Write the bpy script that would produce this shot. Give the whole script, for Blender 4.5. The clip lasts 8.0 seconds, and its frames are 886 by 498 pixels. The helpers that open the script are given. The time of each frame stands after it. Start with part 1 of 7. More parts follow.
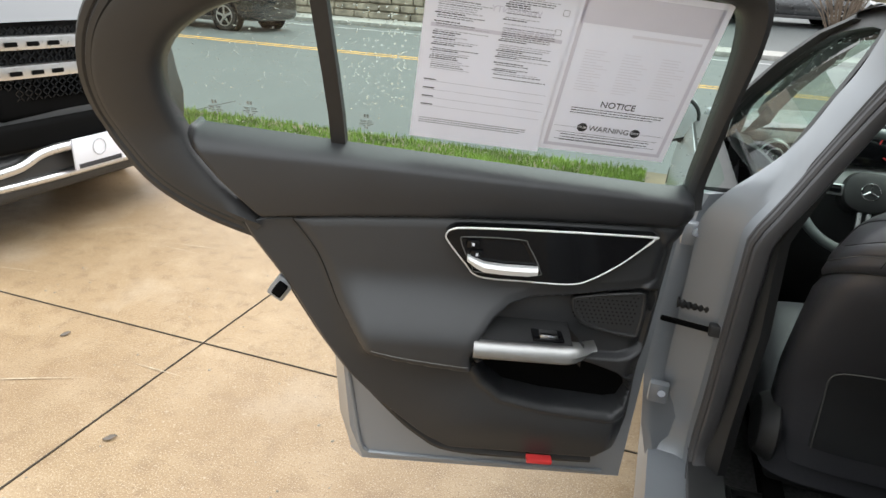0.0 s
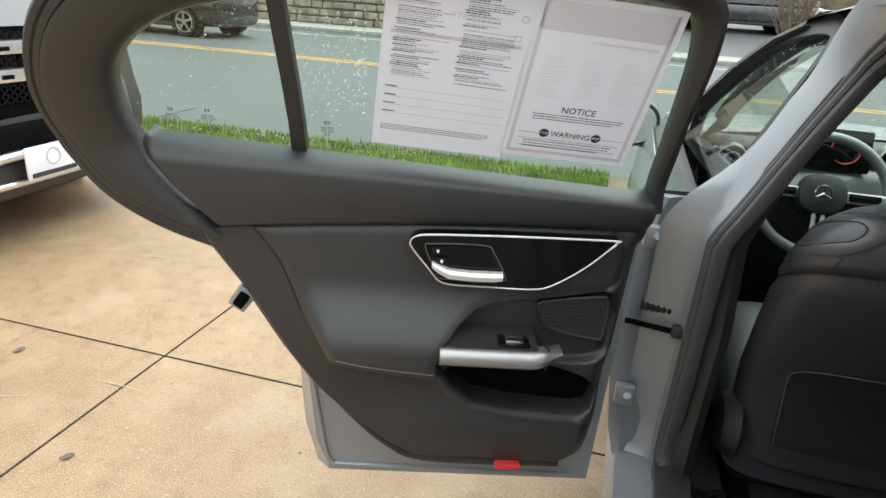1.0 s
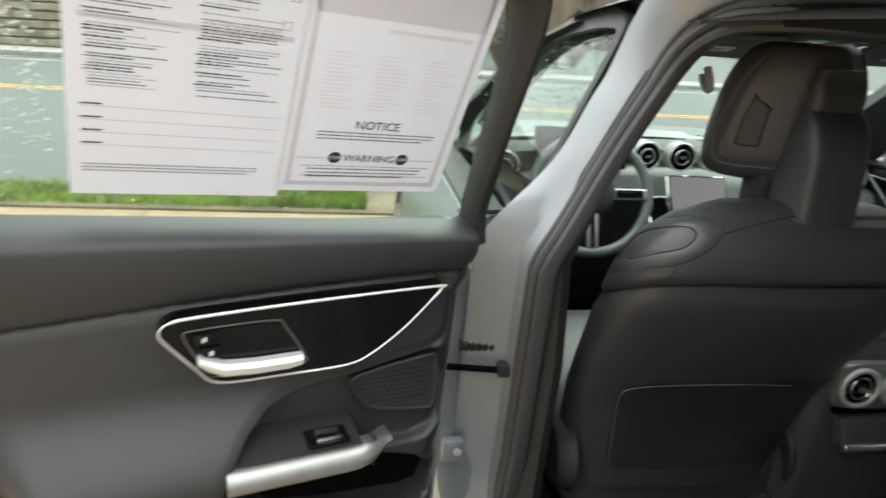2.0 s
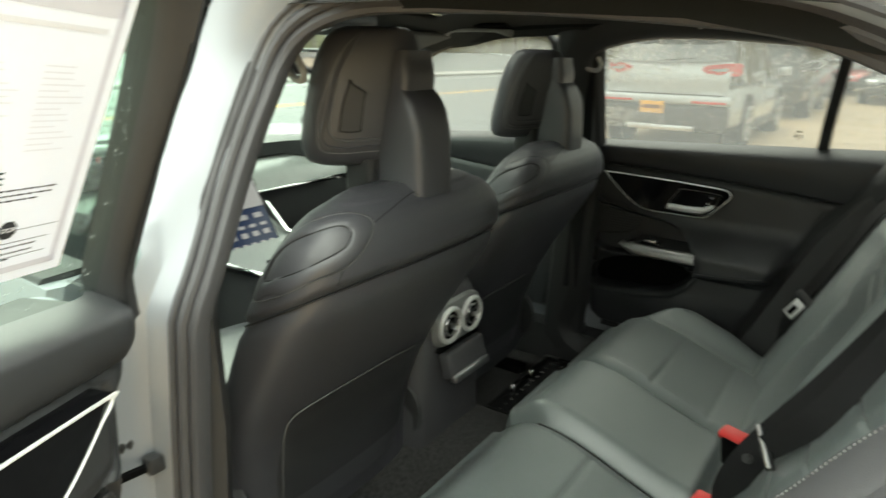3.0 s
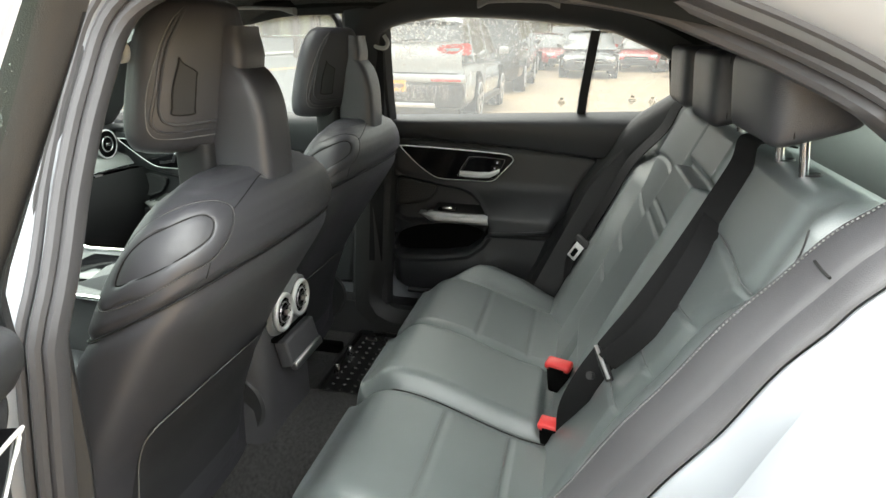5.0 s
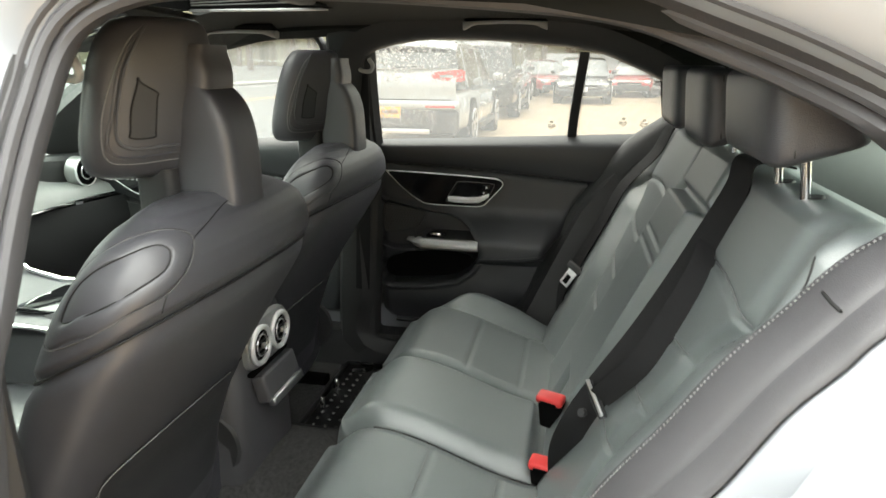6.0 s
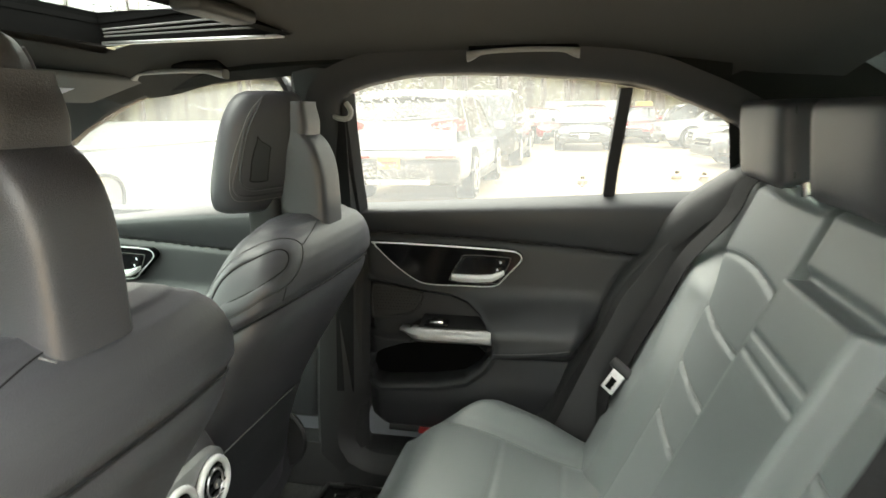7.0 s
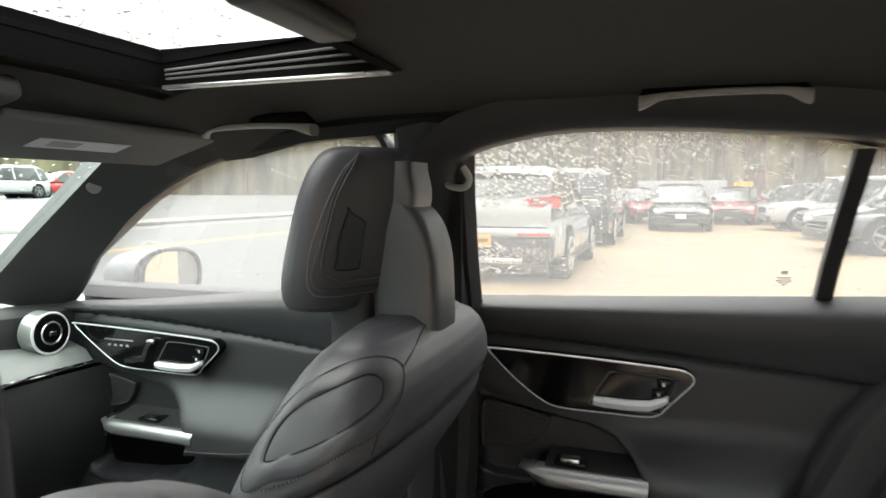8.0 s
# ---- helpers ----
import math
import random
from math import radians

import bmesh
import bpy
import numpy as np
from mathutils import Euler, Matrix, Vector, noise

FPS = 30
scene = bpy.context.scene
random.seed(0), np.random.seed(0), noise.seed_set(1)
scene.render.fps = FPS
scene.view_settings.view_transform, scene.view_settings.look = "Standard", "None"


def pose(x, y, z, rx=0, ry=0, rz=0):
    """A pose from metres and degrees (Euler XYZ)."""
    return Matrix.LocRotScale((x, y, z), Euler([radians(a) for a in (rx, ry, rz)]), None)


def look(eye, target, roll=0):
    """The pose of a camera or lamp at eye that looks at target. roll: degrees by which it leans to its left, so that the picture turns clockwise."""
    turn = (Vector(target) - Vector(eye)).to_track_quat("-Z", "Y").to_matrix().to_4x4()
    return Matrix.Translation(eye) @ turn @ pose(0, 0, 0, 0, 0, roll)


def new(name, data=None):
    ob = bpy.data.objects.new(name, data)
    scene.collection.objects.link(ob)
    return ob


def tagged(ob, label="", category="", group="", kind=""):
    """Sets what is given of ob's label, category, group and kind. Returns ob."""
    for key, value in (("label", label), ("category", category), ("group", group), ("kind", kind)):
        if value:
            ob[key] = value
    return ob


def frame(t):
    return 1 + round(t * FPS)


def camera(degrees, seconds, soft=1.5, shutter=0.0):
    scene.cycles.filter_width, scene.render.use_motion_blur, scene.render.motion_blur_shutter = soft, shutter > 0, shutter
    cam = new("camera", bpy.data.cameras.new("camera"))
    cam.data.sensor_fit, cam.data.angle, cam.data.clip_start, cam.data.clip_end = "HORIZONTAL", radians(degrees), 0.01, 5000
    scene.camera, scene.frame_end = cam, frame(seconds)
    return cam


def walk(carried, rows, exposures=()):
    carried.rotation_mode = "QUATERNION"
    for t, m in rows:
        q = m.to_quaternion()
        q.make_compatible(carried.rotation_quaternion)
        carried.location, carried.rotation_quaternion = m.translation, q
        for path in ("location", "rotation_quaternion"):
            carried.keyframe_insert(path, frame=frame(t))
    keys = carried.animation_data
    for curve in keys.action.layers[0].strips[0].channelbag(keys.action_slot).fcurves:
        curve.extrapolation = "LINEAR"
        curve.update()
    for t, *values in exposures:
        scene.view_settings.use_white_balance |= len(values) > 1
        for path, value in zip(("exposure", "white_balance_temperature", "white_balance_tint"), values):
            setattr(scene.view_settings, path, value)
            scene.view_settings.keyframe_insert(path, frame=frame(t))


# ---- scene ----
cam = camera(68.9, 8.0, soft=1.5, shutter=0.3)
PATH = [
    (0, (-0.975, -0.035, 1.306), (-1.534, 1.731, 0.552), 3.6),
    (0.5, (-0.972, -0.032, 1.304), (-1.495, 1.75, 0.562), 3.7),
    (1, (-0.972, -0.027, 1.306), (-1.438, 1.775, 0.574), 3.8),
    (1.2, (-0.981, -0.015, 1.3), (-1.413, 1.802, 0.585), 3.9),
    (2.3, (-1.118, 0.36, 1.242), (-0.413, 2.132, 0.639), 2.9),
    (2.5, (-1.164, 0.409, 1.235), (-0.152, 2.03, 0.647), 2.4),
    (3, (-1.21, 0.517, 1.238), (0.368, 1.595, 0.65), 1.0),
    (3.5, (-1.223, 0.615, 1.236), (0.59, 1.237, 0.665), 1.0),
    (4, (-1.292, 0.66, 1.238), (0.566, 1.07, 0.621), 0.8),
    (4.2, (-1.301, 0.654, 1.229), (0.554, 1.047, 0.592), 0.5),
    (5.5, (-1.302, 0.653, 1.222), (0.566, 1.033, 0.619), 0.7),
    (6, (-1.236, 0.64, 1.212), (0.648, 1.025, 0.662), 0.3),
    (6.5, (-1.011, 0.629, 1.212), (0.889, 1.057, 0.756), -0.0),
    (7, (-0.799, 0.727, 1.197), (1.117, 1.128, 0.79), -0.9),
    (7.5, (-0.642, 0.805, 1.211), (1.267, 1.326, 0.924), -0.7),
    (8, (-0.47, 0.897, 1.183), (1.412, 1.554, 1.01), -0.1),
]

EXPOSURES = [(0, 0.22, 6450, 9), (1.2, 0.22, 6450, 8), (2.3, 0.76, 6850, 3), (3.0, 1.30, 7100, -3), (3.5, 1.62, 7050, 2), (4.2, 1.82, 6750, 7), (5.5, 1.90, 6800, 7), (6.2, 2.02, 6950, 7), (6.7, 2.40, 6950, 4), (7.1, 2.52, 7050, 5), (7.5, 2.2, 7100, 9), (8, 1.85, 6700, 12)]
walk(cam, [(t, look(eye, target, roll)) for t, eye, target, roll in PATH], EXPOSURES)

# ---- world and light: an overcast, wet day ----
world = bpy.data.worlds.new("overcast_sky")
scene.world = world
world.use_nodes = True
wn, wl = world.node_tree.nodes, world.node_tree.links
sky = wn.new("ShaderNodeTexSky")
sky.sky_type, sky.sun_disc = "NISHITA", False
sky.sun_elevation, sky.sun_rotation = radians(55), radians(40)
sky.air_density, sky.dust_density = 1.0, 4.0
grey = wn.new("ShaderNodeHueSaturation")
grey.inputs["Saturation"].default_value, grey.inputs["Value"].default_value = 0.15, 0.12
cloud = wn.new("ShaderNodeMix")
cloud.data_type = "RGBA"
cloud.inputs["Factor"].default_value = 0.8
cloud.inputs["B"].default_value = (0.95, 0.985, 1.0, 1)
wl.new(sky.outputs[0], grey.inputs["Color"])
wl.new(grey.outputs[0], cloud.inputs["A"])
# an overcast sky is about three times brighter overhead than at the horizon
way, axes, rise, grade = wn.new("ShaderNodeTexCoord"), wn.new("ShaderNodeSeparateXYZ"), wn.new("ShaderNodeMapRange"), wn.new("ShaderNodeVectorMath")
grade.operation = "SCALE"
rise.inputs["To Min"].default_value, rise.inputs["To Max"].default_value = 0.46, 1.32
wl.new(way.outputs["Generated"], axes.inputs[0])
wl.new(axes.outputs["Z"], rise.inputs["Value"])
wl.new(cloud.outputs["Result"], grade.inputs[0])
wl.new(rise.outputs[0], grade.inputs["Scale"])
wl.new(grade.outputs["Vector"], wn["Background"].inputs[0])
wn["Background"].inputs[1].default_value = 2.3
sun = new("sun", bpy.data.lights.new("sun", "SUN"))
sun.data.energy, sun.data.angle, sun.data.color = 1.2, radians(60), (1.0, 0.98, 0.95)
sun.matrix_world = look((13, 16, 30), (0, 0, 0))


# ---- materials ----
def mk(name, color, rough=0.5, metal=0.0, var=0.12, vscale=6.0, bump=0.0, bscale=200.0, coat=0.0, spec=0.5, rvar=0.08, sheen=0.0):
    m = bpy.data.materials.new(name)
    m.use_nodes = True
    n, l = m.node_tree.nodes, m.node_tree.links
    b = n["Principled BSDF"]
    tc = n.new("ShaderNodeTexCoord")
    nz = n.new("ShaderNodeTexNoise")
    nz.inputs["Scale"].default_value, nz.inputs["Detail"].default_value = vscale, 6.0
    l.new(tc.outputs["Object"], nz.inputs["Vector"])
    rp = n.new("ShaderNodeValToRGB")
    c = Vector(color)
    rp.color_ramp.elements[0].color = (*(c * (1 - var)), 1)
    rp.color_ramp.elements[1].color = (*(c * (1 + var)), 1)
    rp.color_ramp.elements[0].position, rp.color_ramp.elements[1].position = 0.3, 0.7
    l.new(nz.outputs["Fac"], rp.inputs["Fac"])
    l.new(rp.outputs["Color"], b.inputs["Base Color"])
    mr = n.new("ShaderNodeMapRange")
    mr.inputs["To Min"].default_value, mr.inputs["To Max"].default_value = max(rough - rvar, 0.0), min(rough + rvar, 1.0)
    l.new(nz.outputs["Fac"], mr.inputs["Value"])
    l.new(mr.outputs[0], b.inputs["Roughness"])
    b.inputs["Metallic"].default_value = metal
    b.inputs["Coat Weight"].default_value = coat
    b.inputs["Coat Roughness"].default_value = 0.05
    b.inputs["Specular IOR Level"].default_value = spec
    b.inputs["Sheen Weight"].default_value = sheen
    if bump:
        bz = n.new("ShaderNodeTexNoise")
        bz.inputs["Scale"].default_value, bz.inputs["Detail"].default_value = bscale, 3.0
        l.new(tc.outputs["Object"], bz.inputs["Vector"])
        bp = n.new("ShaderNodeBump")
        bp.inputs["Strength"].default_value, bp.inputs["Distance"].default_value = bump, 0.002
        l.new(bz.outputs["Fac"], bp.inputs["Height"])
        l.new(bp.outputs[0], b.inputs["Normal"])
    return m


def mk_glass(name, tint=(0.9, 0.96, 0.93), gloss=0.0):
    """A thin pane: clear, with a gloss that grows towards grazing view, alike from both sides."""
    m = bpy.data.materials.new(name)
    m.use_nodes = True
    n, l = m.node_tree.nodes, m.node_tree.links
    n.remove(n["Principled BSDF"])
    t, g, f, x = n.new("ShaderNodeBsdfTransparent"), n.new("ShaderNodeBsdfGlossy"), n.new("ShaderNodeLayerWeight"), n.new("ShaderNodeMixShader")
    p, q = n.new("ShaderNodeMath"), n.new("ShaderNodeMath")
    t.inputs["Color"].default_value = (*tint, 1)
    g.inputs["Roughness"].default_value = gloss
    f.inputs["Blend"].default_value = 0.5
    p.operation, q.operation = "POWER", "MULTIPLY_ADD"
    p.inputs[1].default_value = 5.0
    q.inputs[1].default_value, q.inputs[2].default_value = 0.9, 0.05
    l.new(f.outputs["Facing"], p.inputs[0])
    l.new(p.outputs[0], q.inputs[0])
    l.new(q.outputs[0], x.inputs[0])
    l.new(t.outputs[0], x.inputs[1])
    l.new(g.outputs[0], x.inputs[2])
    l.new(x.outputs[0], n["Material Output"].inputs["Surface"])
    return m


def mk_emit(name, color, strength):
    m = bpy.data.materials.new(name)
    m.use_nodes = True
    b = m.node_tree.nodes["Principled BSDF"]
    b.inputs["Base Color"].default_value = (*[c * 0.3 for c in color], 1)
    b.inputs["Emission Color"].default_value = (*color, 1)
    b.inputs["Emission Strength"].default_value = strength
    b.inputs["Roughness"].default_value = 0.15
    return m


# same leatherette in two tones: bench lightened for daylight, front seats kept in shade
M_LEATHER = mk("lightened_leatherette", (0.142, 0.161, 0.161), 0.40, var=0.08, bump=0.25, bscale=700, spec=1.0, coat=0.4)
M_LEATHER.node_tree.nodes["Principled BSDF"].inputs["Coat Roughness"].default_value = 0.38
M_SEATBACK = mk("shaded_leatherette", (0.060, 0.060, 0.068), 0.38, var=0.1, bump=0.3, bscale=600, spec=0.8)
M_DOOR = mk("soft_black_door_skin", (0.035, 0.036, 0.039), 0.40, var=0.08, bump=0.2, bscale=900, spec=0.55)
M_INSERT = mk("black_leatherette_insert", (0.037, 0.038, 0.041), 0.42, var=0.08, bump=0.2, bscale=700, spec=0.6)
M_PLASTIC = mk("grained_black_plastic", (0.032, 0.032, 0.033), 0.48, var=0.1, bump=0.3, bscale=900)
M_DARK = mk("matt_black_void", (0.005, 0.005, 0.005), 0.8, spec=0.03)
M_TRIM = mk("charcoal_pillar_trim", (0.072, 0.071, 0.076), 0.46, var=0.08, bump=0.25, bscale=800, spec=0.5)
M_RUBBER = mk("black_rubber", (0.026, 0.026, 0.027), 0.5, var=0.15, bump=0.1, bscale=300)
M_LINER = mk("black_woven_headliner", (0.015, 0.016, 0.0155), 0.95, var=0.12, bump=0.4, bscale=1500, spec=0.1, sheen=0.1)
M_CARPET = mk("black_carpet", (0.065, 0.064, 0.063), 0.95, var=0.35, vscale=120, bump=0.9, bscale=900, spec=0.1, sheen=0.08)
M_SILVER = mk("silver_paint", (0.31, 0.328, 0.352), 0.32, metal=0.25, var=0.02, vscale=3, coat=0.35, rvar=0.02)
M_CHROME = mk("bright_chrome", (0.85, 0.85, 0.86), 0.1, metal=1.0, var=0.03)
M_RIM = mk("bright_trim_rim", (0.85, 0.85, 0.85), 0.38, metal=0.45, var=0.02)
M_SATIN = mk("satin_silver_trim", (0.72, 0.72, 0.73), 0.3, metal=1.0, var=0.04, vscale=60)
M_BLADE = mk("brushed_satin_metal", (0.46, 0.46, 0.455), 0.42, metal=0.9, var=0.05, vscale=50)
M_PIANO = mk("gloss_black_trim", (0.006, 0.006, 0.007), 0.08, var=0.1, coat=0.0, rvar=0.02, spec=0.3)
M_STITCH = mk("grey_thread", (0.21, 0.21, 0.21), 0.8, var=0.2, vscale=300)
M_SEAM = mk("dark_seam", (0.008, 0.008, 0.008), 0.7)
M_GLASS = mk_glass("window_glass", (0.80, 0.92, 0.85))
M_ROOFGLASS = mk_glass("tinted_roof_glass", (0.36, 0.38, 0.36))
# fogged glass, tinted darker than real to hold down the daylight seen through
M_HAZE = mk_glass("dimmed_fogged_glass", (0.30, 0.31, 0.295))
_n, _l = M_HAZE.node_tree.nodes, M_HAZE.node_tree.links
_tr, _mx = _n.new("ShaderNodeBsdfTranslucent"), _n.new("ShaderNodeMixShader")
_tr.inputs["Color"].default_value = (0.95, 0.97, 0.96, 1)
_mx.inputs[0].default_value = 0.075
_old = _n["Material Output"].inputs["Surface"].links[0].from_socket
_l.new(_old, _mx.inputs[1])
_l.new(_tr.outputs[0], _mx.inputs[2])
_l.new(_mx.outputs[0], _n["Material Output"].inputs["Surface"])
M_DROP = bpy.data.materials.new("rain_drop")
M_DROP.use_nodes = True
_n, _l = M_DROP.node_tree.nodes, M_DROP.node_tree.links
_n.remove(_n["Principled BSDF"])
_re, _tr, _mx = _n.new("ShaderNodeBsdfRefraction"), _n.new("ShaderNodeBsdfTranslucent"), _n.new("ShaderNodeMixShader")
_re.inputs["IOR"].default_value = 1.33
_tr.inputs["Color"].default_value = (1, 1, 1, 1)
_mx.inputs[0].default_value = 0.25
_l.new(_re.outputs[0], _mx.inputs[1])
_l.new(_tr.outputs[0], _mx.inputs[2])
_l.new(_mx.outputs[0], _n["Material Output"].inputs["Surface"])
M_ETCH = mk("etched_glass_mark", (0.25, 0.26, 0.24), 0.7)
M_RED = mk("red_plastic", (0.72, 0.05, 0.05), 0.35, var=0.08)
M_WEB = mk("black_belt_webbing", (0.016, 0.016, 0.017), 0.7, var=0.15, vscale=400, bump=0.6, bscale=1200, spec=0.2)
M_PAPER = mk("white_paper", (0.90, 0.905, 0.96), 0.7, var=0.02, vscale=8)
pn, pl = M_PAPER.node_tree.nodes, M_PAPER.node_tree.links
thin, both = pn.new("ShaderNodeBsdfTranslucent"), pn.new("ShaderNodeMixShader")
thin.inputs["Color"].default_value = (0.86, 0.87, 0.95, 1)
both.inputs[0].default_value = 0.22
pl.new(pn["Principled BSDF"].outputs[0], both.inputs[1])
pl.new(thin.outputs[0], both.inputs[2])
pl.new(both.outputs[0], pn["Material Output"].inputs["Surface"])
M_INK = mk("black_ink", (0.03, 0.03, 0.035), 0.7)
M_GINK = mk("grey_ink", (0.45, 0.45, 0.48), 0.7, var=0.05)
M_LINK = mk("pale_ink", (0.70, 0.69, 0.77), 0.7, var=0.05)
M_GREYP = mk("grey_plastic", (0.44, 0.44, 0.43), 0.5, var=0.05, bump=0.2, bscale=800)
M_GRIP = mk("mid_grey_plastic", (0.30, 0.30, 0.295), 0.45, var=0.05, bump=0.2, bscale=800)
M_SATINGREY = mk("silver_grey_trim", (0.27, 0.275, 0.27), 0.32, metal=0.3, var=0.05, vscale=30, coat=0.4)
M_GREYP2 = mk("grey_visor_cloth", (0.13, 0.13, 0.127), 0.8, var=0.08, bump=0.3, bscale=900)
M_MAT = mk("shiny_black_rubber", (0.014, 0.014, 0.014), 0.3, var=0.15, bump=0.2, bscale=200)
M_GHOST = mk("faint_ink", (0.79, 0.78, 0.83), 0.7, var=0.03)
M_MIRROR = mk("mirror_silver", (0.92, 0.93, 0.93), 0.02, metal=1.0, var=0.0, rvar=0.01)
M_INK2 = mk("brown_ink", (0.20, 0.08, 0.02), 0.6)
M_FARWOOD = mk("distant_woods", (0.15, 0.14, 0.09), 0.95, var=0.75, vscale=1.0)
_n, _l = M_FARWOOD.node_tree.nodes, M_FARWOOD.node_tree.links
_mp = _n.new("ShaderNodeMapping")
_mp.inputs["Scale"].default_value = (0.5, 0.5, 0.09)
_l.new(_n["Texture Coordinate"].outputs["Object"], _mp.inputs["Vector"])
_l.new(_mp.outputs[0], _n["Noise Texture"].inputs["Vector"])
M_WHITE = mk("white_car_paint", (0.42, 0.43, 0.44), 0.25, var=0.02, coat=0.8)
M_BLACKCAR = mk("black_car_paint", (0.012, 0.013, 0.015), 0.2, var=0.1, coat=1.0)
M_GREYCAR = mk("dark_grey_car_paint", (0.05, 0.052, 0.056), 0.25, metal=0.4, var=0.1, coat=1.0)
M_NEARCAR = mk("wet_grey_car_paint", (0.10, 0.10, 0.105), 0.45, metal=0.3, var=0.1, coat=0.2)
M_REDCAR = mk("red_car_paint", (0.4, 0.02, 0.02), 0.25, var=0.05, coat=1.0)
M_TYRE = mk("tyre_rubber", (0.018, 0.018, 0.018), 0.8, var=0.2, bump=0.4, bscale=90)
M_ALLOY = mk("alloy_rim", (0.5, 0.5, 0.51), 0.3, metal=1.0)
M_CARGLASS = mk("dark_car_glass", (0.02, 0.024, 0.026), 0.06, coat=1.0, rvar=0.02)
M_TAIL = mk("red_tail_lamp", (0.55, 0.03, 0.02), 0.15, coat=1.0)
M_LAMP = mk("clear_head_lamp", (0.7, 0.72, 0.75), 0.1, metal=0.6, coat=1.0)
M_ORANGE = mk("orange_plate", (0.85, 0.40, 0.03), 0.5)
M_BARK = mk("brown_bark", (0.15, 0.125, 0.105), 0.9, var=0.4, vscale=14, bump=1.0, bscale=30)
M_LEAF = mk("spring_leaf", (0.17, 0.165, 0.075), 0.7, var=0.5, vscale=2)
M_TWIG = mk("bare_twig", (0.16, 0.12, 0.09), 0.9, var=0.3)
M_STONEWALL = mk("grey_brown_stone", (0.30, 0.26, 0.21), 0.85, var=0.45, vscale=3, bump=1.0, bscale=25)
M_SCREEN = mk_emit("lit_touch_screen", (0.55, 0.50, 0.54), 0.13)
M_SCRBLUE = mk_emit("screen_blue_tiles", (0.03, 0.045, 0.11), 0.12)
M_YELLOWPAINT = mk("yellow_road_paint", (0.75, 0.40, 0.05), 0.6, var=0.2, vscale=3)
M_WHITEPAINT = mk("white_road_paint", (0.7, 0.7, 0.68), 0.6, var=0.2, vscale=3)


def mk_concrete():
    m = mk("wet_tan_concrete", (0.295, 0.203, 0.113), 0.45, var=0.1, vscale=0.9, bump=0.9, bscale=130, rvar=0.2, spec=0.4)
    n, l = m.node_tree.nodes, m.node_tree.links
    b = n["Principled BSDF"]
    tc = n["Texture Coordinate"]
    base = b.inputs["Base Color"].links[0].from_socket
    for scale, lo, hi, col, kind in ((14, 0.50, 0.68, (0.21, 0.138, 0.075), "NOISE"), (3.1, 0.48, 0.66, (0.24, 0.155, 0.08), "NOISE"), (5, 0.50, 0.68, (0.43, 0.32, 0.20), "NOISE"), (2.2, 0.58, 0.75, (0.50, 0.42, 0.32), "NOISE"), (70, 0.63, 0.72, (0.50, 0.42, 0.32), "NOISE"), (130, 0.58, 0.66, (0.17, 0.11, 0.06), "NOISE"), (230, 0.56, 0.64, (0.52, 0.42, 0.30), "NOISE"), (0.55, 0.52, 0.70, (0.25, 0.165, 0.10), "NOISE")):
        z = n.new("ShaderNodeTexNoise")
        z.inputs["Scale"].default_value, z.inputs["Detail"].default_value = scale, 8
        l.new(tc.outputs["Object"], z.inputs["Vector"])
        r = n.new("ShaderNodeMapRange")
        r.inputs["From Min"].default_value, r.inputs["From Max"].default_value = lo, hi
        r.inputs["To Max"].default_value = 0.75 if scale > 10 else 0.4
        l.new(z.outputs["Fac"], r.inputs["Value"])
        x = n.new("ShaderNodeMix")
        x.data_type = "RGBA"
        l.new(r.outputs[0], x.inputs["Factor"])
        l.new(base, x.inputs["A"])
        x.inputs["B"].default_value = (*col, 1)
        base = x.outputs["Result"]
    l.new(base, b.inputs["Base Color"])
    return m


M_CONC = mk_concrete()
M_JOINT = mk("dirty_saw_cut", (0.045, 0.035, 0.026), 0.9)
M_SCRAPE = mk("pale_scraped_concrete", (0.44, 0.36, 0.26), 0.7, var=0.3, vscale=30)
M_ASPHALT = mk("wet_asphalt", (0.10, 0.108, 0.108), 0.55, var=0.15, vscale=1.2, bump=0.5, bscale=120, rvar=0.15, spec=0.3)
M_GRASS = mk("green_grass", (0.17, 0.26, 0.04), 0.7, var=0.5, vscale=3)
M_SOIL = mk("leaf_litter_ground", (0.14, 0.11, 0.07), 0.9, var=0.4, vscale=2, bump=0.8, bscale=20)
M_KERB = mk("grey_granite_kerb", (0.33, 0.32, 0.30), 0.8, var=0.2, vscale=9, bump=0.4, bscale=80)


# ---- geometry helpers ----
def part(name, bm, material, parent=None, label="", sharp=38, flip=False):
    bmesh.ops.recalc_face_normals(bm, faces=bm.faces)
    if flip:
        bmesh.ops.reverse_faces(bm, faces=bm.faces)
    lim = radians(sharp)
    for e in bm.edges:
        e.smooth = len(e.link_faces) != 2 or e.calc_face_angle(0.0) < lim
    for f in bm.faces:
        f.smooth = True
    me = bpy.data.meshes.new(name)
    bm.to_mesh(me)
    bm.free()
    me.materials.append(material)
    ob = new(name, me)
    if parent is not None:
        ob.parent = parent
        ob.matrix_parent_inverse = parent.matrix_world.inverted() if parent.type != "EMPTY" else Matrix()
    if label:
        ob["label"] = label
    return ob


def thing(name, label, category, group="", kind="", at=None):
    ob = new(name)
    ob.empty_display_size = 0.1
    if at is not None:
        ob.matrix_world = at
    return tagged(ob, label, category, group, kind)


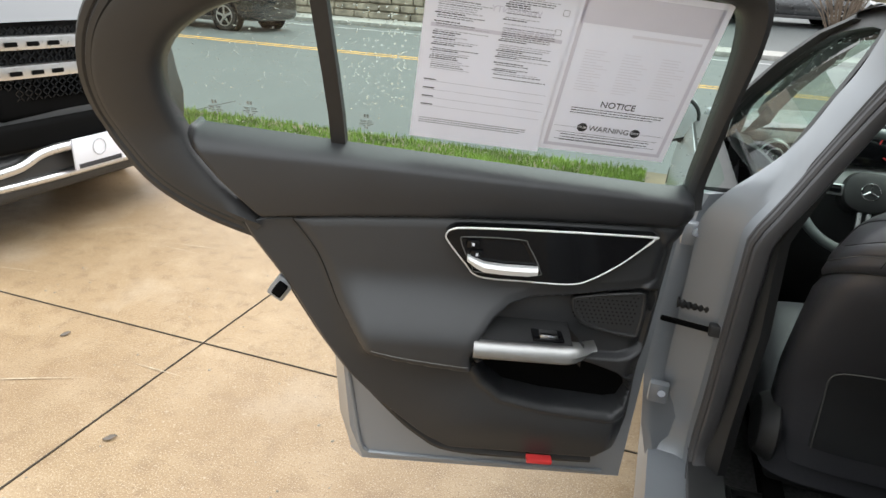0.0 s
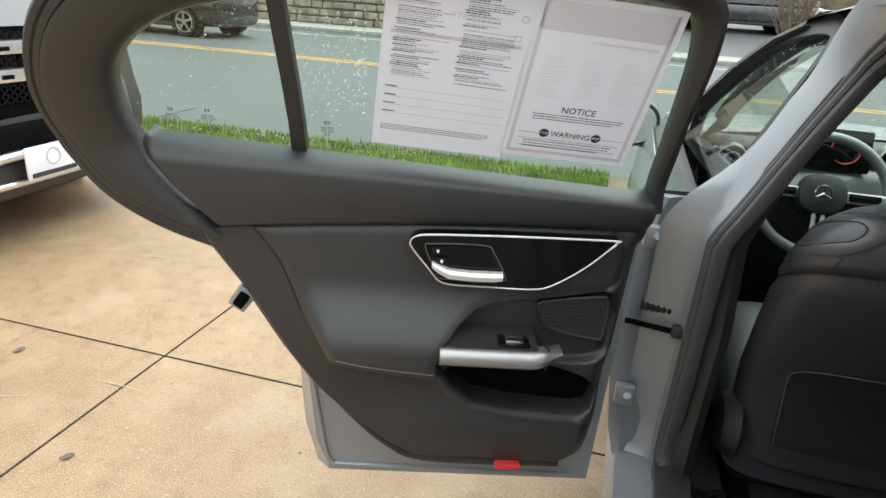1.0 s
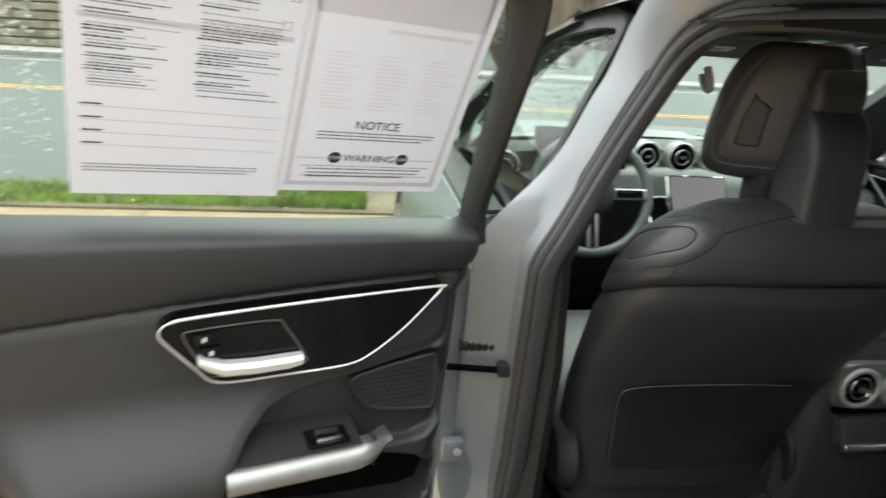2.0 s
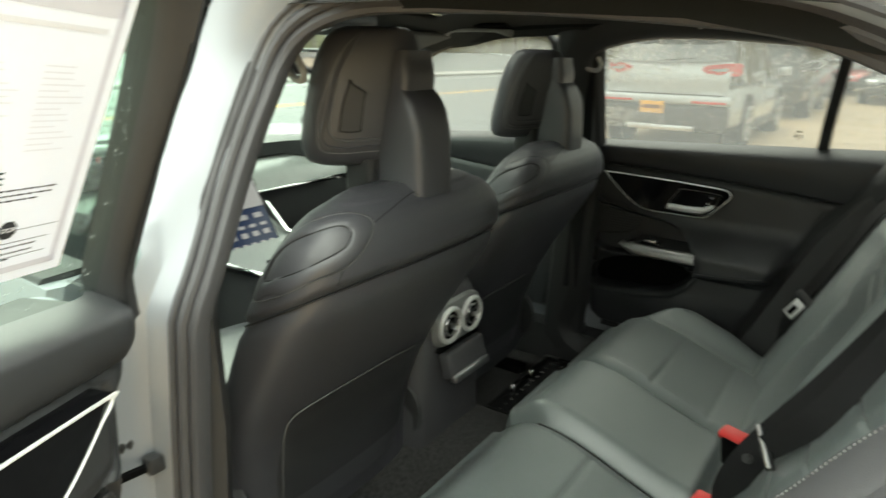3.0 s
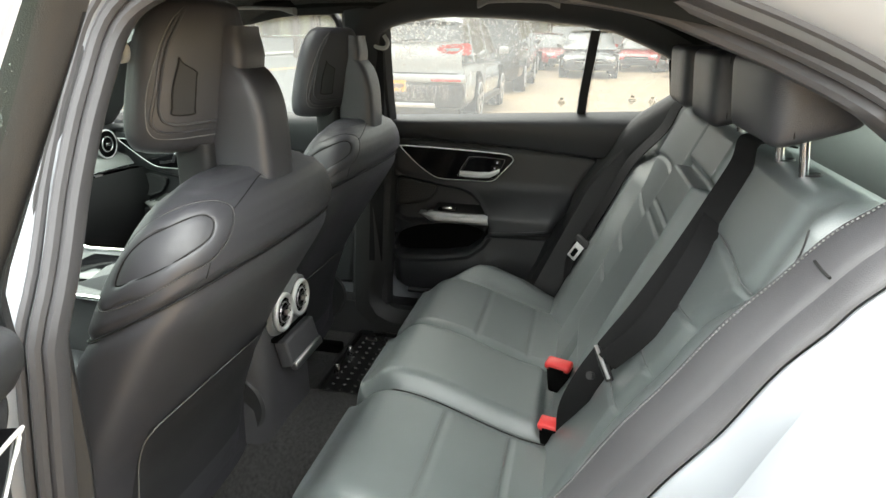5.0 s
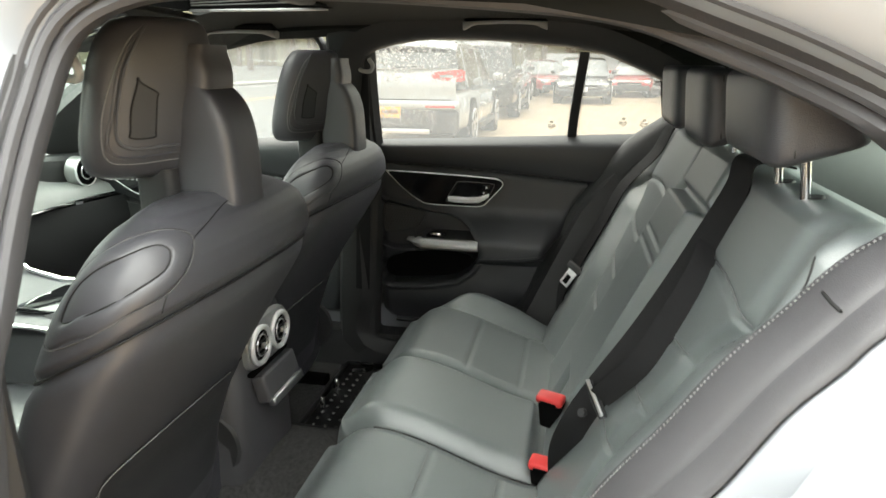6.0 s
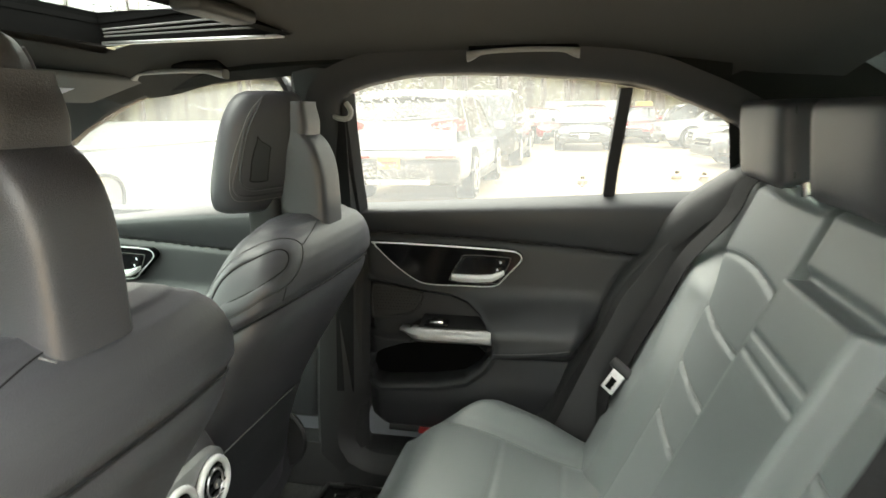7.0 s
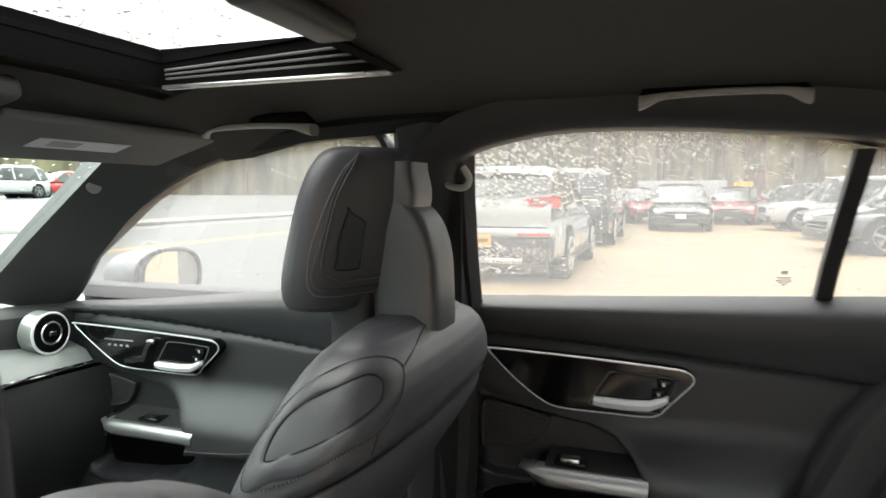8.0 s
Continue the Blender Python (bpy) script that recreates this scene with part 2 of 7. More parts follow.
def add_box(bm, c, s, bev=0.0, rot=None, seg=2):
    r = bmesh.ops.create_cube(bm, size=1.0)
    vs = r["verts"]
    bmesh.ops.scale(bm, vec=s, verts=vs)
    if bev:
        es = list({e for v in vs for e in v.link_edges})
        r2 = bmesh.ops.bevel(bm, geom=es, offset=bev, segments=seg, affect="EDGES", profile=0.5)
        vs = list({v for f in r2["faces"] for v in f.verts} | {v for v in vs if v.is_valid})
    if rot is not None:
        bmesh.ops.rotate(bm, cent=(0, 0, 0), matrix=rot.to_3x3(), verts=vs)
    bmesh.ops.translate(bm, vec=c, verts=vs)
    return vs


def box(c, s, bev=0.0, rot=None, seg=2):
    bm = bmesh.new()
    add_box(bm, c, s, bev, rot, seg)
    return bm


def add_rings(bm, rings, closed=True, caps=True, loop=False):
    vs = [[bm.verts.new(p) for p in r] for r in rings]
    pairs = list(zip(vs, vs[1:])) + ([(vs[-1], vs[0])] if loop else [])
    for a, b in pairs:
        n = len(a)
        for i in range(n if closed else n - 1):
            j = (i + 1) % n
            bm.faces.new((a[i], a[j], b[j], b[i]))
    if caps and closed and not loop:
        bm.faces.new(vs[0])
        bm.faces.new(vs[-1])
    return vs


def loft(rings, closed=True, caps=True, loop=False):
    bm = bmesh.new()
    add_rings(bm, rings, closed, caps, loop)
    return bm


def add_tube(bm, pts, r, n=8, closed=False):
    pts = [Vector(p) for p in pts]
    k = len(pts)
    rings = []
    up = None
    for i, p in enumerate(pts):
        if closed:
            d = pts[(i + 1) % k] - pts[i - 1]
        else:
            d = pts[min(i + 1, k - 1)] - pts[max(i - 1, 0)]
        d.normalize()
        if up is None:
            up = d.orthogonal().normalized()
        up = (up - d * up.dot(d)).normalized()
        side = d.cross(up)
        rr = r[i] if isinstance(r, (list, tuple)) else r
        rings.append([p + (up * math.cos(2 * math.pi * a / n) + side * math.sin(2 * math.pi * a / n)) * rr for a in range(n)])
    add_rings(bm, rings, True, not closed, closed)


def tube(pts, r, n=8, closed=False):
    bm = bmesh.new()
    add_tube(bm, pts, r, n, closed)
    return bm


def add_cyl(bm, a, b, r, r2=None, n=24, bev=0.0):
    a, b = Vector(a), Vector(b)
    d = (b - a).normalized()
    u = d.orthogonal().normalized()
    v = d.cross(u)
    r2 = r if r2 is None else r2
    prof = [(0.0, r), (1.0, r2)]
    if bev:
        L = (b - a).length
        prof = [(0.0, r - bev), (bev / L, r), (1 - bev / L, r2), (1.0, r2 - bev)]
    add_rings(bm, [[a + (b - a) * t + (u * math.cos(2 * math.pi * i / n) + v * math.sin(2 * math.pi * i / n)) * q for i in range(n)] for t, q in prof])


def cyl(a, b, r, r2=None, n=24, bev=0.0):
    bm = bmesh.new()
    add_cyl(bm, a, b, r, r2, n, bev)
    return bm


def interp(x, table):
    """Smooth interpolation in a short table of (x, y)."""
    if x <= table[0][0]:
        return table[0][1]
    for (x0, y0), (x1, y1) in zip(table, table[1:]):
        if x <= x1:
            t = (x - x0) / (x1 - x0)
            return y0 + (y1 - y0) * t
    return table[-1][1]


def smooth(a, b, x):
    t = min(max((x - a) / (b - a), 0.0), 1.0)
    return t * t * (3 - 2 * t)


def curve_pts(pts, n=8, closed=False):
    """Catmull-Rom through the points."""
    P = [Vector(p) for p in pts]
    k = len(P)
    out = []
    for i in range(k if closed else k - 1):
        if closed:
            a, b, c, d = P[i - 1], P[i], P[(i + 1) % k], P[(i + 2) % k]
        else:
            a, b, c, d = P[max(i - 1, 0)], P[i], P[i + 1], P[min(i + 2, k - 1)]
        for j in range(n):
            t = j / n
            out.append(0.5 * ((2 * b) + (c - a) * t + (2 * a - 5 * b + 4 * c - d) * t * t + (3 * b - a - 3 * c + d) * t ** 3))
    if not closed:
        out.append(P[-1])
    return out


def sup(a, e):
    """Unit superellipse at angle a."""
    c, s_ = math.cos(a), math.sin(a)
    return (math.copysign(abs(c) ** (2 / e), c), math.copysign(abs(s_) ** (2 / e), s_))


def words(name, body, size, m, material, parent, label=""):
    cu = bpy.data.curves.new(name, "FONT")
    cu.body, cu.size, cu.align_x, cu.align_y = body, size, "CENTER", "CENTER"
    cu.extrude = 0.0002
    tmp = new(name, cu)
    bpy.context.view_layer.update()
    me = bpy.data.meshes.new_from_object(tmp.evaluated_get(bpy.context.evaluated_depsgraph_get()))
    bpy.data.objects.remove(tmp)
    me.transform(m)
    me.materials.clear()
    me.materials.append(material)
    ob = new(name, me)
    ob.parent = parent
    if label:
        ob["label"] = label
    return ob


# ---- ground, road and kerbs ----
def sheet(x0, x1, y0, y1, z, nx=1, ny=1, wob=0.0):
    bm = bmesh.new()
    rows = [[(x0 + (x1 - x0) * i / nx, y0 + (y1 - y0) * j / ny, z) for i in range(nx + 1)] for j in range(ny + 1)]
    vs = [[bm.verts.new((p[0], p[1], p[2] + wob * noise.noise(Vector(p) * 0.3))) for p in r] for r in rows]
    for a, b in zip(vs, vs[1:]):
        for i in range(nx):
            bm.faces.new((a[i], a[i + 1], b[i + 1], b[i]))
    return bm


tagged(part("ground", sheet(-400, 400, -400, 400, -0.06), M_SOIL), "brown leaf-littered ground reaching the far trees", "ground", kind="structure")
lot = tagged(part("pavement", box((10, -14.25, -0.03), (100, 39, 0.06)), M_CONC), "wet tan concrete car park with saw-cut joints", "pavement", kind="structure")
tagged(part("road", sheet(-200, 200, 5.3, 19.6, -0.03), M_ASPHALT), "wet grey asphalt road with double yellow line", "road", kind="structure")
for i, y in enumerate((11.85, 12.15)):
    tagged(part("road_line", sheet(-200, 200, y, y + 0.11, -0.026), M_YELLOWPAINT), "double yellow centre line painted on the road", "road marking", group="yellow centre lines", kind="structure")
tagged(part("road_line", sheet(-200, 200, 18.2, 18.31, -0.026), M_WHITEPAINT), "white edge line painted on the road", "road marking", kind="structure")
tagged(part("kerb", box((0, 19.7, 0.02), (400, 0.2, 0.16), 0.02), M_KERB), "grey granite kerb on the far side of the road", "kerb", kind="structure")
tagged(part("far_pavement", box((0, 21.0, 0.03), (400, 2.4, 0.1)), M_KERB), "grey pavement along the far side of the road", "pavement", kind="structure")
tagged(part("joint", box((-2.455, -5, 0.001), (0.005, 20, 0.006)), M_JOINT, lot), "")
tagged(part("joint", box((-19.25, 1.71, 0.001), (37, 0.0045, 0.006)), M_JOINT, lot), "")
tagged(part("joint", box((-5.4, 3.9, 0.001), (0.005, 4.3, 0.006)), M_JOINT, lot), "")


# ---- the silver saloon: body shell ----
def xs(z):
    """Half width at the door seal."""
    return 0.76 if z < 0.9 else 0.76 - 0.5 * (z - 0.9)


def xo(z):
    """Half width of the outer skin."""
    if z < 0.97:
        return interp(z, [(0.2, 0.84), (0.35, 0.885), (0.55, 0.91), (0.75, 0.905), (0.9, 0.885), (0.97, 0.86)])
    return 0.86 - 0.62 * (z - 0.97)


APERTURE = [(1.265, 0.34), (1.25, 0.50), (1.225, 0.72), (1.20, 0.92), (1.205, 1.06), (1.20, 1.16), (1.18, 1.24), (1.10, 1.277), (0.96, 1.283), (0.79, 1.274), (0.62, 1.256),
            (0.52, 1.222), (0.44, 1.186), (0.385, 1.153), (0.352, 1.118), (0.40, 1.078), (0.513, 0.982), (0.64, 0.805), (0.72, 0.63), (0.79, 0.47), (0.90, 0.365), (1.07, 0.335)]


def offset_loop(d, n=6, fore=0.0):
    P = curve_pts([(0, y + fore * smooth(1.1, 1.18, y) * smooth(0.5, 0.9, z), z) for y, z in APERTURE], n, True)
    k = len(P)
    out = []
    for i in range(k):
        t = (P[(i + 1) % k] - P[i - 1]).normalized()
        out.append((P[i].y + d * t.z, P[i].z - d * t.y))
    return out


def settle(p, d, bz, s):
    """On the open side the lining leans inboard: far in beside the bench, a little under the roof."""
    if s > 0:
        return p
    x, y, z = p
    inner = 1 - smooth(0.016, 0.036, d)
    low = smooth(0.84, 0.66, y) * smooth(0.42, 0.66, z) * (1 - smooth(1.10, 1.16, z))
    low *= 0.34 + 0.66 * inner if d < 0.05 else 0.34 * (1 - smooth(0.05, 0.10, d))
    high = smooth(1.10, 1.22, bz) * smooth(1.12, 0.95, y) * inner
    rise = smooth(0.80, 1.08, z)
    back = 0.024 * smooth(0.84, 0.66, y) * smooth(0.42, 0.66, z) * (1 - smooth(1.06, 1.12, z)) if d < 0.085 else 0.0
    return (x + 0.14 * low + 0.065 * high, y - 0.065 * rise * low - back, z - (0.11 - 0.07 * rise) * low - back)


def ring(s, d, dx, n=6):
    fore = 0.05 if s > 0 else 0.0
    base = offset_loop(0.0, n, fore)
    return [settle((s * (xs(bz) + dx), y, z), d, bz, s) for (y, z), (by, bz) in zip(offset_loop(d, n, fore), base)]


def frame_ring(s, low, high, n=6):
    """A ring whose offset and depth go from low (beside the wheel and sill) to high (roof and centre pillar)."""
    fore = 0.05 if s > 0 else 0.0
    base = offset_loop(0.0, n, fore)
    a, b = offset_loop(low[0], n, fore), offset_loop(high[0], n, fore)
    out = []
    for (by, bz), p, q in zip(base, a, b):
        k = smooth(0.95, 1.10, bz)
        y, z = p[0] * (1 - k) + q[0] * k, p[1] * (1 - k) + q[1] * k
        out.append(settle((s * (xs(bz) + low[1] * (1 - k) + high[1] * k), y, z), low[0], bz, s))
    return out


CREST = ((0.725, 0.565), (0.69, 0.62), (0.66, 0.672), (0.632, 0.715), (0.587, 0.792), (0.539, 0.86), (0.491, 0.935), (0.445, 0.992), (0.403, 1.044), (0.365, 1.075), (0.33, 1.10))
GROOVE = ((0.69, 0.60), (0.645, 0.672), (0.60, 0.743), (0.577, 0.78), (0.544, 0.832), (0.503, 0.891), (0.462, 0.955), (0.424, 1.005), (0.395, 1.041), (0.35, 1.085))
BORDER = ((0.666, 0.569), (0.608, 0.711), (0.564, 0.783), (0.542, 0.818), (0.503, 0.874), (0.465, 0.942), (0.429, 0.988), (0.406, 1.019), (0.346, 1.078))


def even(pts, n):
    """n points spread evenly over a smooth line through pts."""
    P = curve_pts(pts, 14)
    run = [0.0]
    for a, b in zip(P, P[1:]):
        run.append(run[-1] + (b - a).length)
    out, k = [], 0
    for i in range(n):
        want = run[-1] * i / (n - 1)
        while k < len(P) - 2 and run[k + 1] < want:
            k += 1
        out.append(P[k].lerp(P[k + 1], (want - run[k]) / (run[k + 1] - run[k])))
    return out


car = thing("silver_saloon", "silver saloon car body with rear door opening and black seals", "car")
for s in (-1, 1):
    part("aperture_frame", loft([frame_ring(s, a_, b_) for a_, b_ in (((0.024, -0.004), (0.024, -0.004)), ((0.034, 0.004), (0.032, 0.008)), ((0.06, 0.012), (0.05, 0.024)), ((0.082, 0.02), (0.07, 0.035)), ((0.092, 0.04), (0.092, 0.042)), ((0.096, 0.085), (0.115, 0.044)), ((0.10, 0.10), (0.125, 0.036)))], True, False), M_SILVER, car, "silver painted door frame")
    lips = ((0.032, 0.004), (0.016, 0.004), (0.006, 0.007), (0.0, 0.003), (-0.002, -0.008), (0.004, -0.022), (0.05, -0.04)) if s < 0 else ((0.016, 0.002), (0.004, 0.006), (-0.004, 0.002), (-0.008, -0.02), (-0.004, -0.05), (0.016, -0.075), (0.05, -0.09))
    # open-side trim and both seals take a paler grey for the daylight on them
    part("inner_trim", loft([ring(s, d_, x_) for d_, x_ in lips], True, False), M_TRIM if s < 0 else M_PLASTIC, car, "black inner pillar trim, painted greyer on the daylit side")
    part("door_seal", tube(ring(s, 0.022, 0.007), 0.008, 8, True), M_TRIM, car, "black rubber door seal")
    part("outer_seal", tube(ring(s, 0.040, 0.010), 0.006, 8, True), M_TRIM, car, "thin black rubber lip")
    # rear quarter: from the opening back over the wheel
    bm = bmesh.new()
    n = 26
    rows = []
    edge = [p for p in frame_ring(s, (0.10, 0.10), (0.125, 0.036))]
    half = [p for p in edge if p[1] < 0.93]
    half.sort(key=lambda p: -p[2])
    rows.append(half)
    for k in range(1, 9):
        t = k / 8
        rows.append([(s * (abs(p[0]) * (1 - smooth(0, 0.35, t)) + (xo(p[2]) * (1 - smooth(0.93, 1.03, p[2])) + (0.765 - 0.46 * (p[2] - 0.99)) * smooth(0.93, 1.03, p[2]) - 0.1 * t * t) * smooth(0, 0.35, t)), p[1] * (1 - t) + t * (-0.85 - 0.1 * (p[2] - 0.5) ** 2), p[2] - (0.09 * t * t * max(p[2] - 0.9, 0) / 0.3 * 3 if p[2] > 0.9 else 0)) for p in half])
    add_rings(bm, rows, False, False)
    part("rear_wing", bm, M_SILVER, car, "silver rear wing")
    # front wing and bonnet side
    part("front_wing", loft([[(s * (xo(z) - 0.12 * smooth(2.4, 3.6, y)), y, z) for z in (0.3, 0.45, 0.6, 0.75, 0.88 - 0.08 * smooth(2.4, 3.6, y))] for y in (2.35, 2.6, 2.9, 3.2, 3.5, 3.62)], False, False), M_SILVER, car, "silver front wing")
    part("sill", loft([[(s * x, y, z) for x, z in ((0.74, 0.30), (0.86, 0.30), (0.875, 0.22), (0.8, 0.16), (0.74, 0.2))] for y in (0.4, 2.4)]), M_SILVER, car, "silver sill")
    # front door frame pillars
    part("a_pillar", loft([[(s * (x + a), y + b, z) for a, b in ((-0.02, -0.03), (0.025, -0.02), (0.025, 0.03), (-0.025, 0.04))] for x, y, z in ((0.60, 1.62, 1.292), (0.625, 1.78, 1.255), (0.67, 2.0, 1.165), (0.72, 2.2, 1.05), (0.775, 2.42, 0.92))]), M_PLASTIC, car, "black front pillar trim")
    part("a_pillar_trim", loft([[(s * x, y, z) for x, y, z in ((xa, ya, za), (xa - 0.02, ya + 0.02, za + 0.012), (xb, yb, zb), (xb + 0.04, yb + 0.06, zb + 0.03))] for xa, ya, za, xb, yb, zb in ((0.605, 1.70, 1.27, 0.50, 1.80, 1.295), (0.615, 1.84, 1.225, 0.515, 1.95, 1.243), (0.635, 2.0, 1.135, 0.545, 2.10, 1.155), (0.665, 2.13, 1.04, 0.575, 2.24, 1.075), (0.70, 2.27, 0.93, 0.60, 2.38, 0.985), (0.72, 2.35, 0.88, 0.61, 2.44, 0.93))], False, False), M_PLASTIC, car, "dark grey windscreen pillar trim")
    part("pillar_badge", cyl((s * 0.548, 2.01, 1.198), (s * 0.544, 2.003, 1.196), 0.014, n=20), M_GREYP2, car, "small oval pillar badge")
    part("roof_rail", loft([[(s * (x + a), y, z + b) for a, b in ((-0.05, -0.008), (-0.022, -0.026), (-0.012, 0.02), (-0.05, 0.04))] for x, y, z in ((0.575, 0.45, 1.25), (0.565, 0.7, 1.297), (0.565, 1.0, 1.312), (0.57, 1.3, 1.312), (0.585, 1.5, 1.303), (0.60, 1.66, 1.285))]), M_LINER, car, "black roof rail trim")
    part("b_pillar_trim", loft([[(s * x, y + a, z) for x, a in ((xi, -0.075), (xi - 0.02, -0.06), (xi - 0.028, 0.0), (xi - 0.02, 0.055), (xi, 0.07), (xi + 0.03, 0.05), (xi + 0.03, -0.05))] for xi, y, z in ((0.715, 1.33, 0.22), (0.715, 1.325, 0.45), (0.71, 1.31, 0.7), (0.722, 1.30, 0.9), (0.672, 1.30, 1.05), (0.612, 1.29, 1.18), (0.555, 1.275, 1.30))]), M_PLASTIC, car, "black centre pillar trim")
    if s > 0:
        part("rear_side_trim", loft([[(s * x, y, z) for x, y, z in ((min(0.78, xs(z0) + 0.004), y0, z0), (min(0.72, xs(z0) - 0.02), y0 - 0.005, z0 + 0.008), (0.66, y0 - 0.03, z0), (0.64, y0 - 0.16, z0 - 0.02), (0.66, y0 - 0.3, z0 - 0.03))] for y0, z0 in ((0.93, 0.33), (0.80, 0.45), (0.725, 0.62), (0.645, 0.795), (0.52, 0.965), (0.45, 1.04), (0.41, 1.07))], False, False), M_PLASTIC, car, "black side trim beside the bench")
    if s > 0:
        line = [p for p in ring(s, 0.003, 0.0064, 80) if p[1] < 0.68 and 0.50 < p[2] < 1.10]
        part_line = line[::2], line[1::2]
    else:
        # padded panel between bench and door frame: crest, groove and outer edge
        crest = even([(-0.62, y, z) for y, z in CREST], 120)
        tuck = [(x + 0.012, y - 0.13, z - 0.02) for x, y, z in crest]
        lip = [(x + 0.006, y - 0.012, z - 0.004) for x, y, z in crest]
        n_ = len(crest)
        groove = even([(-0.69, y, z) for y, z in GROOVE], n_)
        edge_ = even([(-0.73, y, z) for y, z in BORDER], n_)
        rows = [tuck, lip, crest]
        for t, lift in ((0.2, 0.002), (0.5, 0.004), (0.8, 0.003), (0.93, 0.0), (1.0, -0.005)):
            rows.append([(a[0] * (1 - t) + b[0] * t, a[1] * (1 - t) + b[1] * t + lift * 0.7, a[2] * (1 - t) + b[2] * t + lift * 0.7) for a, b in zip(crest, groove)])
        for t, lift in ((0.1, 0.003), (0.5, 0.004), (0.86, 0.003), (0.97, 0.001), (1.0, -0.002)):
            rows.append([(a[0] * (1 - t) + b[0] * t, a[1] * (1 - t) + b[1] * t + lift * 0.7, a[2] * (1 - t) + b[2] * t + lift * 0.7) for a, b in zip(groove, edge_)])
        part("side_panel", loft(rows, False, False), M_TRIM, car, "charcoal padded side panel beside the bench", sharp=60)
        part("rear_flange", loft([[(x + a, y + b, z + c_) for x, y, z in edge_] for a, b, c_ in ((0.016, -0.020, -0.020), (0.002, -0.003, -0.005), (-0.008, -0.005, -0.009), (-0.03, -0.026, -0.042), (-0.07, -0.05, -0.09), (-0.11, -0.075, -0.15))], False, False), M_SILVER, car, "silver folded edge of the door opening", sharp=60)
        part("panel_notch", tube([(-0.650, 0.4225, 1.023), (-0.668, 0.4210, 1.020), (-0.683, 0.4185, 1.018)], 0.0016, 5), M_SEAM, car, "short dark joint in the panel")
        fine = even([a.lerp(b, 0.13) + Vector((0, 0.0022, 0.0022)) for a, b in zip(crest, groove)], 260)
        part_line = fine[::2], fine[1::2]
    bm = bmesh.new()
    for a_, b_ in zip(*part_line):
        add_tube(bm, [a_, b_], 0.0010, 4)
    tagged(part("side_stitch", bm, M_STITCH, car, "pale dashed stitching on the side trim"), kind="stuff")
    part("sill_trim", loft([[(s * x, y, z) for x, z in ((0.775, 0.335), (0.75, 0.345), (0.70, 0.335), (0.68, 0.22))] for y in (0.85, 1.4, 2.3)], False, False), M_PLASTIC, car, "black sill trim")
    cut = 0.17 if s < 0 else 0.0
    part("c_pillar_trim", loft([[(s * x, y, z) for x, y, z in ((0.69 - 0.13 * t, 0.40 + 0.05 * t - cut, 1.0 + 0.26 * t), (0.685 - 0.13 * t, 0.34 + 0.06 * t - cut, 1.0 + 0.28 * t), (0.67 - 0.13 * t, 0.15 + 0.1 * t - cut * 0.6, 1.0 + 0.28 * t), (0.65 - 0.1 * t, -0.28 + 0.5 * t, 1.0 + 0.28 * t))] for t in (0, 0.25, 0.5, 0.75, 1)], False, False), M_LINER, car, "black rear pillar trim")
roofrows = []
for j in range(17):
    y = -0.05 + 1.75 * j / 16
    roofrows.append([(0.62 * (i / 8 - 1), y, 1.335 + 0.10 * (1 - abs(i / 8 - 1) ** 2.6) - 0.06 * (abs(y - 0.95) / 0.9) ** 2.2) for i in range(17)])
bm = bmesh.new()
vs = [[bm.verts.new(p) for p in r] for r in roofrows]
for j in range(16):
    for i in range(16):
        c = 0.25 * sum((vs[j][i].co, vs[j][i + 1].co, vs[j + 1][i].co, vs[j + 1][i + 1].co), Vector())
        if not (abs(c.x) < 0.47 and 1.02 < c.y < 1.75):
            bm.faces.new((vs[j][i], vs[j][i + 1], vs[j + 1][i + 1], vs[j + 1][i]))
part("roof", bm, M_SILVER, car, "silver roof")
part("bonnet", loft([[(x, y, 0.93 - 0.10 * smooth(2.5, 3.65, y) - 0.05 * (abs(x) / 0.8) ** 2) for x in [0.8 * (i / 8 - 1) * (1 - 0.12 * smooth(2.4, 3.6, y)) for i in range(17)]] for y in (2.55, 2.75, 3.0, 3.3, 3.6, 3.7)], False, False), M_SILVER, car, "silver bonnet")
part("boot_lid", loft([[(x, y, 1.03 - 0.05 * smooth(-0.3, -1.0, y) - 0.05 * (abs(x) / 0.75) ** 2) for x in [0.75 * (i / 8 - 1) for i in range(17)]] for y in (-0.25, -0.5, -0.8, -0.95)], False, False), M_SILVER, car, "silver boot lid")
# shelf is greyed to carry the light falling in through the rear window
part("parcel_shelf", box((0, 0.0, 1.022), (1.3, 0.62, 0.02), 0.005), M_GREYP2, car, "black rear parcel shelf, painted grey for window light")
# added out of view to stop daylight leaking into the footwell
part("bulkhead", box((0, 2.475, 0.54), (1.62, 0.03, 0.70), 0.004), M_DARK, car, "dark bulkhead behind the dashboard")
part("underbody", box((0, 1.4, 0.19), (1.62, 4.6, 0.04)), M_DARK, car)
part("tail", box((0, -0.93, 0.62), (1.5, 0.06, 0.76), 0.03), M_SILVER, car, "silver tail")
part("nose", box((0, 3.68, 0.55), (1.5, 0.06, 0.5), 0.03), M_SILVER, car, "silver nose")
part("windscreen", loft([[(x, y + 0.06 * (1 - (x / 0.7) ** 2), z) for x in [w * (i / 6 - 1) for i in range(13)]] for w, y, z in ((0.56, 1.70, 1.325), (0.62, 1.95, 1.245), (0.68, 2.22, 1.11), (0.75, 2.55, 0.92))], False, False), M_GLASS, car, "clear rain-wet windscreen")
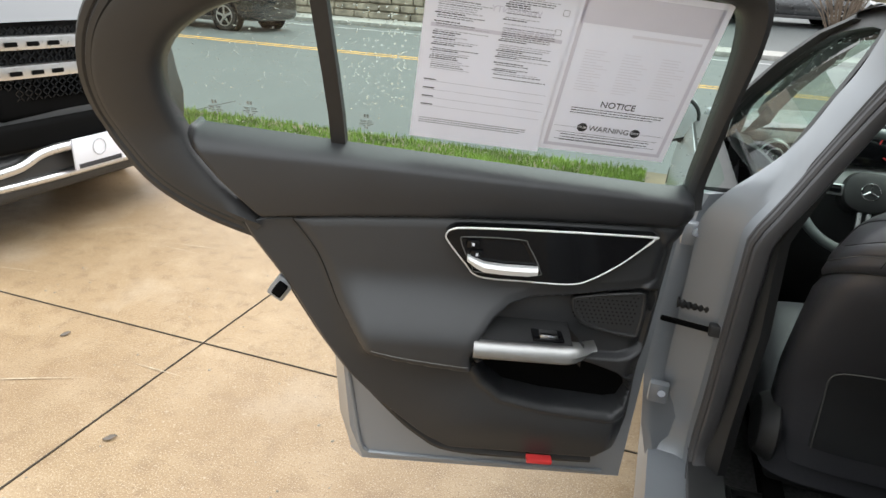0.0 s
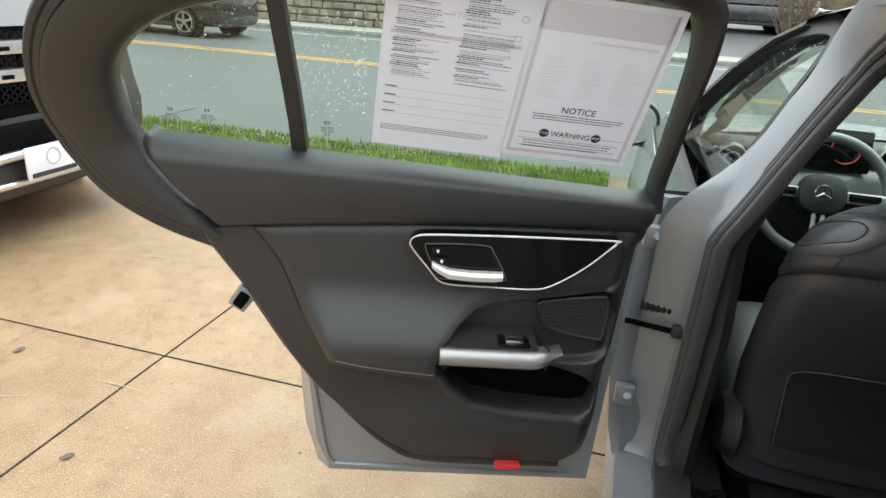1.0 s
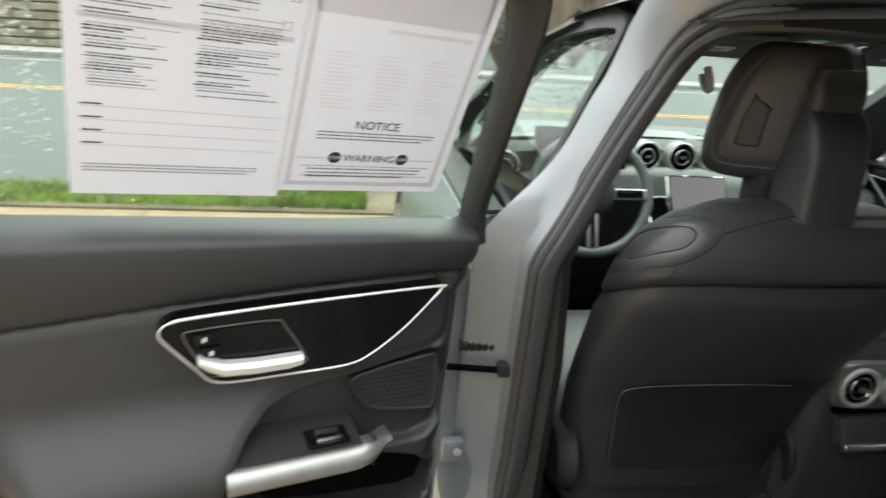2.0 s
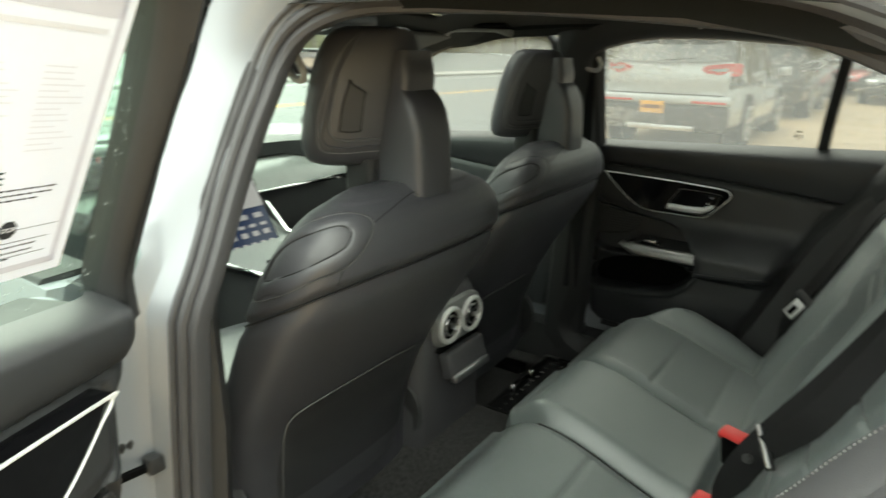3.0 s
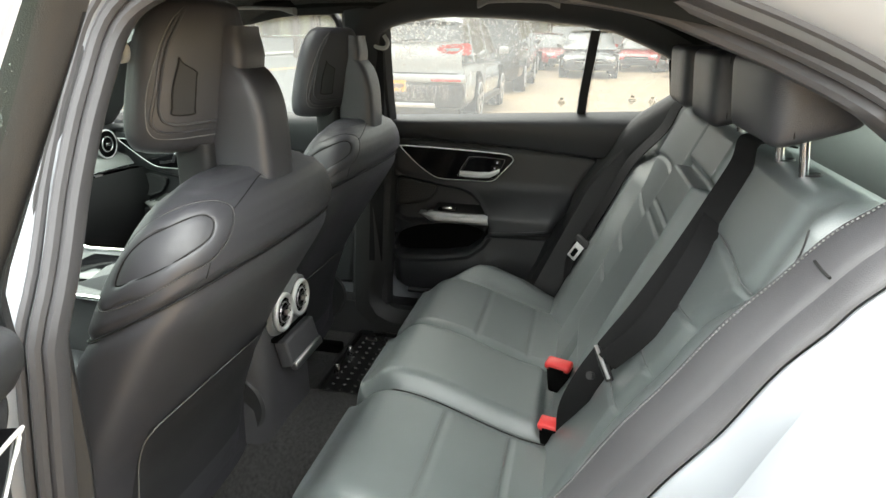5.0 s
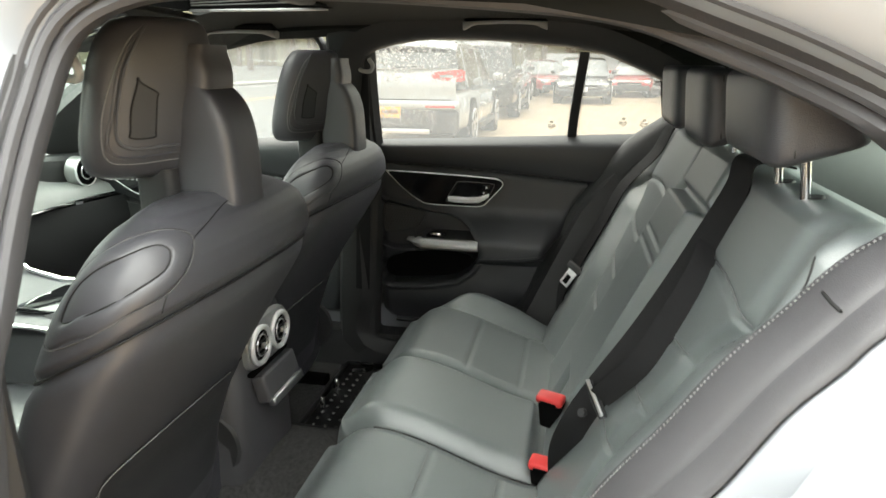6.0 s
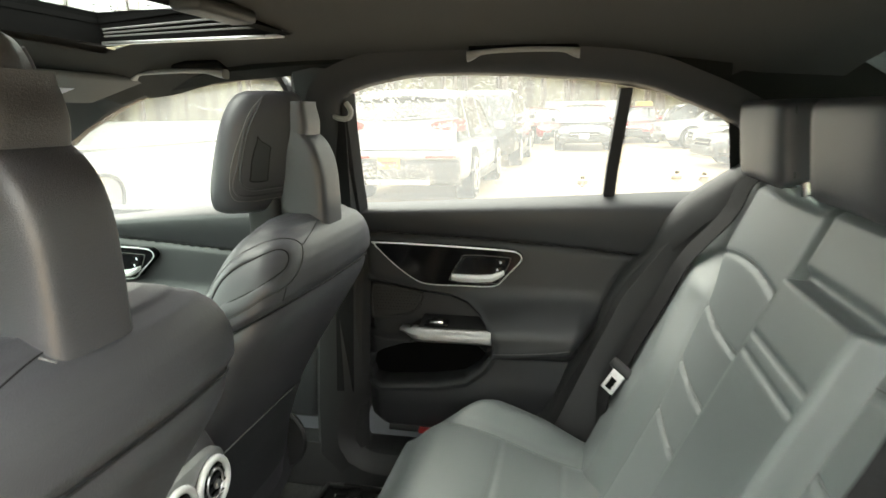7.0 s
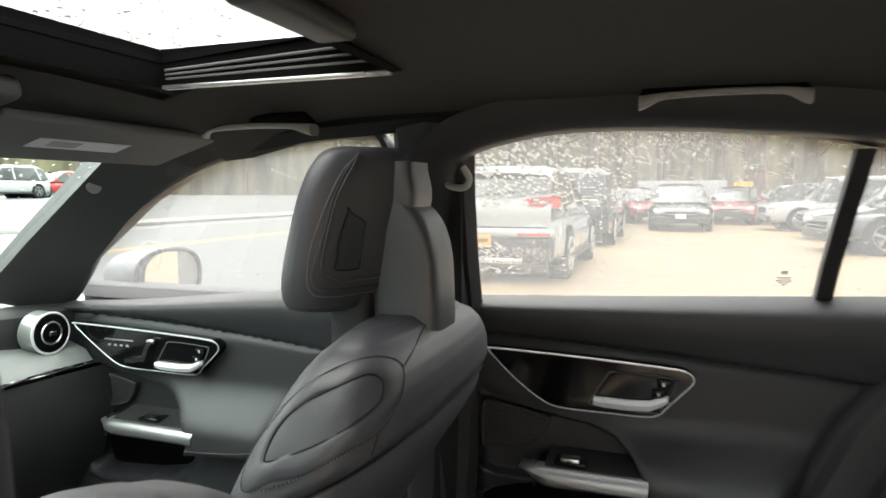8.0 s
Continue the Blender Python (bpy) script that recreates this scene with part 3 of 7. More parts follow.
part("rear_screen", loft([[(x, y - 0.06 * (1 - (x / 0.7) ** 2), z) for x in [w * (i / 6 - 1) for i in range(13)]] for w, y, z in ((0.55, 0.30, 1.30), (0.60, 0.0, 1.17), (0.66, -0.28, 1.03))], False, False), M_GLASS, car, "clear rear window")
for x, y in ((0.78, 0.0), (-0.78, 0.0), (0.78, 2.865), (-0.78, 2.865)):
    w = part("wheel", cyl((x - 0.11, y, 0.33), (x + 0.11, y, 0.33), 0.33, n=40, bev=0.03), M_TYRE, car, "black tyre on alloy rim")
    part("rim", cyl((x + math.copysign(0.105, x), y, 0.33), (x + math.copysign(0.114, x), y, 0.33), 0.23, n=32), M_ALLOY, w, "silver alloy rim")


# ---- doors ----
GLASS_REAR = [(1.268, 0.965), (1.258, 1.10), (1.240, 1.24), (1.20, 1.285), (1.06, 1.297), (0.887, 1.292), (0.767, 1.276), (0.649, 1.253), (0.56, 1.234), (0.485, 1.211), (0.421, 1.170), (0.389, 1.128), (0.380, 1.085), (0.390, 1.05), (0.412, 1.030), (0.449, 1.016)]
FRAME_REAR = [(1.272, 0.95, 0.010), (1.268, 0.975, 0.012), (1.258, 1.10, 0.018), (1.240, 1.24, 0.03), (1.20, 1.285, 0.038), (1.06, 1.297, 0.042), (0.887, 1.292, 0.044), (0.767, 1.276, 0.046), (0.649, 1.253, 0.048), (0.56, 1.234, 0.052), (0.485, 1.211, 0.06), (0.421, 1.170, 0.076), (0.389, 1.128, 0.088), (0.380, 1.085, 0.10), (0.384, 1.045, 0.102), (0.395, 1.01, 0.092), (0.412, 0.975, 0.078), (0.45, 0.931, 0.058), (0.50, 0.884, 0.032), (0.53, 0.855, 0.012)]
FRAME_FRONT = [(2.36, 0.87, 0.04), (2.29, 0.925, 0.04), (2.19, 1.035, 0.04), (2.0, 1.15, 0.042), (1.765, 1.243, 0.044), (1.55, 1.275, 0.044), (1.43, 1.28, 0.03), (1.385, 1.262, 0.02), (1.372, 1.15, 0.014), (1.365, 0.982, 0.014), (1.365, 0.90, 0.014)]
GLASS_FRONT = [(2.29, 0.925), (2.19, 1.035), (2.0, 1.15), (1.765, 1.243), (1.55, 1.275), (1.43, 1.28), (1.385, 1.262), (1.372, 1.15), (1.365, 0.982)]


def gx(z):
    """Half width of the side glass."""
    return 0.735 - 0.46 * (z - 0.99)


def fan(bm, pts):
    bm.faces.new([bm.verts.new(p) for p in pts])


def pane(outline, s, x_off=0.0):
    bm = bmesh.new()
    fan(bm, [(s * (gx(z) + x_off), y, z) for y, z in outline])
    return bm


def door_edges(front):
    """Rear and front edge of the inner panel against height."""
    if front:
        rear = [(0.35, 1.40), (0.5, 1.375), (0.8, 1.35), (1.0, 1.345)]
        fore = [(0.35, 2.25), (0.45, 2.32), (0.7, 2.36), (0.93, 2.33), (1.0, 2.3)]
    else:
        rear = [(0.382, 0.92), (0.40, 0.88), (0.43, 0.825), (0.50, 0.735), (0.56, 0.676), (0.626, 0.628), (0.70, 0.582), (0.75, 0.552), (0.79, 0.522), (0.83, 0.492), (0.855, 0.478), (0.866, 0.515), (0.931, 0.452), (0.98, 0.412), (1.0, 0.402), (1.012, 0.402), (1.03, 0.42)]
        fore = [(0.38, 1.20), (0.395, 1.238), (0.42, 1.262), (0.66, 1.27), (0.88, 1.276), (0.90, 1.29), (0.94, 1.296), (0.965, 1.292), (0.985, 1.28), (1.0, 1.262)]
    return rear, fore


POCKET = [(0.918, 0.625), (0.952, 0.575), (0.993, 0.545), (1.073, 0.530), (1.205, 0.520), (1.236, 0.528), (1.246, 0.560), (1.238, 0.588), (1.205, 0.610), (1.15, 0.630), (1.03, 0.645)]
SCOOP = [(0.915, 0.655), (0.928, 0.690), (0.950, 0.722), (0.980, 0.748), (1.020, 0.764), (1.085, 0.772), (1.215, 0.797), (1.250, 0.790), (1.256, 0.74), (1.256, 0.66), (1.20, 0.640), (1.05, 0.640)]
PAD = [(0.581, 0.872), (0.626, 0.813), (0.668, 0.716), (0.694, 0.684), (0.724, 0.647), (0.775, 0.636), (0.835, 0.629), (0.920, 0.622), (0.915, 0.655), (0.928, 0.690), (0.950, 0.722), (0.980, 0.748), (1.020, 0.764), (1.085, 0.772), (1.215, 0.797), (1.240, 0.815), (1.243, 0.868), (1.228, 0.902), (1.205, 0.914), (1.171, 0.916), (0.954, 0.906), (0.76, 0.893), (0.605, 0.879)]


def depth_in(y, z, poly):
    """Signed distance to a polygon's edge, positive inside, for arrays of places."""
    y, z = np.asarray(y), np.asarray(z)
    best, odd = np.full(y.shape, 9.0), np.zeros(y.shape, bool)
    for (y0, z0), (y1, z1) in zip(poly, poly[1:] + poly[:1]):
        k = np.clip(((y - y0) * (y1 - y0) + (z - z0) * (z1 - z0)) / ((y1 - y0) ** 2 + (z1 - z0) ** 2), 0, 1)
        best = np.minimum(best, np.hypot(y - y0 - k * (y1 - y0), z - z0 - k * (z1 - z0)))
        if z0 != z1:
            odd ^= ((z0 > z) != (z1 > z)) & (y < (y1 - y0) * (z - z0) / (z1 - z0) + y0)
    return np.where(odd, best, -best)


def step(a, b, x):
    t = np.clip((x - a) / (b - a), 0, 1)
    return t * t * (3 - 2 * t)


def belt_seam(y, front):
    """Lower edge of the padded belt."""
    yy = np.asarray(y) - (0.98 if front else 0.0)
    return 0.8745 + 0.105 * (yy - 0.57) - 0.062 * (yy - 0.57) ** 2 - (0.02 if front else 0.0)


def door_skin(y, z, front):
    """How far in the door's inner skin stands, as a half width, for arrays of places."""
    y, z = np.asarray(y, float), np.asarray(z, float)
    yy, zl = (y - 0.98, z + 0.02) if front else (y, z)
    belt = (0.99 - 0.075 * step(1.4, 2.35, y)) if front else 0.984 + 0.048 * (1.26 - y)
    seam = belt_seam(y, front)
    t = (z - seam) / (belt - seam)
    top = 0.697 - 0.016 * np.sin(np.clip(t, 0, 1) * math.pi * 0.8) + 0.035 * (np.maximum(t - 0.72, 0) / 0.28) ** 2
    pad = depth_in(yy, zl, PAD)
    # padded insert that swells into the armrest; the trim round it lies a little lower
    roll = step(0.655, 0.735, yy - 0.25 * (0.66 - zl))
    arm = 0.060 * step(0.800, 0.672, zl) ** 1.25 * roll
    low = 0.712 - 0.020 * np.exp(-((zl - 0.47) / 0.07) ** 2) * step(0.74, 0.95, yy) - 0.012 * step(0.60, 0.66, zl) * roll + 0.012 * step(0.545, 0.40, zl)
    inside_ = 0.706 - 0.004 * step(0.0, 0.02, pad) - arm
    x = low + (inside_ - low) * step(-0.005, 0.003, pad)
    under = step(0.60, 0.632, zl) * (1 - step(0.632, 0.645, zl)) * step(0.70, 0.76, yy) * (1 - step(0.93, 0.96, yy))
    x = x - 0.030 * under * step(0.003, -0.012, pad)
    # scooped well round the pull and the speaker
    sc = depth_in(yy, zl, SCOOP)
    x = x + (0.724 - x) * step(-0.002, 0.010, sc)
    # door pocket under the pull, with a raised lip
    pk = depth_in(yy, zl, POCKET)
    x = x - 0.006 * np.exp(-((pk + 0.010) / 0.007) ** 2) * (zl < 0.60)
    x = x + 0.070 * step(-0.001, 0.009, pk)
    x = np.where(z > seam, top, x)
    return x + 0.004 * np.exp(-((z - seam) / 0.004) ** 2)


def door_panel_x(y, z, front):
    return float(door_skin(y, z, front))


def belt_z(y, front):
    if front:
        return 0.99 - 0.075 * smooth(1.4, 2.35, y)
    return 0.984 + 0.048 * (1.26 - y)


def build_door(s, front, name, label, at=None):
    d = thing(name, label, "car door", at=at)
    rear, fore = door_edges(front)
    shift = 0.99 if front else 0
    # inner skin: the padded insert is a piece of its own
    nz, ny = (210, 190) if not front else (130, 120)
    z0, flat = 0.382, []
    for j in range(nz + 1):
        t = j / nz
        for i in range(ny + 1):
            u = i / ny
            z = z0 + (1.0 - z0) * t
            y = interp(z, rear) * (1 - u) + interp(z, fore) * u
            zz = z0 + (belt_z(y, front) - z0) * t
            a_, b_ = interp(zz, rear), interp(zz, fore)
            y = a_ * (1 - u) + b_ * u
            edge, fe = min(u, 1 - u) * (b_ - a_), (1 - u) * (b_ - a_)
            flat.append((y, zz, 0.03 * (1 - smooth(0, 0.022, edge)) + (0.0 if front else 0.03 * (1 - smooth(0, 0.05, fe))) + 0.03 * (1 - smooth(0, 0.02, zz - z0))))
    ya, za, ea = np.array(flat).T
    xa = door_skin(ya, za, front) + ea
    mine = depth_in(ya - (0.98 if front else 0), za + (0.02 if front else 0), PAD) > -0.001
    for nm, mat, lab, want in (("inner_panel", M_DOOR, "soft black moulded door trim", False), ("insert_pad", M_INSERT, "padded black leatherette insert and armrest", True)):
        bm = bmesh.new()
        made = {}
        for j in range(nz):
            for i in range(ny):
                q = [j * (ny + 1) + i, j * (ny + 1) + i + 1, (j + 1) * (ny + 1) + i + 1, (j + 1) * (ny + 1) + i]
                if bool(mine[q[0]] and mine[q[2]]) == want:
                    for k in q:
                        if k not in made:
                            made[k] = bm.verts.new((s * xa[k], ya[k], za[k]))
                    bm.faces.new([made[k] for k in q])
        part(nm, bm, mat, d, lab, sharp=70)
    # near-black sheet set in the pocket to stand in for its inner shade
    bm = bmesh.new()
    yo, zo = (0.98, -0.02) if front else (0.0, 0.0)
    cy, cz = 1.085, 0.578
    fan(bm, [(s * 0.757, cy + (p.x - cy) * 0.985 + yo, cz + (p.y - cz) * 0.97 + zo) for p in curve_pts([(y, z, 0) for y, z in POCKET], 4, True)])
    part("pocket_shade", bm, M_DARK, d, "near-black sheet imitating shade in the door pocket")
    # metal shell with thickness
    ys = (1.345, 2.33) if front else (0.43, 1.31)
    zs = [0.278, 0.284, 0.36, 0.45, 0.55, 0.65, 0.75, 0.85, 0.91, 0.945]
    shell = []
    for z in zs:
        if front:
            a, b = 1.34, interp(z, [(0.3, 2.28), (0.5, 2.34), (0.97, 2.36)])
        else:
            a, b = interp(z, [(0.30, 0.69), (0.36, 0.66), (0.55, 0.635), (0.585, 0.64), (0.65, 0.60), (0.75, 0.53), (0.85, 0.465), (0.92, 0.43), (0.97, 0.40)]), 1.315
        o, i_ = xo(z), 0.81
        shell.append([(s * i_, a + 0.03, z), (s * (o - 0.02), a, z), (s * o, a + 0.004, z), (s * (o + 0.002), (a + b) / 2, z), (s * o, b - 0.004, z), (s * (o - 0.02), b, z), (s * i_, b - 0.012, z)])
    part("outer_shell", loft(shell), M_SILVER, d, "silver painted steel shell")
    part("belt_seal", loft([[(s * x, y, z) for x, z in ((0.79, 0.95), (0.80, 0.955), (0.862, 0.952), (0.868, 0.944), (0.86, 0.938))] for y in ((1.37, 1.6, 1.9, 2.2, 2.34) if front else (0.42, 0.7, 1.0, 1.29))]), M_RUBBER, d, "black rubber belt seal")
    if not front:
        part("shell_flange", tube(curve_pts([(s * 0.807, 0.67, 0.56), (s * 0.807, 0.69, 0.45), (s * 0.807, 0.712, 0.33), (s * 0.807, 0.728, 0.302), (s * 0.807, 0.76, 0.296), (s * 0.807, 1.0, 0.292), (s * 0.807, 1.26, 0.29)], 5), 0.005, 8), M_SILVER, d, "folded silver flange")
    # window frame and panes
    out = GLASS_FRONT if front else GLASS_REAR
    g = curve_pts([(s * (gx(z) - 0.004), y, z) for y, z in out], 5, True)
    path = curve_pts(FRAME_FRONT if front else FRAME_REAR, 5)
    norm = []
    for i, p in enumerate(path):
        t = path[min(i + 1, len(path) - 1)] - path[max(i - 1, 0)]
        t.z = 0
        t.normalize()
        norm.append((t.y, -t.x))

    def off(i, k, dx):
        """A point k outside the pane's edge, dx outboard of the pane."""
        (y, z, w), (ny_, nz_) = path[i], norm[i]
        yy, zz = y + ny_ * k, z + nz_ * k
        return (s * (gx(max(zz, 1.0)) + dx), yy, zz)
    idx = range(len(path))
    wd = [p.z for p in path]
    part("window_frame", loft([[off(i, 0.0, 0.012) for i in idx], [off(i, 0.0, -0.008) for i in idx], [off(i, 0.006, -0.018) for i in idx], [off(i, 0.016, -0.025) for i in idx], [off(i, wd[i] - 0.012, -0.028) for i in idx], [off(i, wd[i] - 0.003, -0.024) for i in idx], [off(i, wd[i], -0.010) for i in idx], [off(i, wd[i], 0.008 if front else 0.03) for i in idx], [off(i, 0.02, 0.014 if front else 0.04) for i in idx], [off(i, 0.0, 0.016 if front else 0.024) for i in idx]], False, False, True), M_PLASTIC, d, "black window surround")
    for e, r_ in (() if front else ((0.010, 0.012), (0.028, 0.013))):
        part("window_seal", tube([off(i, wd[i] + e * (0.4 + 0.6 * smooth(0.9, 0.5, path[i].x) if not front else 0.6), 0.004 + e * 0.6) for i in idx], [r_ * (1 - 0.5 * smooth(1.15, 1.22, path[i].x)) if not front else 0.009 for i in idx], 8), M_RUBBER, d, "black rubber seal round the frame")
    if not front:
        bar = [(0.656, 0.99), (0.652, 1.06), (0.645, 1.13), (0.638, 1.19), (0.632, 1.245)]
        part("window_bar", loft([[(s * (gx(z) + a), y + b, z) for a, b in ((-0.012, -0.012), (-0.012, 0.012), (0.006, 0.014), (0.006, -0.014))] for y, z in bar]), M_RUBBER, d, "black bar between the panes")
        full = [(p.y, p.z) for p in g]
        main = [(0.636, 1.236)] + [q for q in full if q[0] > 0.66 or (q[0] > 0.645 and q[1] > 1.2)] + [(0.656, 1.003)]
        w = part("window_pane", pane([q for q in full], s), M_HAZE if s > 0 else M_GLASS, d, "wet side glass, tinted darker on the right to dim daylight")
    else:
        w = part("window_pane", pane([(p.y, p.z) for p in g], s), M_HAZE if s > 0 else M_GLASS, d, "wet side glass, tinted darker on the right to dim daylight")
    w.visible_shadow = False
    # gloss panel with chrome rim, handle and switches
    tip, back, zt, zb = (1.205, 0.849, 0.902 if s < 0 else 0.892, 0.803 if s < 0 else 0.795) if not front else (2.225, 1.816, 0.872, 0.780)
    L = tip - back
    shape = [(tip, zt + 0.001), (tip - 0.008, zt + 0.004), (back + 0.5 * L, zt - 0.001), (back + 0.04, zt - 0.008), (back + 0.010, zt - 0.013), (back, zt - 0.024), (back + 0.006, zt - 0.038), (back + 0.04, zb + 0.022), (back + 0.055, zb + 0.006), (back + 0.08, zb), (back + 0.40 * L, zb), (back + 0.62 * L, zb + 0.001), (back + 0.72 * L, zb + 0.011), (back + 0.86 * L, zb + 0.046), (tip - 0.006, zt - 0.009)]
    cp = curve_pts([(s * 0.676, y, z) for y, z in shape], 5, True)
    bm = bmesh.new()
    fan(bm, [(p.x, p.y, p.z) for p in cp])
    r = bmesh.ops.extrude_face_region(bm, geom=list(bm.faces))
    bmesh.ops.translate(bm, vec=(s * 0.03, 0, 0), verts=[v for v in r["geom"] if isinstance(v, bmesh.types.BMVert)])
    hp = part("handle_panel", bm, M_PIANO, d, "gloss black trim panel")
    part("chrome_rim", tube([(s * (0.6755 - (0.001 if p.z > zt - 0.012 else 0)), p.y, p.z) for p in cp], [0.0020 if p.z > zt - 0.012 else 0.0014 for p in cp], 8, True), M_RIM, d, "bright chrome rim")
    h0 = back + 0.048
    part("handle_well", loft([[(s * x_, h0 + 0.052 + (y - 0.052) * k, zt - 0.053 + (z + 0.053) * k) for y, z in ((-0.022, -0.030), (-0.010, -0.024), (0.082, -0.021), (0.094, -0.030), (0.122, -0.074), (0.116, -0.084), (0.012, -0.088))] for x_, k in ((0.677, 1.0), (0.6745, 1.0), (0.6745, 0.93), (0.6765, 0.86))]), M_PIANO, hp, "dark handle recess")
    part("well_rim", tube(curve_pts([(s * 0.674, h0 + y, zt + z) for y, z in ((-0.022, -0.032), (-0.008, -0.024), (0.080, -0.021), (0.096, -0.032), (0.121, -0.074), (0.114, -0.085), (0.014, -0.088), (0.002, -0.078))], 4, True), 0.0010, 6, True), M_GREYP2, hp, "thin grey rim")
    part("door_handle", loft([[(s * (0.667 + a), h0 + y, zt + z + b * w_) for a, b in ((0.007, -0.009), (-0.006, -0.007), (-0.008, 0.002), (-0.004, 0.008), (0.006, 0.009))] for y, z, w_ in ((-0.008, -0.060, 0.6), (0.006, -0.068, 0.9), (0.022, -0.075, 1.0), (0.06, -0.077, 1.0), (0.10, -0.076, 1.0), (0.116, -0.074, 0.8))]), M_RIM, hp, "polished bright pull handle")
    for k in range(2):
        part("lock_button", box((s * 0.6725, h0 + 0.000 + 0.008 * k, zt - 0.036 - 0.018 * k), (0.004, 0.022, 0.014), 0.001), M_PIANO, hp, "small black lock button")
        part("lock_icon", box((s * 0.6703, h0 + 0.000 + 0.008 * k, zt - 0.036 - 0.018 * k), (0.0008, 0.0045, 0.0055)), M_PAPER, hp, "white lock symbol")
    if front:
        sy = h0 + 0.15
        part("seat_switch", loft([[(s * (0.667 + a), y, z + b) for a, b in ((0.008, -0.006), (-0.004, -0.005), (-0.004, 0.005), (0.008, 0.006))] for y, z in ((sy + 0.055, zt - 0.072), (sy + 0.03, zt - 0.070), (sy + 0.008, zt - 0.064))]), M_CHROME, hp, "chrome seat cushion switch")
        part("seat_switch", loft([[(s * (0.667 + a), y + b, z) for a, b in ((0.008, -0.007), (-0.004, -0.006), (-0.004, 0.006), (0.008, 0.007))] for y, z in ((sy + 0.004, zt - 0.070), (sy - 0.006, zt - 0.045), (sy - 0.018, zt - 0.026))]), M_CHROME, hp, "chrome seat back switch")
        part("switch_head", box((s * 0.667, sy - 0.022, zt - 0.022), (0.012, 0.022, 0.012), 0.004), M_CHROME, hp, "chrome headrest switch")
        for k in range(4):
            part("memory_key", box((s * 0.6745, sy + 0.055 + 0.018 * k, zt - 0.040), (0.002, 0.008, 0.005), 0.0006), M_SATIN, hp, "small memory key")
        part("key_strip", box((s * 0.6745, sy + 0.08, zt - 0.027), (0.002, 0.085, 0.003), 0.0006), M_SATIN, hp, "thin silver strip over the keys")
    # armrest pull with satin blade and window switch
    p0, p1, pz = (0.917, 1.146, 0.669) if not front else (1.866, 2.151, 0.640)
    part("pull_blade", loft([[(s * (0.640 + a + 0.030 * smooth(p1 - 0.06, p1, y) ** 2), y, pz + 0.010 * smooth(p1 - 0.07, p1, y) + b * (1 - 0.8 * smooth(p1 - 0.055, p1, y))) for a, b in ((0.012, -0.010), (0.002, -0.009), (-0.004, -0.003), (-0.005, 0.008), (0.002, 0.019), (0.012, 0.023), (0.03, 0.023), (0.03, -0.009))] for y in [p0, p0 + 0.06] + [p0 + 0.14 + (p1 - p0 - 0.14) * k / 8 for k in range(9)]]), M_BLADE, d, "satin silver armrest blade")
    part("pull_top", loft([[(s * x, y, pz + 0.0245 + 0.012 * (x - 0.65) / 0.07) for x in (0.652, 0.67, 0.69, 0.722)] for y in (p0 + 0.004, p0 + 0.1, p1 - 0.05)], False, False), M_PLASTIC, d, "black switch ledge")
    part("pull_front", loft([[(s * (x + 0.004), p1 - 0.05 + (0.722 - x) * 0.30, z) for x in (0.652, 0.68, 0.722)] for z in (pz + 0.028, pz - 0.02)], False, False), M_PLASTIC, d, "black front end of the ledge")
    sw = p0 + 0.135
    part("window_switch", box((s * 0.672, sw, pz + 0.034), (0.024, 0.034, 0.010), 0.003), M_CHROME, d, "chrome-tipped window switch")
    part("switch_bezel", box((s * 0.676, sw, pz + 0.0295), (0.040, 0.058, 0.006), 0.002), M_PIANO, d, "gloss black switch surround")
    # speaker
    sp = [(1.097 + shift, 0.755), (1.108 + shift, 0.766), (1.205 + shift, 0.782), (1.226 + shift, 0.774), (1.228 + shift, 0.708), (1.214 + shift, 0.695), (1.13 + shift, 0.711), (1.106 + shift, 0.734)]
    dz = -0.03 if front else 0.0
    spc = curve_pts([(s * 0.708, y, z + dz) for y, z in sp], 4, True)
    bm = bmesh.new()
    fan(bm, spc)
    r = bmesh.ops.extrude_face_region(bm, geom=list(bm.faces))
    bmesh.ops.translate(bm, vec=(s * 0.03, 0, 0), verts=[v for v in r["geom"] if isinstance(v, bmesh.types.BMVert)])
    spk = part("speaker_grille", bm, M_PLASTIC, d, "perforated black speaker grille")
    part("speaker_rim", tube(spc, 0.0035, 8, True), M_PLASTIC, spk)
    cy_ = sum(p.y for p in spc) / len(spc)
    bm = bmesh.new()
    for a in range(14):
        for b in range(10):
            y, z = 1.10 + shift + 0.0085 * (a + 0.5 * (b % 2)), 0.703 + dz + 0.0078 * b
            if z - dz > 0.717 or y - shift > 1.13:
                if y - shift < 1.216 and z - dz < 0.763 + 0.1 * (y - shift - 1.10) and z - dz > 0.711 + 0.25 * max(0, 1.13 - y + shift) * 2:
                    add_cyl(bm, (s * 0.7085, y, z), (s * 0.7072, y, z), 0.0013, n=6)
    tagged(part("speaker_dimples", bm, M_DARK, spk, "rows of small dark holes"), kind="stuff")
    # stitched seams
    y_a, y_b = (1.36, 2.30) if front else (0.52, 1.262)
    seam_line = [(y, float(belt_seam(y, front))) for y in [y_a + (y_b - y_a) * k / 40 for k in range(41)] if y < y_b - 0.075]
    part("belt_seam", tube([(s * (door_panel_x(y, z, front) - 0.0002), y, z) for y, z in seam_line], 0.0016, 6), M_SEAM, d, "dark seam under the padded belt")
    yo, zo = (0.98, -0.02) if front else (0.0, 0.0)
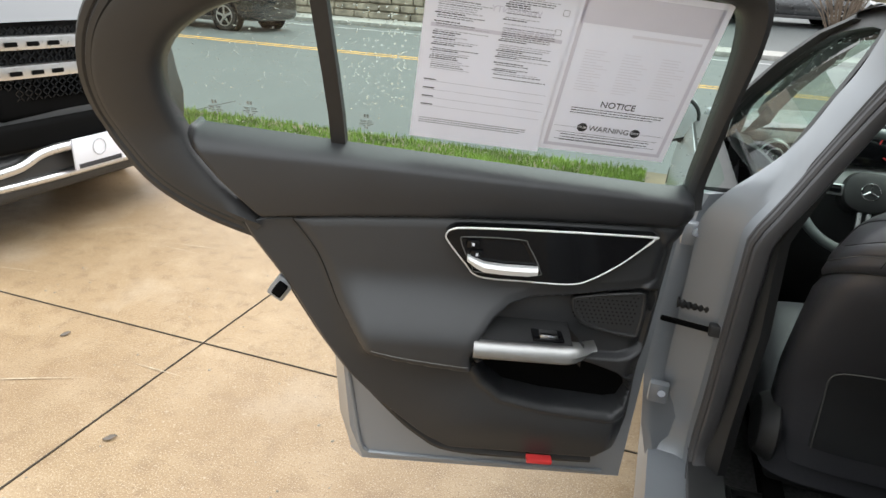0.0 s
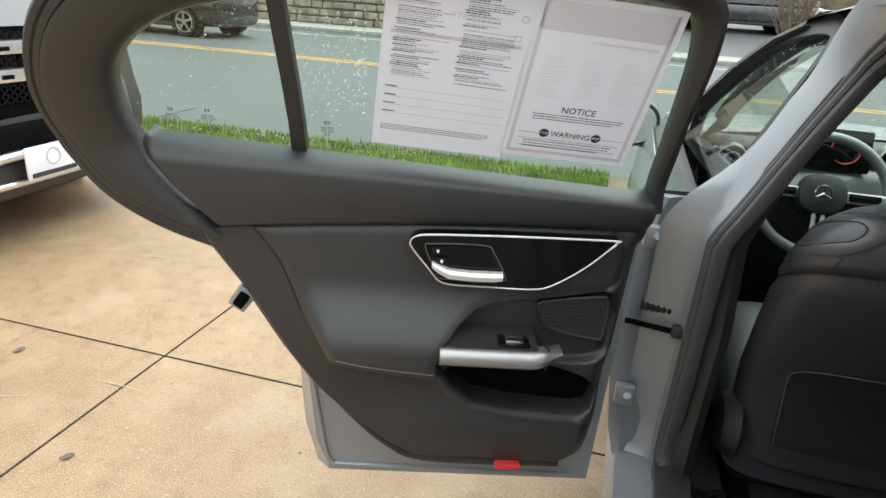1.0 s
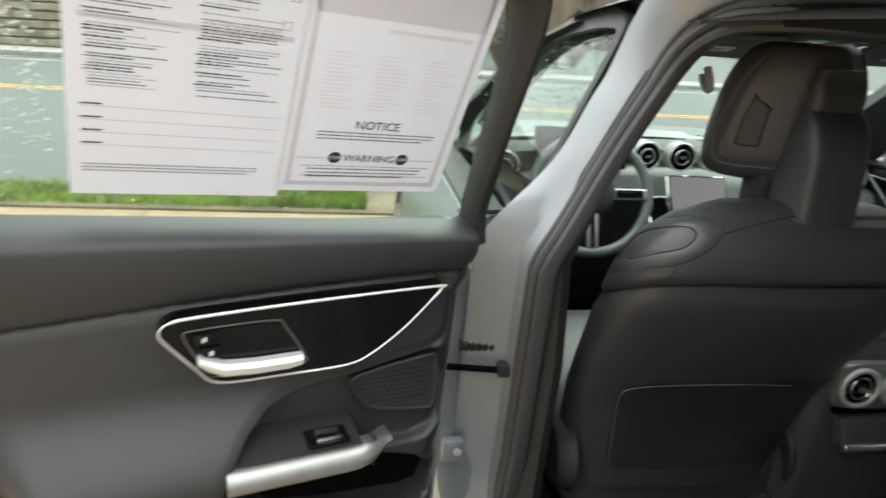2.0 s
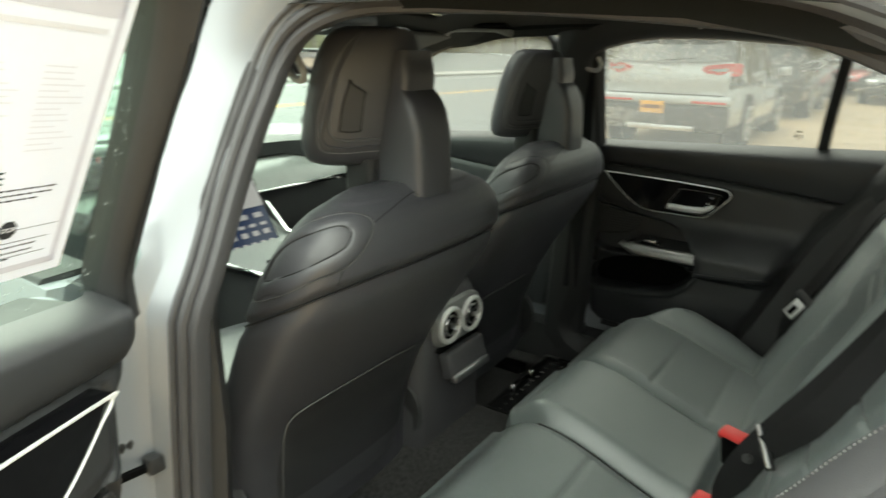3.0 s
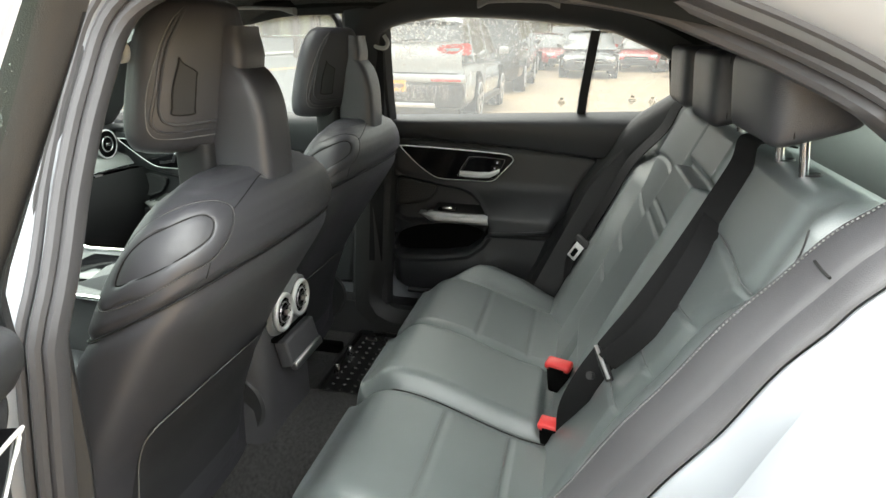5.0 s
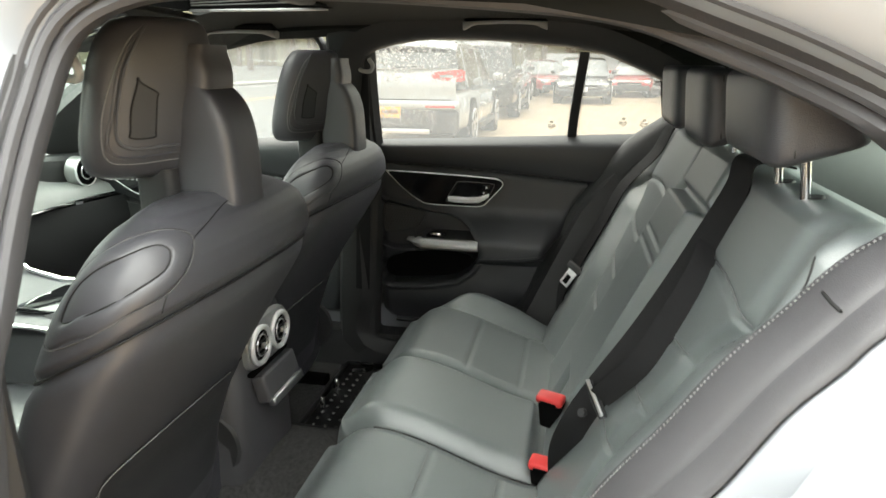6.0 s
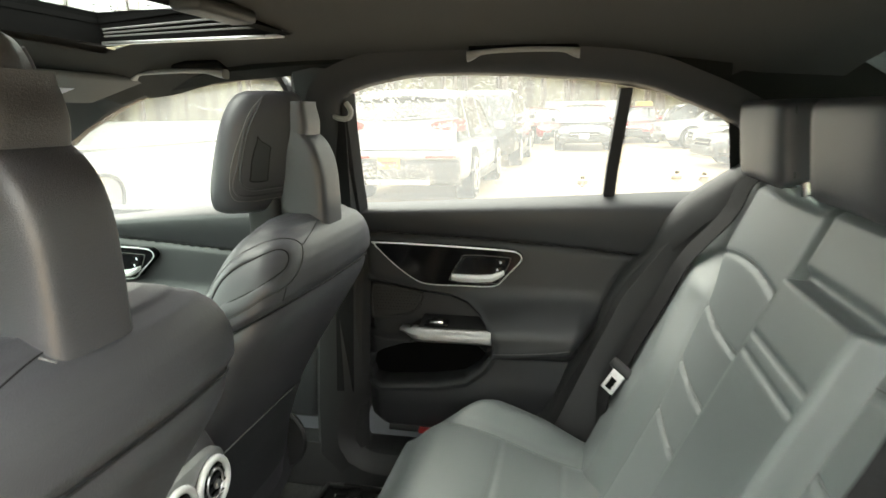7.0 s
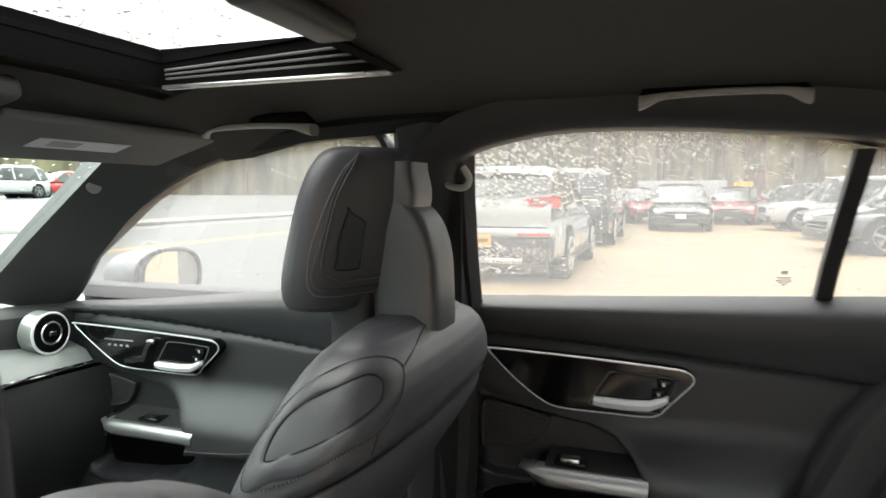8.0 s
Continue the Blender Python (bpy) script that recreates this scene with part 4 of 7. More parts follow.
    part("pad_seam", tube([(s * (door_panel_x(p.x + yo, p.y + zo, front) - 0.0004), p.x + yo, p.y + zo) for p in curve_pts([(y, z, 0) for y, z in PAD[:8]], 5)], 0.0014, 6), M_SEAM, d, "dark seam along the padded insert")
    part("arm_stitch", tube([(s * (door_panel_x(p.x + yo, p.y + zo, front) - 0.0006), p.x + yo, p.y + zo) for p in curve_pts([(0.735, 0.656, 0), (0.78, 0.648, 0), (0.84, 0.642, 0), (0.912, 0.637, 0)], 6)], 0.0007, 5), M_STITCH, d, "fine stitching along the armrest")
    if not front:
        part("reflector", box((s * 0.706, 1.087, 0.394), (0.02, 0.052, 0.010), 0.002), M_RED, d, "red reflector strip")
        part("latch", box((s * 0.742, 0.556, 0.722), (0.03, 0.034, 0.045), 0.004, Euler((-0.6, 0, 0)).to_matrix()), M_SILVER, d, "metal latch with dark slot")
        part("latch_slot", box((s * 0.729, 0.556, 0.724), (0.03, 0.02, 0.026), 0.003, Euler((-0.6, 0, 0)).to_matrix()), M_DARK, d, "dark latch slot")
        part("edge_seal", tube(curve_pts([(s * 0.735, y, z) for y, z in ((1.20, 0.385), (0.93, 0.385), (0.84, 0.42), (0.745, 0.51), (0.655, 0.62), (0.60, 0.70), (0.545, 0.79), (0.46, 0.88), (0.385, 0.96))], 6), 0.011, 8), M_RUBBER, d, "black rubber seal along the door edge")
    return d


HINGE = (-0.908, 1.3266)
swing = pose(HINGE[0], HINGE[1], 0.917, 0, 0, -70.67) @ pose(0, 0, 0, -2.2, 0, 0) @ pose(-HINGE[0], -HINGE[1], -0.90)
door_left = build_door(-1, False, "open_rear_door", "open silver rear car door with black inner trim and wet glass", swing)
door_right = build_door(1, False, "closed_rear_door", "closed rear car door with black trim and chrome-rimmed handle")
fdoor_right = build_door(1, True, "front_door", "closed front passenger door with black trim and seat switches")
fdoor_left = build_door(-1, True, "front_door", "closed silver driver door beside the open rear door")


# ---- front seats ----
BACK_REAR = [(0.36, 1.34), (0.5, 1.325), (0.60, 1.292), (0.70, 1.236), (0.80, 1.172), (0.86, 1.132), (0.90, 1.108), (0.935, 1.096), (0.97, 1.095), (1.0, 1.102), (1.018, 1.112), (1.032, 1.13), (1.042, 1.16)]
BACK_FRONT = [(0.36, 1.52), (0.5, 1.47), (0.6, 1.435), (0.8, 1.345), (0.9, 1.30), (0.96, 1.262), (1.0, 1.24), (1.03, 1.215), (1.042, 1.19)]
BACK_HALF = [(0.36, 0.235), (0.45, 0.252), (0.6, 0.266), (0.75, 0.272), (0.86, 0.275), (0.93, 0.265), (0.97, 0.252), (1.0, 0.228), (1.018, 0.205), (1.032, 0.17), (1.042, 0.12)]
EAR_OUTER = [(0.90, -207), (0.934, -213), (0.985, -198), (1.012, -181), (1.022, -159), (1.018, -134), (1.005, -124), (0.978, -126), (0.953, -138), (0.938, -160), (0.912, -178), (0.888, -192)]
EAR_INNER = [(0.928, -193), (0.955, -195), (0.982, -186), (1.003, -173), (1.009, -153), (1.0, -141), (0.982, -142), (0.967, -158), (0.946, -177), (0.926, -187)]


def soft(z, table):
    """The table blurred over a few centimetres, so that the pads have no creases."""
    return sum(w * interp(z + d, table) for d, w in ((-0.014, 0.25), (0.0, 0.5), (0.014, 0.25)))


def back_at(z, a, lift=0.0):
    """A point on a front seat's back: height and angle (0 right, -90 rear); seat centre at x = 0."""
    r, f, w = soft(z, BACK_REAR), soft(z, BACK_FRONT), soft(z, BACK_HALF)
    cx, sy = sup(radians(a), 3.2)
    return Vector(((w + lift) * cx, (r + f) / 2 + ((f - r) / 2 + lift) * sy, z))


def bolster_z(a):
    """Height of the joint between shell and shoulder bolster: level behind, falling forwards along the sides."""
    z = 0.925
    for _ in range(4):
        z = 0.925 - 0.49 * max(0.0, back_at(z, a).y - 1.105)
    return max(z, 0.72)


HEAD_HALF = [(0.0, 1.182), (0.032, 1.186), (0.058, 1.200), (0.082, 1.216), (0.102, 1.231), (0.117, 1.247), (0.124, 1.264), (0.119, 1.281), (0.101, 1.292), (0.07, 1.297), (0.03, 1.299)]


def build_front_seat(x, dy, dz, hr, pz, label):
    m = pose(x, dy, dz)
    st = thing("car_seat", label, "car seat", group="front seats", at=m)
    angs = [k * 360 / 120 for k in range(120)]
    joint = [bolster_z(a if a < 180 else a - 360) for a in angs]
    lower = [[back_at(0.36 + (zb - 0.36) * k / 34, a, -0.007 * smooth(zb - 0.03, zb, 0.36 + (zb - 0.36) * k / 34)) for a, zb in zip(angs, joint)] for k in range(35)]
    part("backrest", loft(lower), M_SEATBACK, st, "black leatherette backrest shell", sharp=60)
    rows = []
    for k in range(53):
        t = k / 52
        row = [(zb + 0.001 + (1.042 - zb - 0.001) * (1 - (1 - t) ** 1.35), a) for a, zb in zip(angs, joint)]
        rows.append([back_at(z, a, -0.007 * (1 - smooth(0.0, 0.02, z - zb)) )
                     for (z, a), zb in zip(row, joint)])
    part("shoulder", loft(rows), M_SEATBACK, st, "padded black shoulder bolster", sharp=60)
    part("shoulder_joint", tube([back_at(zb - 0.001, a, -0.004) for a, zb in zip(angs, joint)], 0.0016, 6, True), M_SEAM, st, "dark joint under the shoulder")
    # oval ear: a flat raised band between two creases
    out_ = curve_pts([(z, a, 0) for z, a in EAR_OUTER], 10, True)
    in_ = [min(curve_pts([(z, a, 0) for z, a in EAR_INNER], 12, True), key=lambda q: (q.x - p.x) ** 2 * 9e4 + (q.y - p.y) ** 2 * 0.25) for p in out_]
    part("ear_band", loft([[back_at(p.x + (q.x - p.x) * k, p.y + (q.y - p.y) * k, h_) for p, q in zip(out_, in_)] for k, h_ in ((0.0, -0.001), (0.06, 0.0012), (0.2, 0.0022), (0.5, 0.0028), (0.8, 0.0024), (0.94, 0.0012), (1.0, -0.001))], True, False), M_SEATBACK, st, "raised oval band on the shoulder", sharp=70)
    for nm, loop_ in (("ear_crease", EAR_OUTER), ("inner_crease", EAR_INNER)):
        part(nm, tube(curve_pts([back_at(z, a, 0.0002) for z, a in loop_], 10, True), 0.0012, 6, True), M_SEAM, st, "dark crease of the oval")
    # stitched seams: round the oval, over the shoulder and a short upright one
    bm = bmesh.new()
    ring_ = curve_pts([back_at(z, a, 0.0012) for z, a in EAR_OUTER], 26, True)
    run = [p for p in ring_ if p.y < 1.29]
    for a_, b_ in zip(run[::2], run[1::2]):
        if (a_ - b_).length < 0.012:
            add_tube(bm, [a_, b_], 0.0007, 4)
    tagged(part("ear_stitch", bm, M_STITCH, st, "pale dashed stitching round the oval"), kind="stuff")
    part("shoulder_seam", tube(curve_pts([back_at(z, a, 0.0002) for z, a in ((1.006, -124), (1.014, -116), (1.022, -106), (1.028, -97), (1.0315, -92))], 6), 0.0010, 5), M_SEAM, st, "dark sewn seam over the shoulder")
    part("seam_tick", tube([back_at(1.0285, -95, 0.0008), back_at(1.0225, -93, 0.0008)], 0.0008, 5), M_STITCH, st, "short pale bar tack")
    part("short_seam", tube([back_at(z, a, -0.0002) for z, a in ((0.951, -139), (0.938, -139.5), (0.929, -139.5))], 0.0010, 5), M_SEAM, st, "short dark sewn seam")
    # map pocket on the back
    zt = 0.652 + pz
    pocket = [-124 + 82 * k / 24 for k in range(25)]
    part("map_pocket", loft([[back_at(0.42 + (zt + 0.014 * math.sin(math.pi * k / 24) - 0.42) * j / 12, a, 0.005 * (1 - ((k - 12) / 12) ** 6)) for k, a in enumerate(pocket)] for j in range(13)], False, False), M_INSERT, st, "flat black map pocket")
    part("pocket_edge", tube(curve_pts([back_at(z, a, 0.0052) for z, a in ((0.42, -121), (zt - 0.09, -122.5), (zt - 0.03, -124.5), (zt - 0.006, -122), (zt + 0.006, -114), (zt + 0.013, -100), (zt + 0.014, -88), (zt + 0.006, -70))], 8), 0.0015, 6), M_GREYP2, st, "dark piped pocket edge")
    # headrest: a tapered pad, broad in front and narrowing behind
    half = curve_pts([(p[0], p[1], 0) for p in HEAD_HALF], 4)

    def head(t, u, lift=0.0):
        """u from 0 (rear middle) to 1 (front middle), negative on the left."""
        p = half[min(int(abs(u) * (len(half) - 1) + 0.5), len(half) - 1)]
        e = 4.0 if t < 0.5 else 3.2
        q = (0.72 + 0.28 * math.sqrt(max(0.0, 1 - abs(2 * t - 1) ** e))) if t < 0.5 else (0.60 + 0.40 * math.sqrt(max(0.0, 1 - abs(2 * t - 1) ** e)))
        w = q * (1.02 - 0.14 * t * t)
        z = 1.052 + 0.218 * t
        yc = 1.245
        if p.y > yc:
            p = Vector((p.x, yc + (p.y - yc) * (1.30 - 0.35 * t), 0))
        return Vector((0.006 + math.copysign(p.x * w + (lift if p.x else 0), u), yc + (p.y - yc) * q - lift * 0.7 * (p.y < yc) - 0.15 * (z - 1.15), z + hr))
    us = [-1 + 2 * k / 88 for k in range(88)]
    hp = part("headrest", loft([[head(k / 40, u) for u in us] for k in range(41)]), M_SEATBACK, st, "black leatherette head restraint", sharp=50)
    for off, tb, r_, mat, nm, lab in ((0.0, 0.20, 0.0026, M_SEATBACK, "headrest_ridge", "raised inner ridge"), (0.045, 0.145, 0.0026, M_SEATBACK, "headrest_ridge", "raised outer ridge"), (0.078, 0.105, 0.0008, M_STITCH, "headrest_stitch", "light stitching")):
        for sg in (-1, 1):
            lv = 0.0002 if mat is M_SEATBACK else 0.0012
            line = [(0.95, 0.36), (0.86, 0.375 + off * 0.7), (0.68, 0.415 + off * 0.9), (0.42, 0.44 + off), (0.30 - off, 0.445 + off), (tb + 0.035, 0.425 + off), (tb + 0.008, 0.385 + off * 0.8), (tb, 0.33), (tb + 0.006, 0.22), (tb + 0.01, 0.13)]
            part(nm, tube(curve_pts([head(t, sg * u, lv) for t, u in line], 5), r_, 6), mat, hp, lab)
    for sg in (-1, 1):
        face = [(0.635, 0.345), (0.60, 0.325), (0.545, 0.255), (0.505, 0.245), (0.31, 0.245), (0.275, 0.26), (0.265, 0.30), (0.275, 0.365), (0.32, 0.38), (0.45, 0.37), (0.60, 0.355)]
        rim_ = curve_pts([head(t, sg * u, 0.0008) for t, u in face], 4, True)
        cen = sum(rim_, Vector()) / len(rim_)
        bm = bmesh.new()
        add_rings(bm, [[p + Vector((0, -0.002, 0)) for p in rim_], [cen + (p - cen) * 0.90 + Vector((0, -0.0022, 0)) for p in rim_], [cen + (p - cen) * 0.82 + Vector((0, 0.003, 0)) for p in rim_], [cen + (p - cen) * 0.3 + Vector((0, 0.001, 0)) for p in rim_]])
        tab = part("release_tab", bm, M_INSERT, hp, "black recessed release tab")
        part("tab_gap", tube([p + Vector((0, -0.0012, 0)) for p in rim_], 0.0014, 6, True), M_SEAM, tab, "dark gap round the tab")
    # spine that carries the headrest, with a lower stem piece on top
    spine_back = [(0.99, 1.116), (1.06, 1.117), (1.12, 1.120), (1.155, 1.129), (1.18, 1.143), (1.195, 1.160), (1.202, 1.178)]
    na = [k * 7.5 for k in range(48)]

    def block(z, yb, yf, w, e, cx_=0.017):
        return [(cx_ + w * c_, (yb + yf) / 2 + (yf - yb) / 2 * s_, z) for c_, s_ in [sup(radians(a), e) for a in na]]
    zs_ = [0.99 + 0.2115 * (1 - (1 - k / 26) ** 1.5) for k in range(27)]
    part("spine_cover", loft([block(z, soft(z, spine_back), 1.222, 0.049 - 0.006 * smooth(1.15, 1.2, z), 6) for z in zs_]), M_SEATBACK, st, "black padded spine behind the headrest", sharp=50)
    part("upper_stem", loft([block(z, 1.152 + 0.012 * smooth(1.2, 1.245, z) - 0.15 * (z - 1.19), 1.23, 0.043 - 0.005 * smooth(1.225, 1.247, z), 6) for z in [1.13 + 0.117 * k / 12 for k in range(13)]]), M_SEATBACK, st, "upper stem of the headrest")
    part("stem_foot", loft([block(z, 1.205, 1.27, 0.05, 5, 0.0) for z in (0.99, 1.03, 1.075)]), M_PLASTIC, st, "black sleeve under the headrest")
    # cushion and base
    rows = []
    for k in range(17):
        y = 1.36 + 0.54 * k / 16
        t = k / 16
        top = 0.50 + 0.05 * smooth(0, 0.9, t) - 0.06 * smooth(0.92, 1, t)
        rows.append([(0.262 * c_, y, (top + 0.30) / 2 + (top - 0.30) / 2 * s_) for c_, s_ in [sup(2 * math.pi * q / 40, 4) for q in range(40)]])
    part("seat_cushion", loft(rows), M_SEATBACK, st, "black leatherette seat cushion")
    for sgn in (-1, 1):
        part("recliner_cover", cyl((sgn * 0.235, 1.395, 0.42), (sgn * 0.275, 1.395, 0.42), 0.085, 0.07, 32, 0.006), M_PLASTIC, st, "round black hinge cover")
        part("seat_rail", box((sgn * 0.2, 1.62, 0.235), (0.05, 0.6, 0.05), 0.006), M_DARK, st, "dark steel seat rail")
    part("seat_base", box((0, 1.64, 0.29), (0.44, 0.46, 0.09), 0.02), M_PLASTIC, st, "black seat base")
    return st


build_front_seat(-0.365, 0.0, -0.010, 0.012, 0.0, "black leatherette driver seat with tall head restraint")
build_front_seat(0.352, 0.066, -0.022, -0.004, -0.04, "black leatherette front passenger seat with tall head restraint")


# ---- rear bench ----
def cush_z(x, y):
    ax = abs(x)
    mid = 1 - smooth(0.108, 0.142, ax)
    z = 0.442 + 0.088 * smooth(0.66, 1.0, y)
    z += 0.022 * mid * smooth(0.684, 0.700, y) - 0.012 * mid * (1 - smooth(0.684, 0.700, y))   # raised middle place, open behind
    z -= 0.013 * math.exp(-((ax - 0.150) / 0.012) ** 2)              # trough beside it
    place = smooth(0.165, 0.19, ax) * (1 - smooth(0.47, 0.50, ax))
    z += 0.006 * place
    for yy in (0.742, 0.872):
        z -= 0.0055 * math.exp(-((y - yy) / 0.0045) ** 2) * place
    z += 0.034 * smooth(0.51, 0.585, ax) * smooth(0.64, 0.80, y) * (1 - 0.7 * smooth(0.92, 1.04, y))   # outer bolster
    z -= 0.007 * math.exp(-((ax - 0.502) / 0.006) ** 2) * (1 - smooth(0.96, 1.0, y))
    z -= 0.07 * smooth(0.60, 0.645, ax)
    return z


def cush_front(x):
    ax = abs(x)
    return 1.083 - 0.04 * math.exp(-((ax - 0.150) / 0.018) ** 2) - 0.16 * smooth(0.42, 0.66, ax) ** 2


bench = thing("rear_bench", "three-place grey-black leatherette rear bench with armrest", "car seat")
rows = []
NX, NY = 190, 110
for i in range(NX + 1):
    x = -0.642 + 1.284 * i / NX
    yf = cush_front(x)
    row = []
    for j in range(NY + 1):
        t = j / NY
        if t < 0.8:
            u = t / 0.8
            y = 0.58 + (yf - 0.58) * (1 - (1 - u) ** 1.15)
            z = cush_z(x, y) - 0.05 * smooth(yf - 0.10, yf, y) ** 2
        else:
            u = (t - 0.8) / 0.2
            z0 = cush_z(x, yf) - 0.05
            y = yf + 0.03 * math.sin(u * math.pi * 0.5) * (1 - u) * 1.6 - 0.035 * u * u
            z = z0 - u * (z0 - 0.25)
        row.append((x, y, z))
    rows.append(row)
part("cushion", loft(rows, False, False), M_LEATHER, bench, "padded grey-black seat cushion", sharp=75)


def back_edge(z):
    """Half width at which the ribbed middle of an outer place meets its plain side."""
    return 0.38 + 0.06 * smooth(0.66, 0.84, z) + 0.085 * smooth(0.84, 0.96, z)


def back_top(ax):
    """Height of the curved seam over the ribs."""
    return 0.925 + 0.018 * math.sin(math.pi * min(max((ax - 0.13) / 0.40, 0), 1))


RIBS = (0.658, 0.740, 0.832)


def back_off(x, s_):
    """How far the backrest stands proud of its plane; s_ is height."""
    ax = abs(x)
    edge = back_edge(s_)
    o = 0.034 * smooth(edge + 0.005, edge + 0.10, ax) - 0.055 * smooth(0.585, 0.642, ax)
    o += 0.010 * smooth(0.14, 0.165, ax) * (1 - smooth(edge - 0.03, edge, ax))
    o -= 0.006 * math.exp(-((ax - edge) / 0.005) ** 2) * (1 - smooth(back_top(ax), back_top(ax) + 0.05, s_))
    o -= 0.006 * math.exp(-((s_ - back_top(ax)) / 0.004) ** 2) * smooth(0.14, 0.16, ax) * (1 - smooth(edge + 0.02, edge + 0.05, ax))
    o += 0.032 * (1 - smooth(0.112, 0.126, ax)) * (1 - smooth(0.962, 0.974, s_)) * smooth(0.565, 0.59, s_)
    o += 0.014 * (1 - smooth(0.118, 0.130, ax)) * smooth(0.978, 0.990, s_)
    o -= 0.012 * math.exp(-((ax - 0.134) / 0.006) ** 2)
    for zz in RIBS:
        zc = zz + 0.010 * ((ax - 0.26) / 0.14) ** 2
        o -= 0.0055 * math.exp(-((s_ - zc) / 0.0035) ** 2) * smooth(0.15, 0.165, ax) * (1 - smooth(edge - 0.014, edge - 0.004, ax))
    for zz in (0.864, 0.888):
        o -= 0.004 * math.exp(-((s_ - zz) / 0.003) ** 2) * (1 - smooth(0.098, 0.110, ax))
    return o


def back_pt(x, z, lift=0.0):
    o = back_off(x, z) + lift
    y = 0.60 - 0.46 * (z - 0.58)
    return (x, y + o * 0.908, z + o * 0.418)


rows = []
for i in range(241):
    x = -0.642 + 1.284 * i / 240
    top = 1.045 - 0.035 * smooth(0.55, 0.66, abs(x)) + 0.008 * (1 - smooth(0.13, 0.2, abs(x)))
    row = [back_pt(x, 0.40 + (top - 0.40) * j / 170) for j in range(171)]
    b = row[-1]
    row += [(x, b[1] - 0.02, b[2] + 0.014), (x, b[1] - 0.05, b[2] + 0.016), (x, b[1] - 0.09, b[2] + 0.004), (x, b[1] - 0.11, b[2] - 0.04)]
    rows.append(row)
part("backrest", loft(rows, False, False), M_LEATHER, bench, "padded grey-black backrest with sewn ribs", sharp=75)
for x, w, z0, z1 in ((-0.365, 0.127, 1.110, 1.207), (0.0, 0.121, 1.088, 1.208), (0.365, 0.127, 1.086, 1.212)):
    rows = []
    for k in range(23):
        t = k / 22
        q = math.sqrt(max(0.0, 1 - abs(2 * t - 1) ** 7)) * 0.13 + 0.87
        yc = 0.394 + 0.010 * (t - 0.5)
        rows.append([(x + w * q * c_, yc - 0.006 + 0.056 * q * s_, z0 + (z1 - z0) * t - 0.010 * c_ * c_ * (1 - t) + 0.016 * (1 - s_) * (1 - t)) for c_, s_ in [sup(2 * math.pi * a / 56, 5.5) for a in range(56)]])
    # head restraints painted in the shaded tone, as they sit in shadow
    hr = part("rear_headrest", loft(rows), M_SEATBACK, bench, "black leatherette rear head restraint", sharp=50)
    for sg in (-1, 1):
        part("headrest_seam", tube([(x + sg * w * 0.985, 0.412 + 0.008 * t, z0 + (z1 - z0) * t) for t in [0.08 + 0.84 * k / 8 for k in range(9)]], 0.0010, 5), M_SEAM, hr, "dark side seam")
        part("headrest_post", cyl((x + sg * 0.055, 0.365, 1.0), (x + sg * 0.055, 0.38, 1.12), 0.006, n=12), M_CHROME, hr, "chrome headrest post")
        part("post_collar", cyl((x + sg * 0.055, 0.362, 1.052), (x + sg * 0.055, 0.364, 1.066), 0.014, 0.012, 16, 0.002), M_PLASTIC, hr, "black post collar")
# thin stitched seams along the cushion and back
for ax in (-0.502, 0.502):
    part("cushion_seam", tube([(ax, y, cush_z(ax, y) + 0.0004) for y in [0.63 + 0.34 * k / 24 for k in range(25)]], 0.0012, 5), M_SEAM, bench)
for sg in (-1, 1):
    # thick dark line laid in the trough to deepen the crease's shade
    part("cushion_seam", tube([(sg * 0.150, y, cush_z(0.150, y) + 0.0004) for y in [0.62 + 0.38 * k / 24 for k in range(25)]], 0.003, 6), M_SEAM, bench)
    for yy in (0.742, 0.872):
        part("cushion_stitch", tube([(sg * x, yy + 0.006, cush_z(x, yy + 0.006) + 0.0004) for x in [0.185 + 0.29 * k / 20 for k in range(21)]], 0.0007, 5), M_STITCH, bench, "pale stitching")
    part("back_seam", tube([back_pt(sg * back_edge(z), z, 0.0004) for z in [0.56 + 0.38 * k / 30 for k in range(31)]], 0.0013, 5), M_SEAM, bench)
    part("top_stitch", tube([back_pt(sg * x, back_top(x) + 0.005, 0.0006) for x in [0.15 + 0.36 * k / 24 for k in range(25)]], 0.0008, 5), M_STITCH, bench, "pale curved stitching over the ribs")
    for zz in RIBS:
        part("back_stitch", tube([back_pt(sg * x, zz + 0.005 + 0.010 * ((x - 0.26) / 0.14) ** 2, 0.0006) for x in [0.16 + (back_edge(zz) - 0.175) * k / 20 for k in range(21)]], 0.0008, 5), M_STITCH, bench, "pale stitching")
    part("wing_seam", tube([back_pt(sg * (0.603 - 0.30 * (z - 0.99) * smooth(0.99, 1.05, z)), z, 0.0006) for z in [0.80 + 0.23 * k / 20 for k in range(21)]], 0.0011, 5), M_SEAM, bench, "dark seam along the side wing")

# ---- headliner and sunroof ----
def liner_z(x, y):
    return 1.352 - 0.055 * (abs(x) / 0.58) ** 3 - 0.05 * smooth(0.75, 0.2, y) - 0.045 * smooth(1.45, 1.72, y)


SR = (-0.30, 0.30, 1.235, 1.60)
xsn = [-0.60, -0.55, -0.5, -0.45, -0.4, -0.35, -0.30] + [-0.2, -0.1, 0, 0.1, 0.2] + [0.30, 0.35, 0.4, 0.45, 0.5, 0.55, 0.60]
ysn = [0.25, 0.4, 0.55, 0.7, 0.85, 1.0, 1.12, 1.235, 1.33, 1.42, 1.51, 1.60, 1.66, 1.72]
bm = bmesh.new()
grid = [[bm.verts.new((x, y, liner_z(x, y))) for x in xsn] for y in ysn]
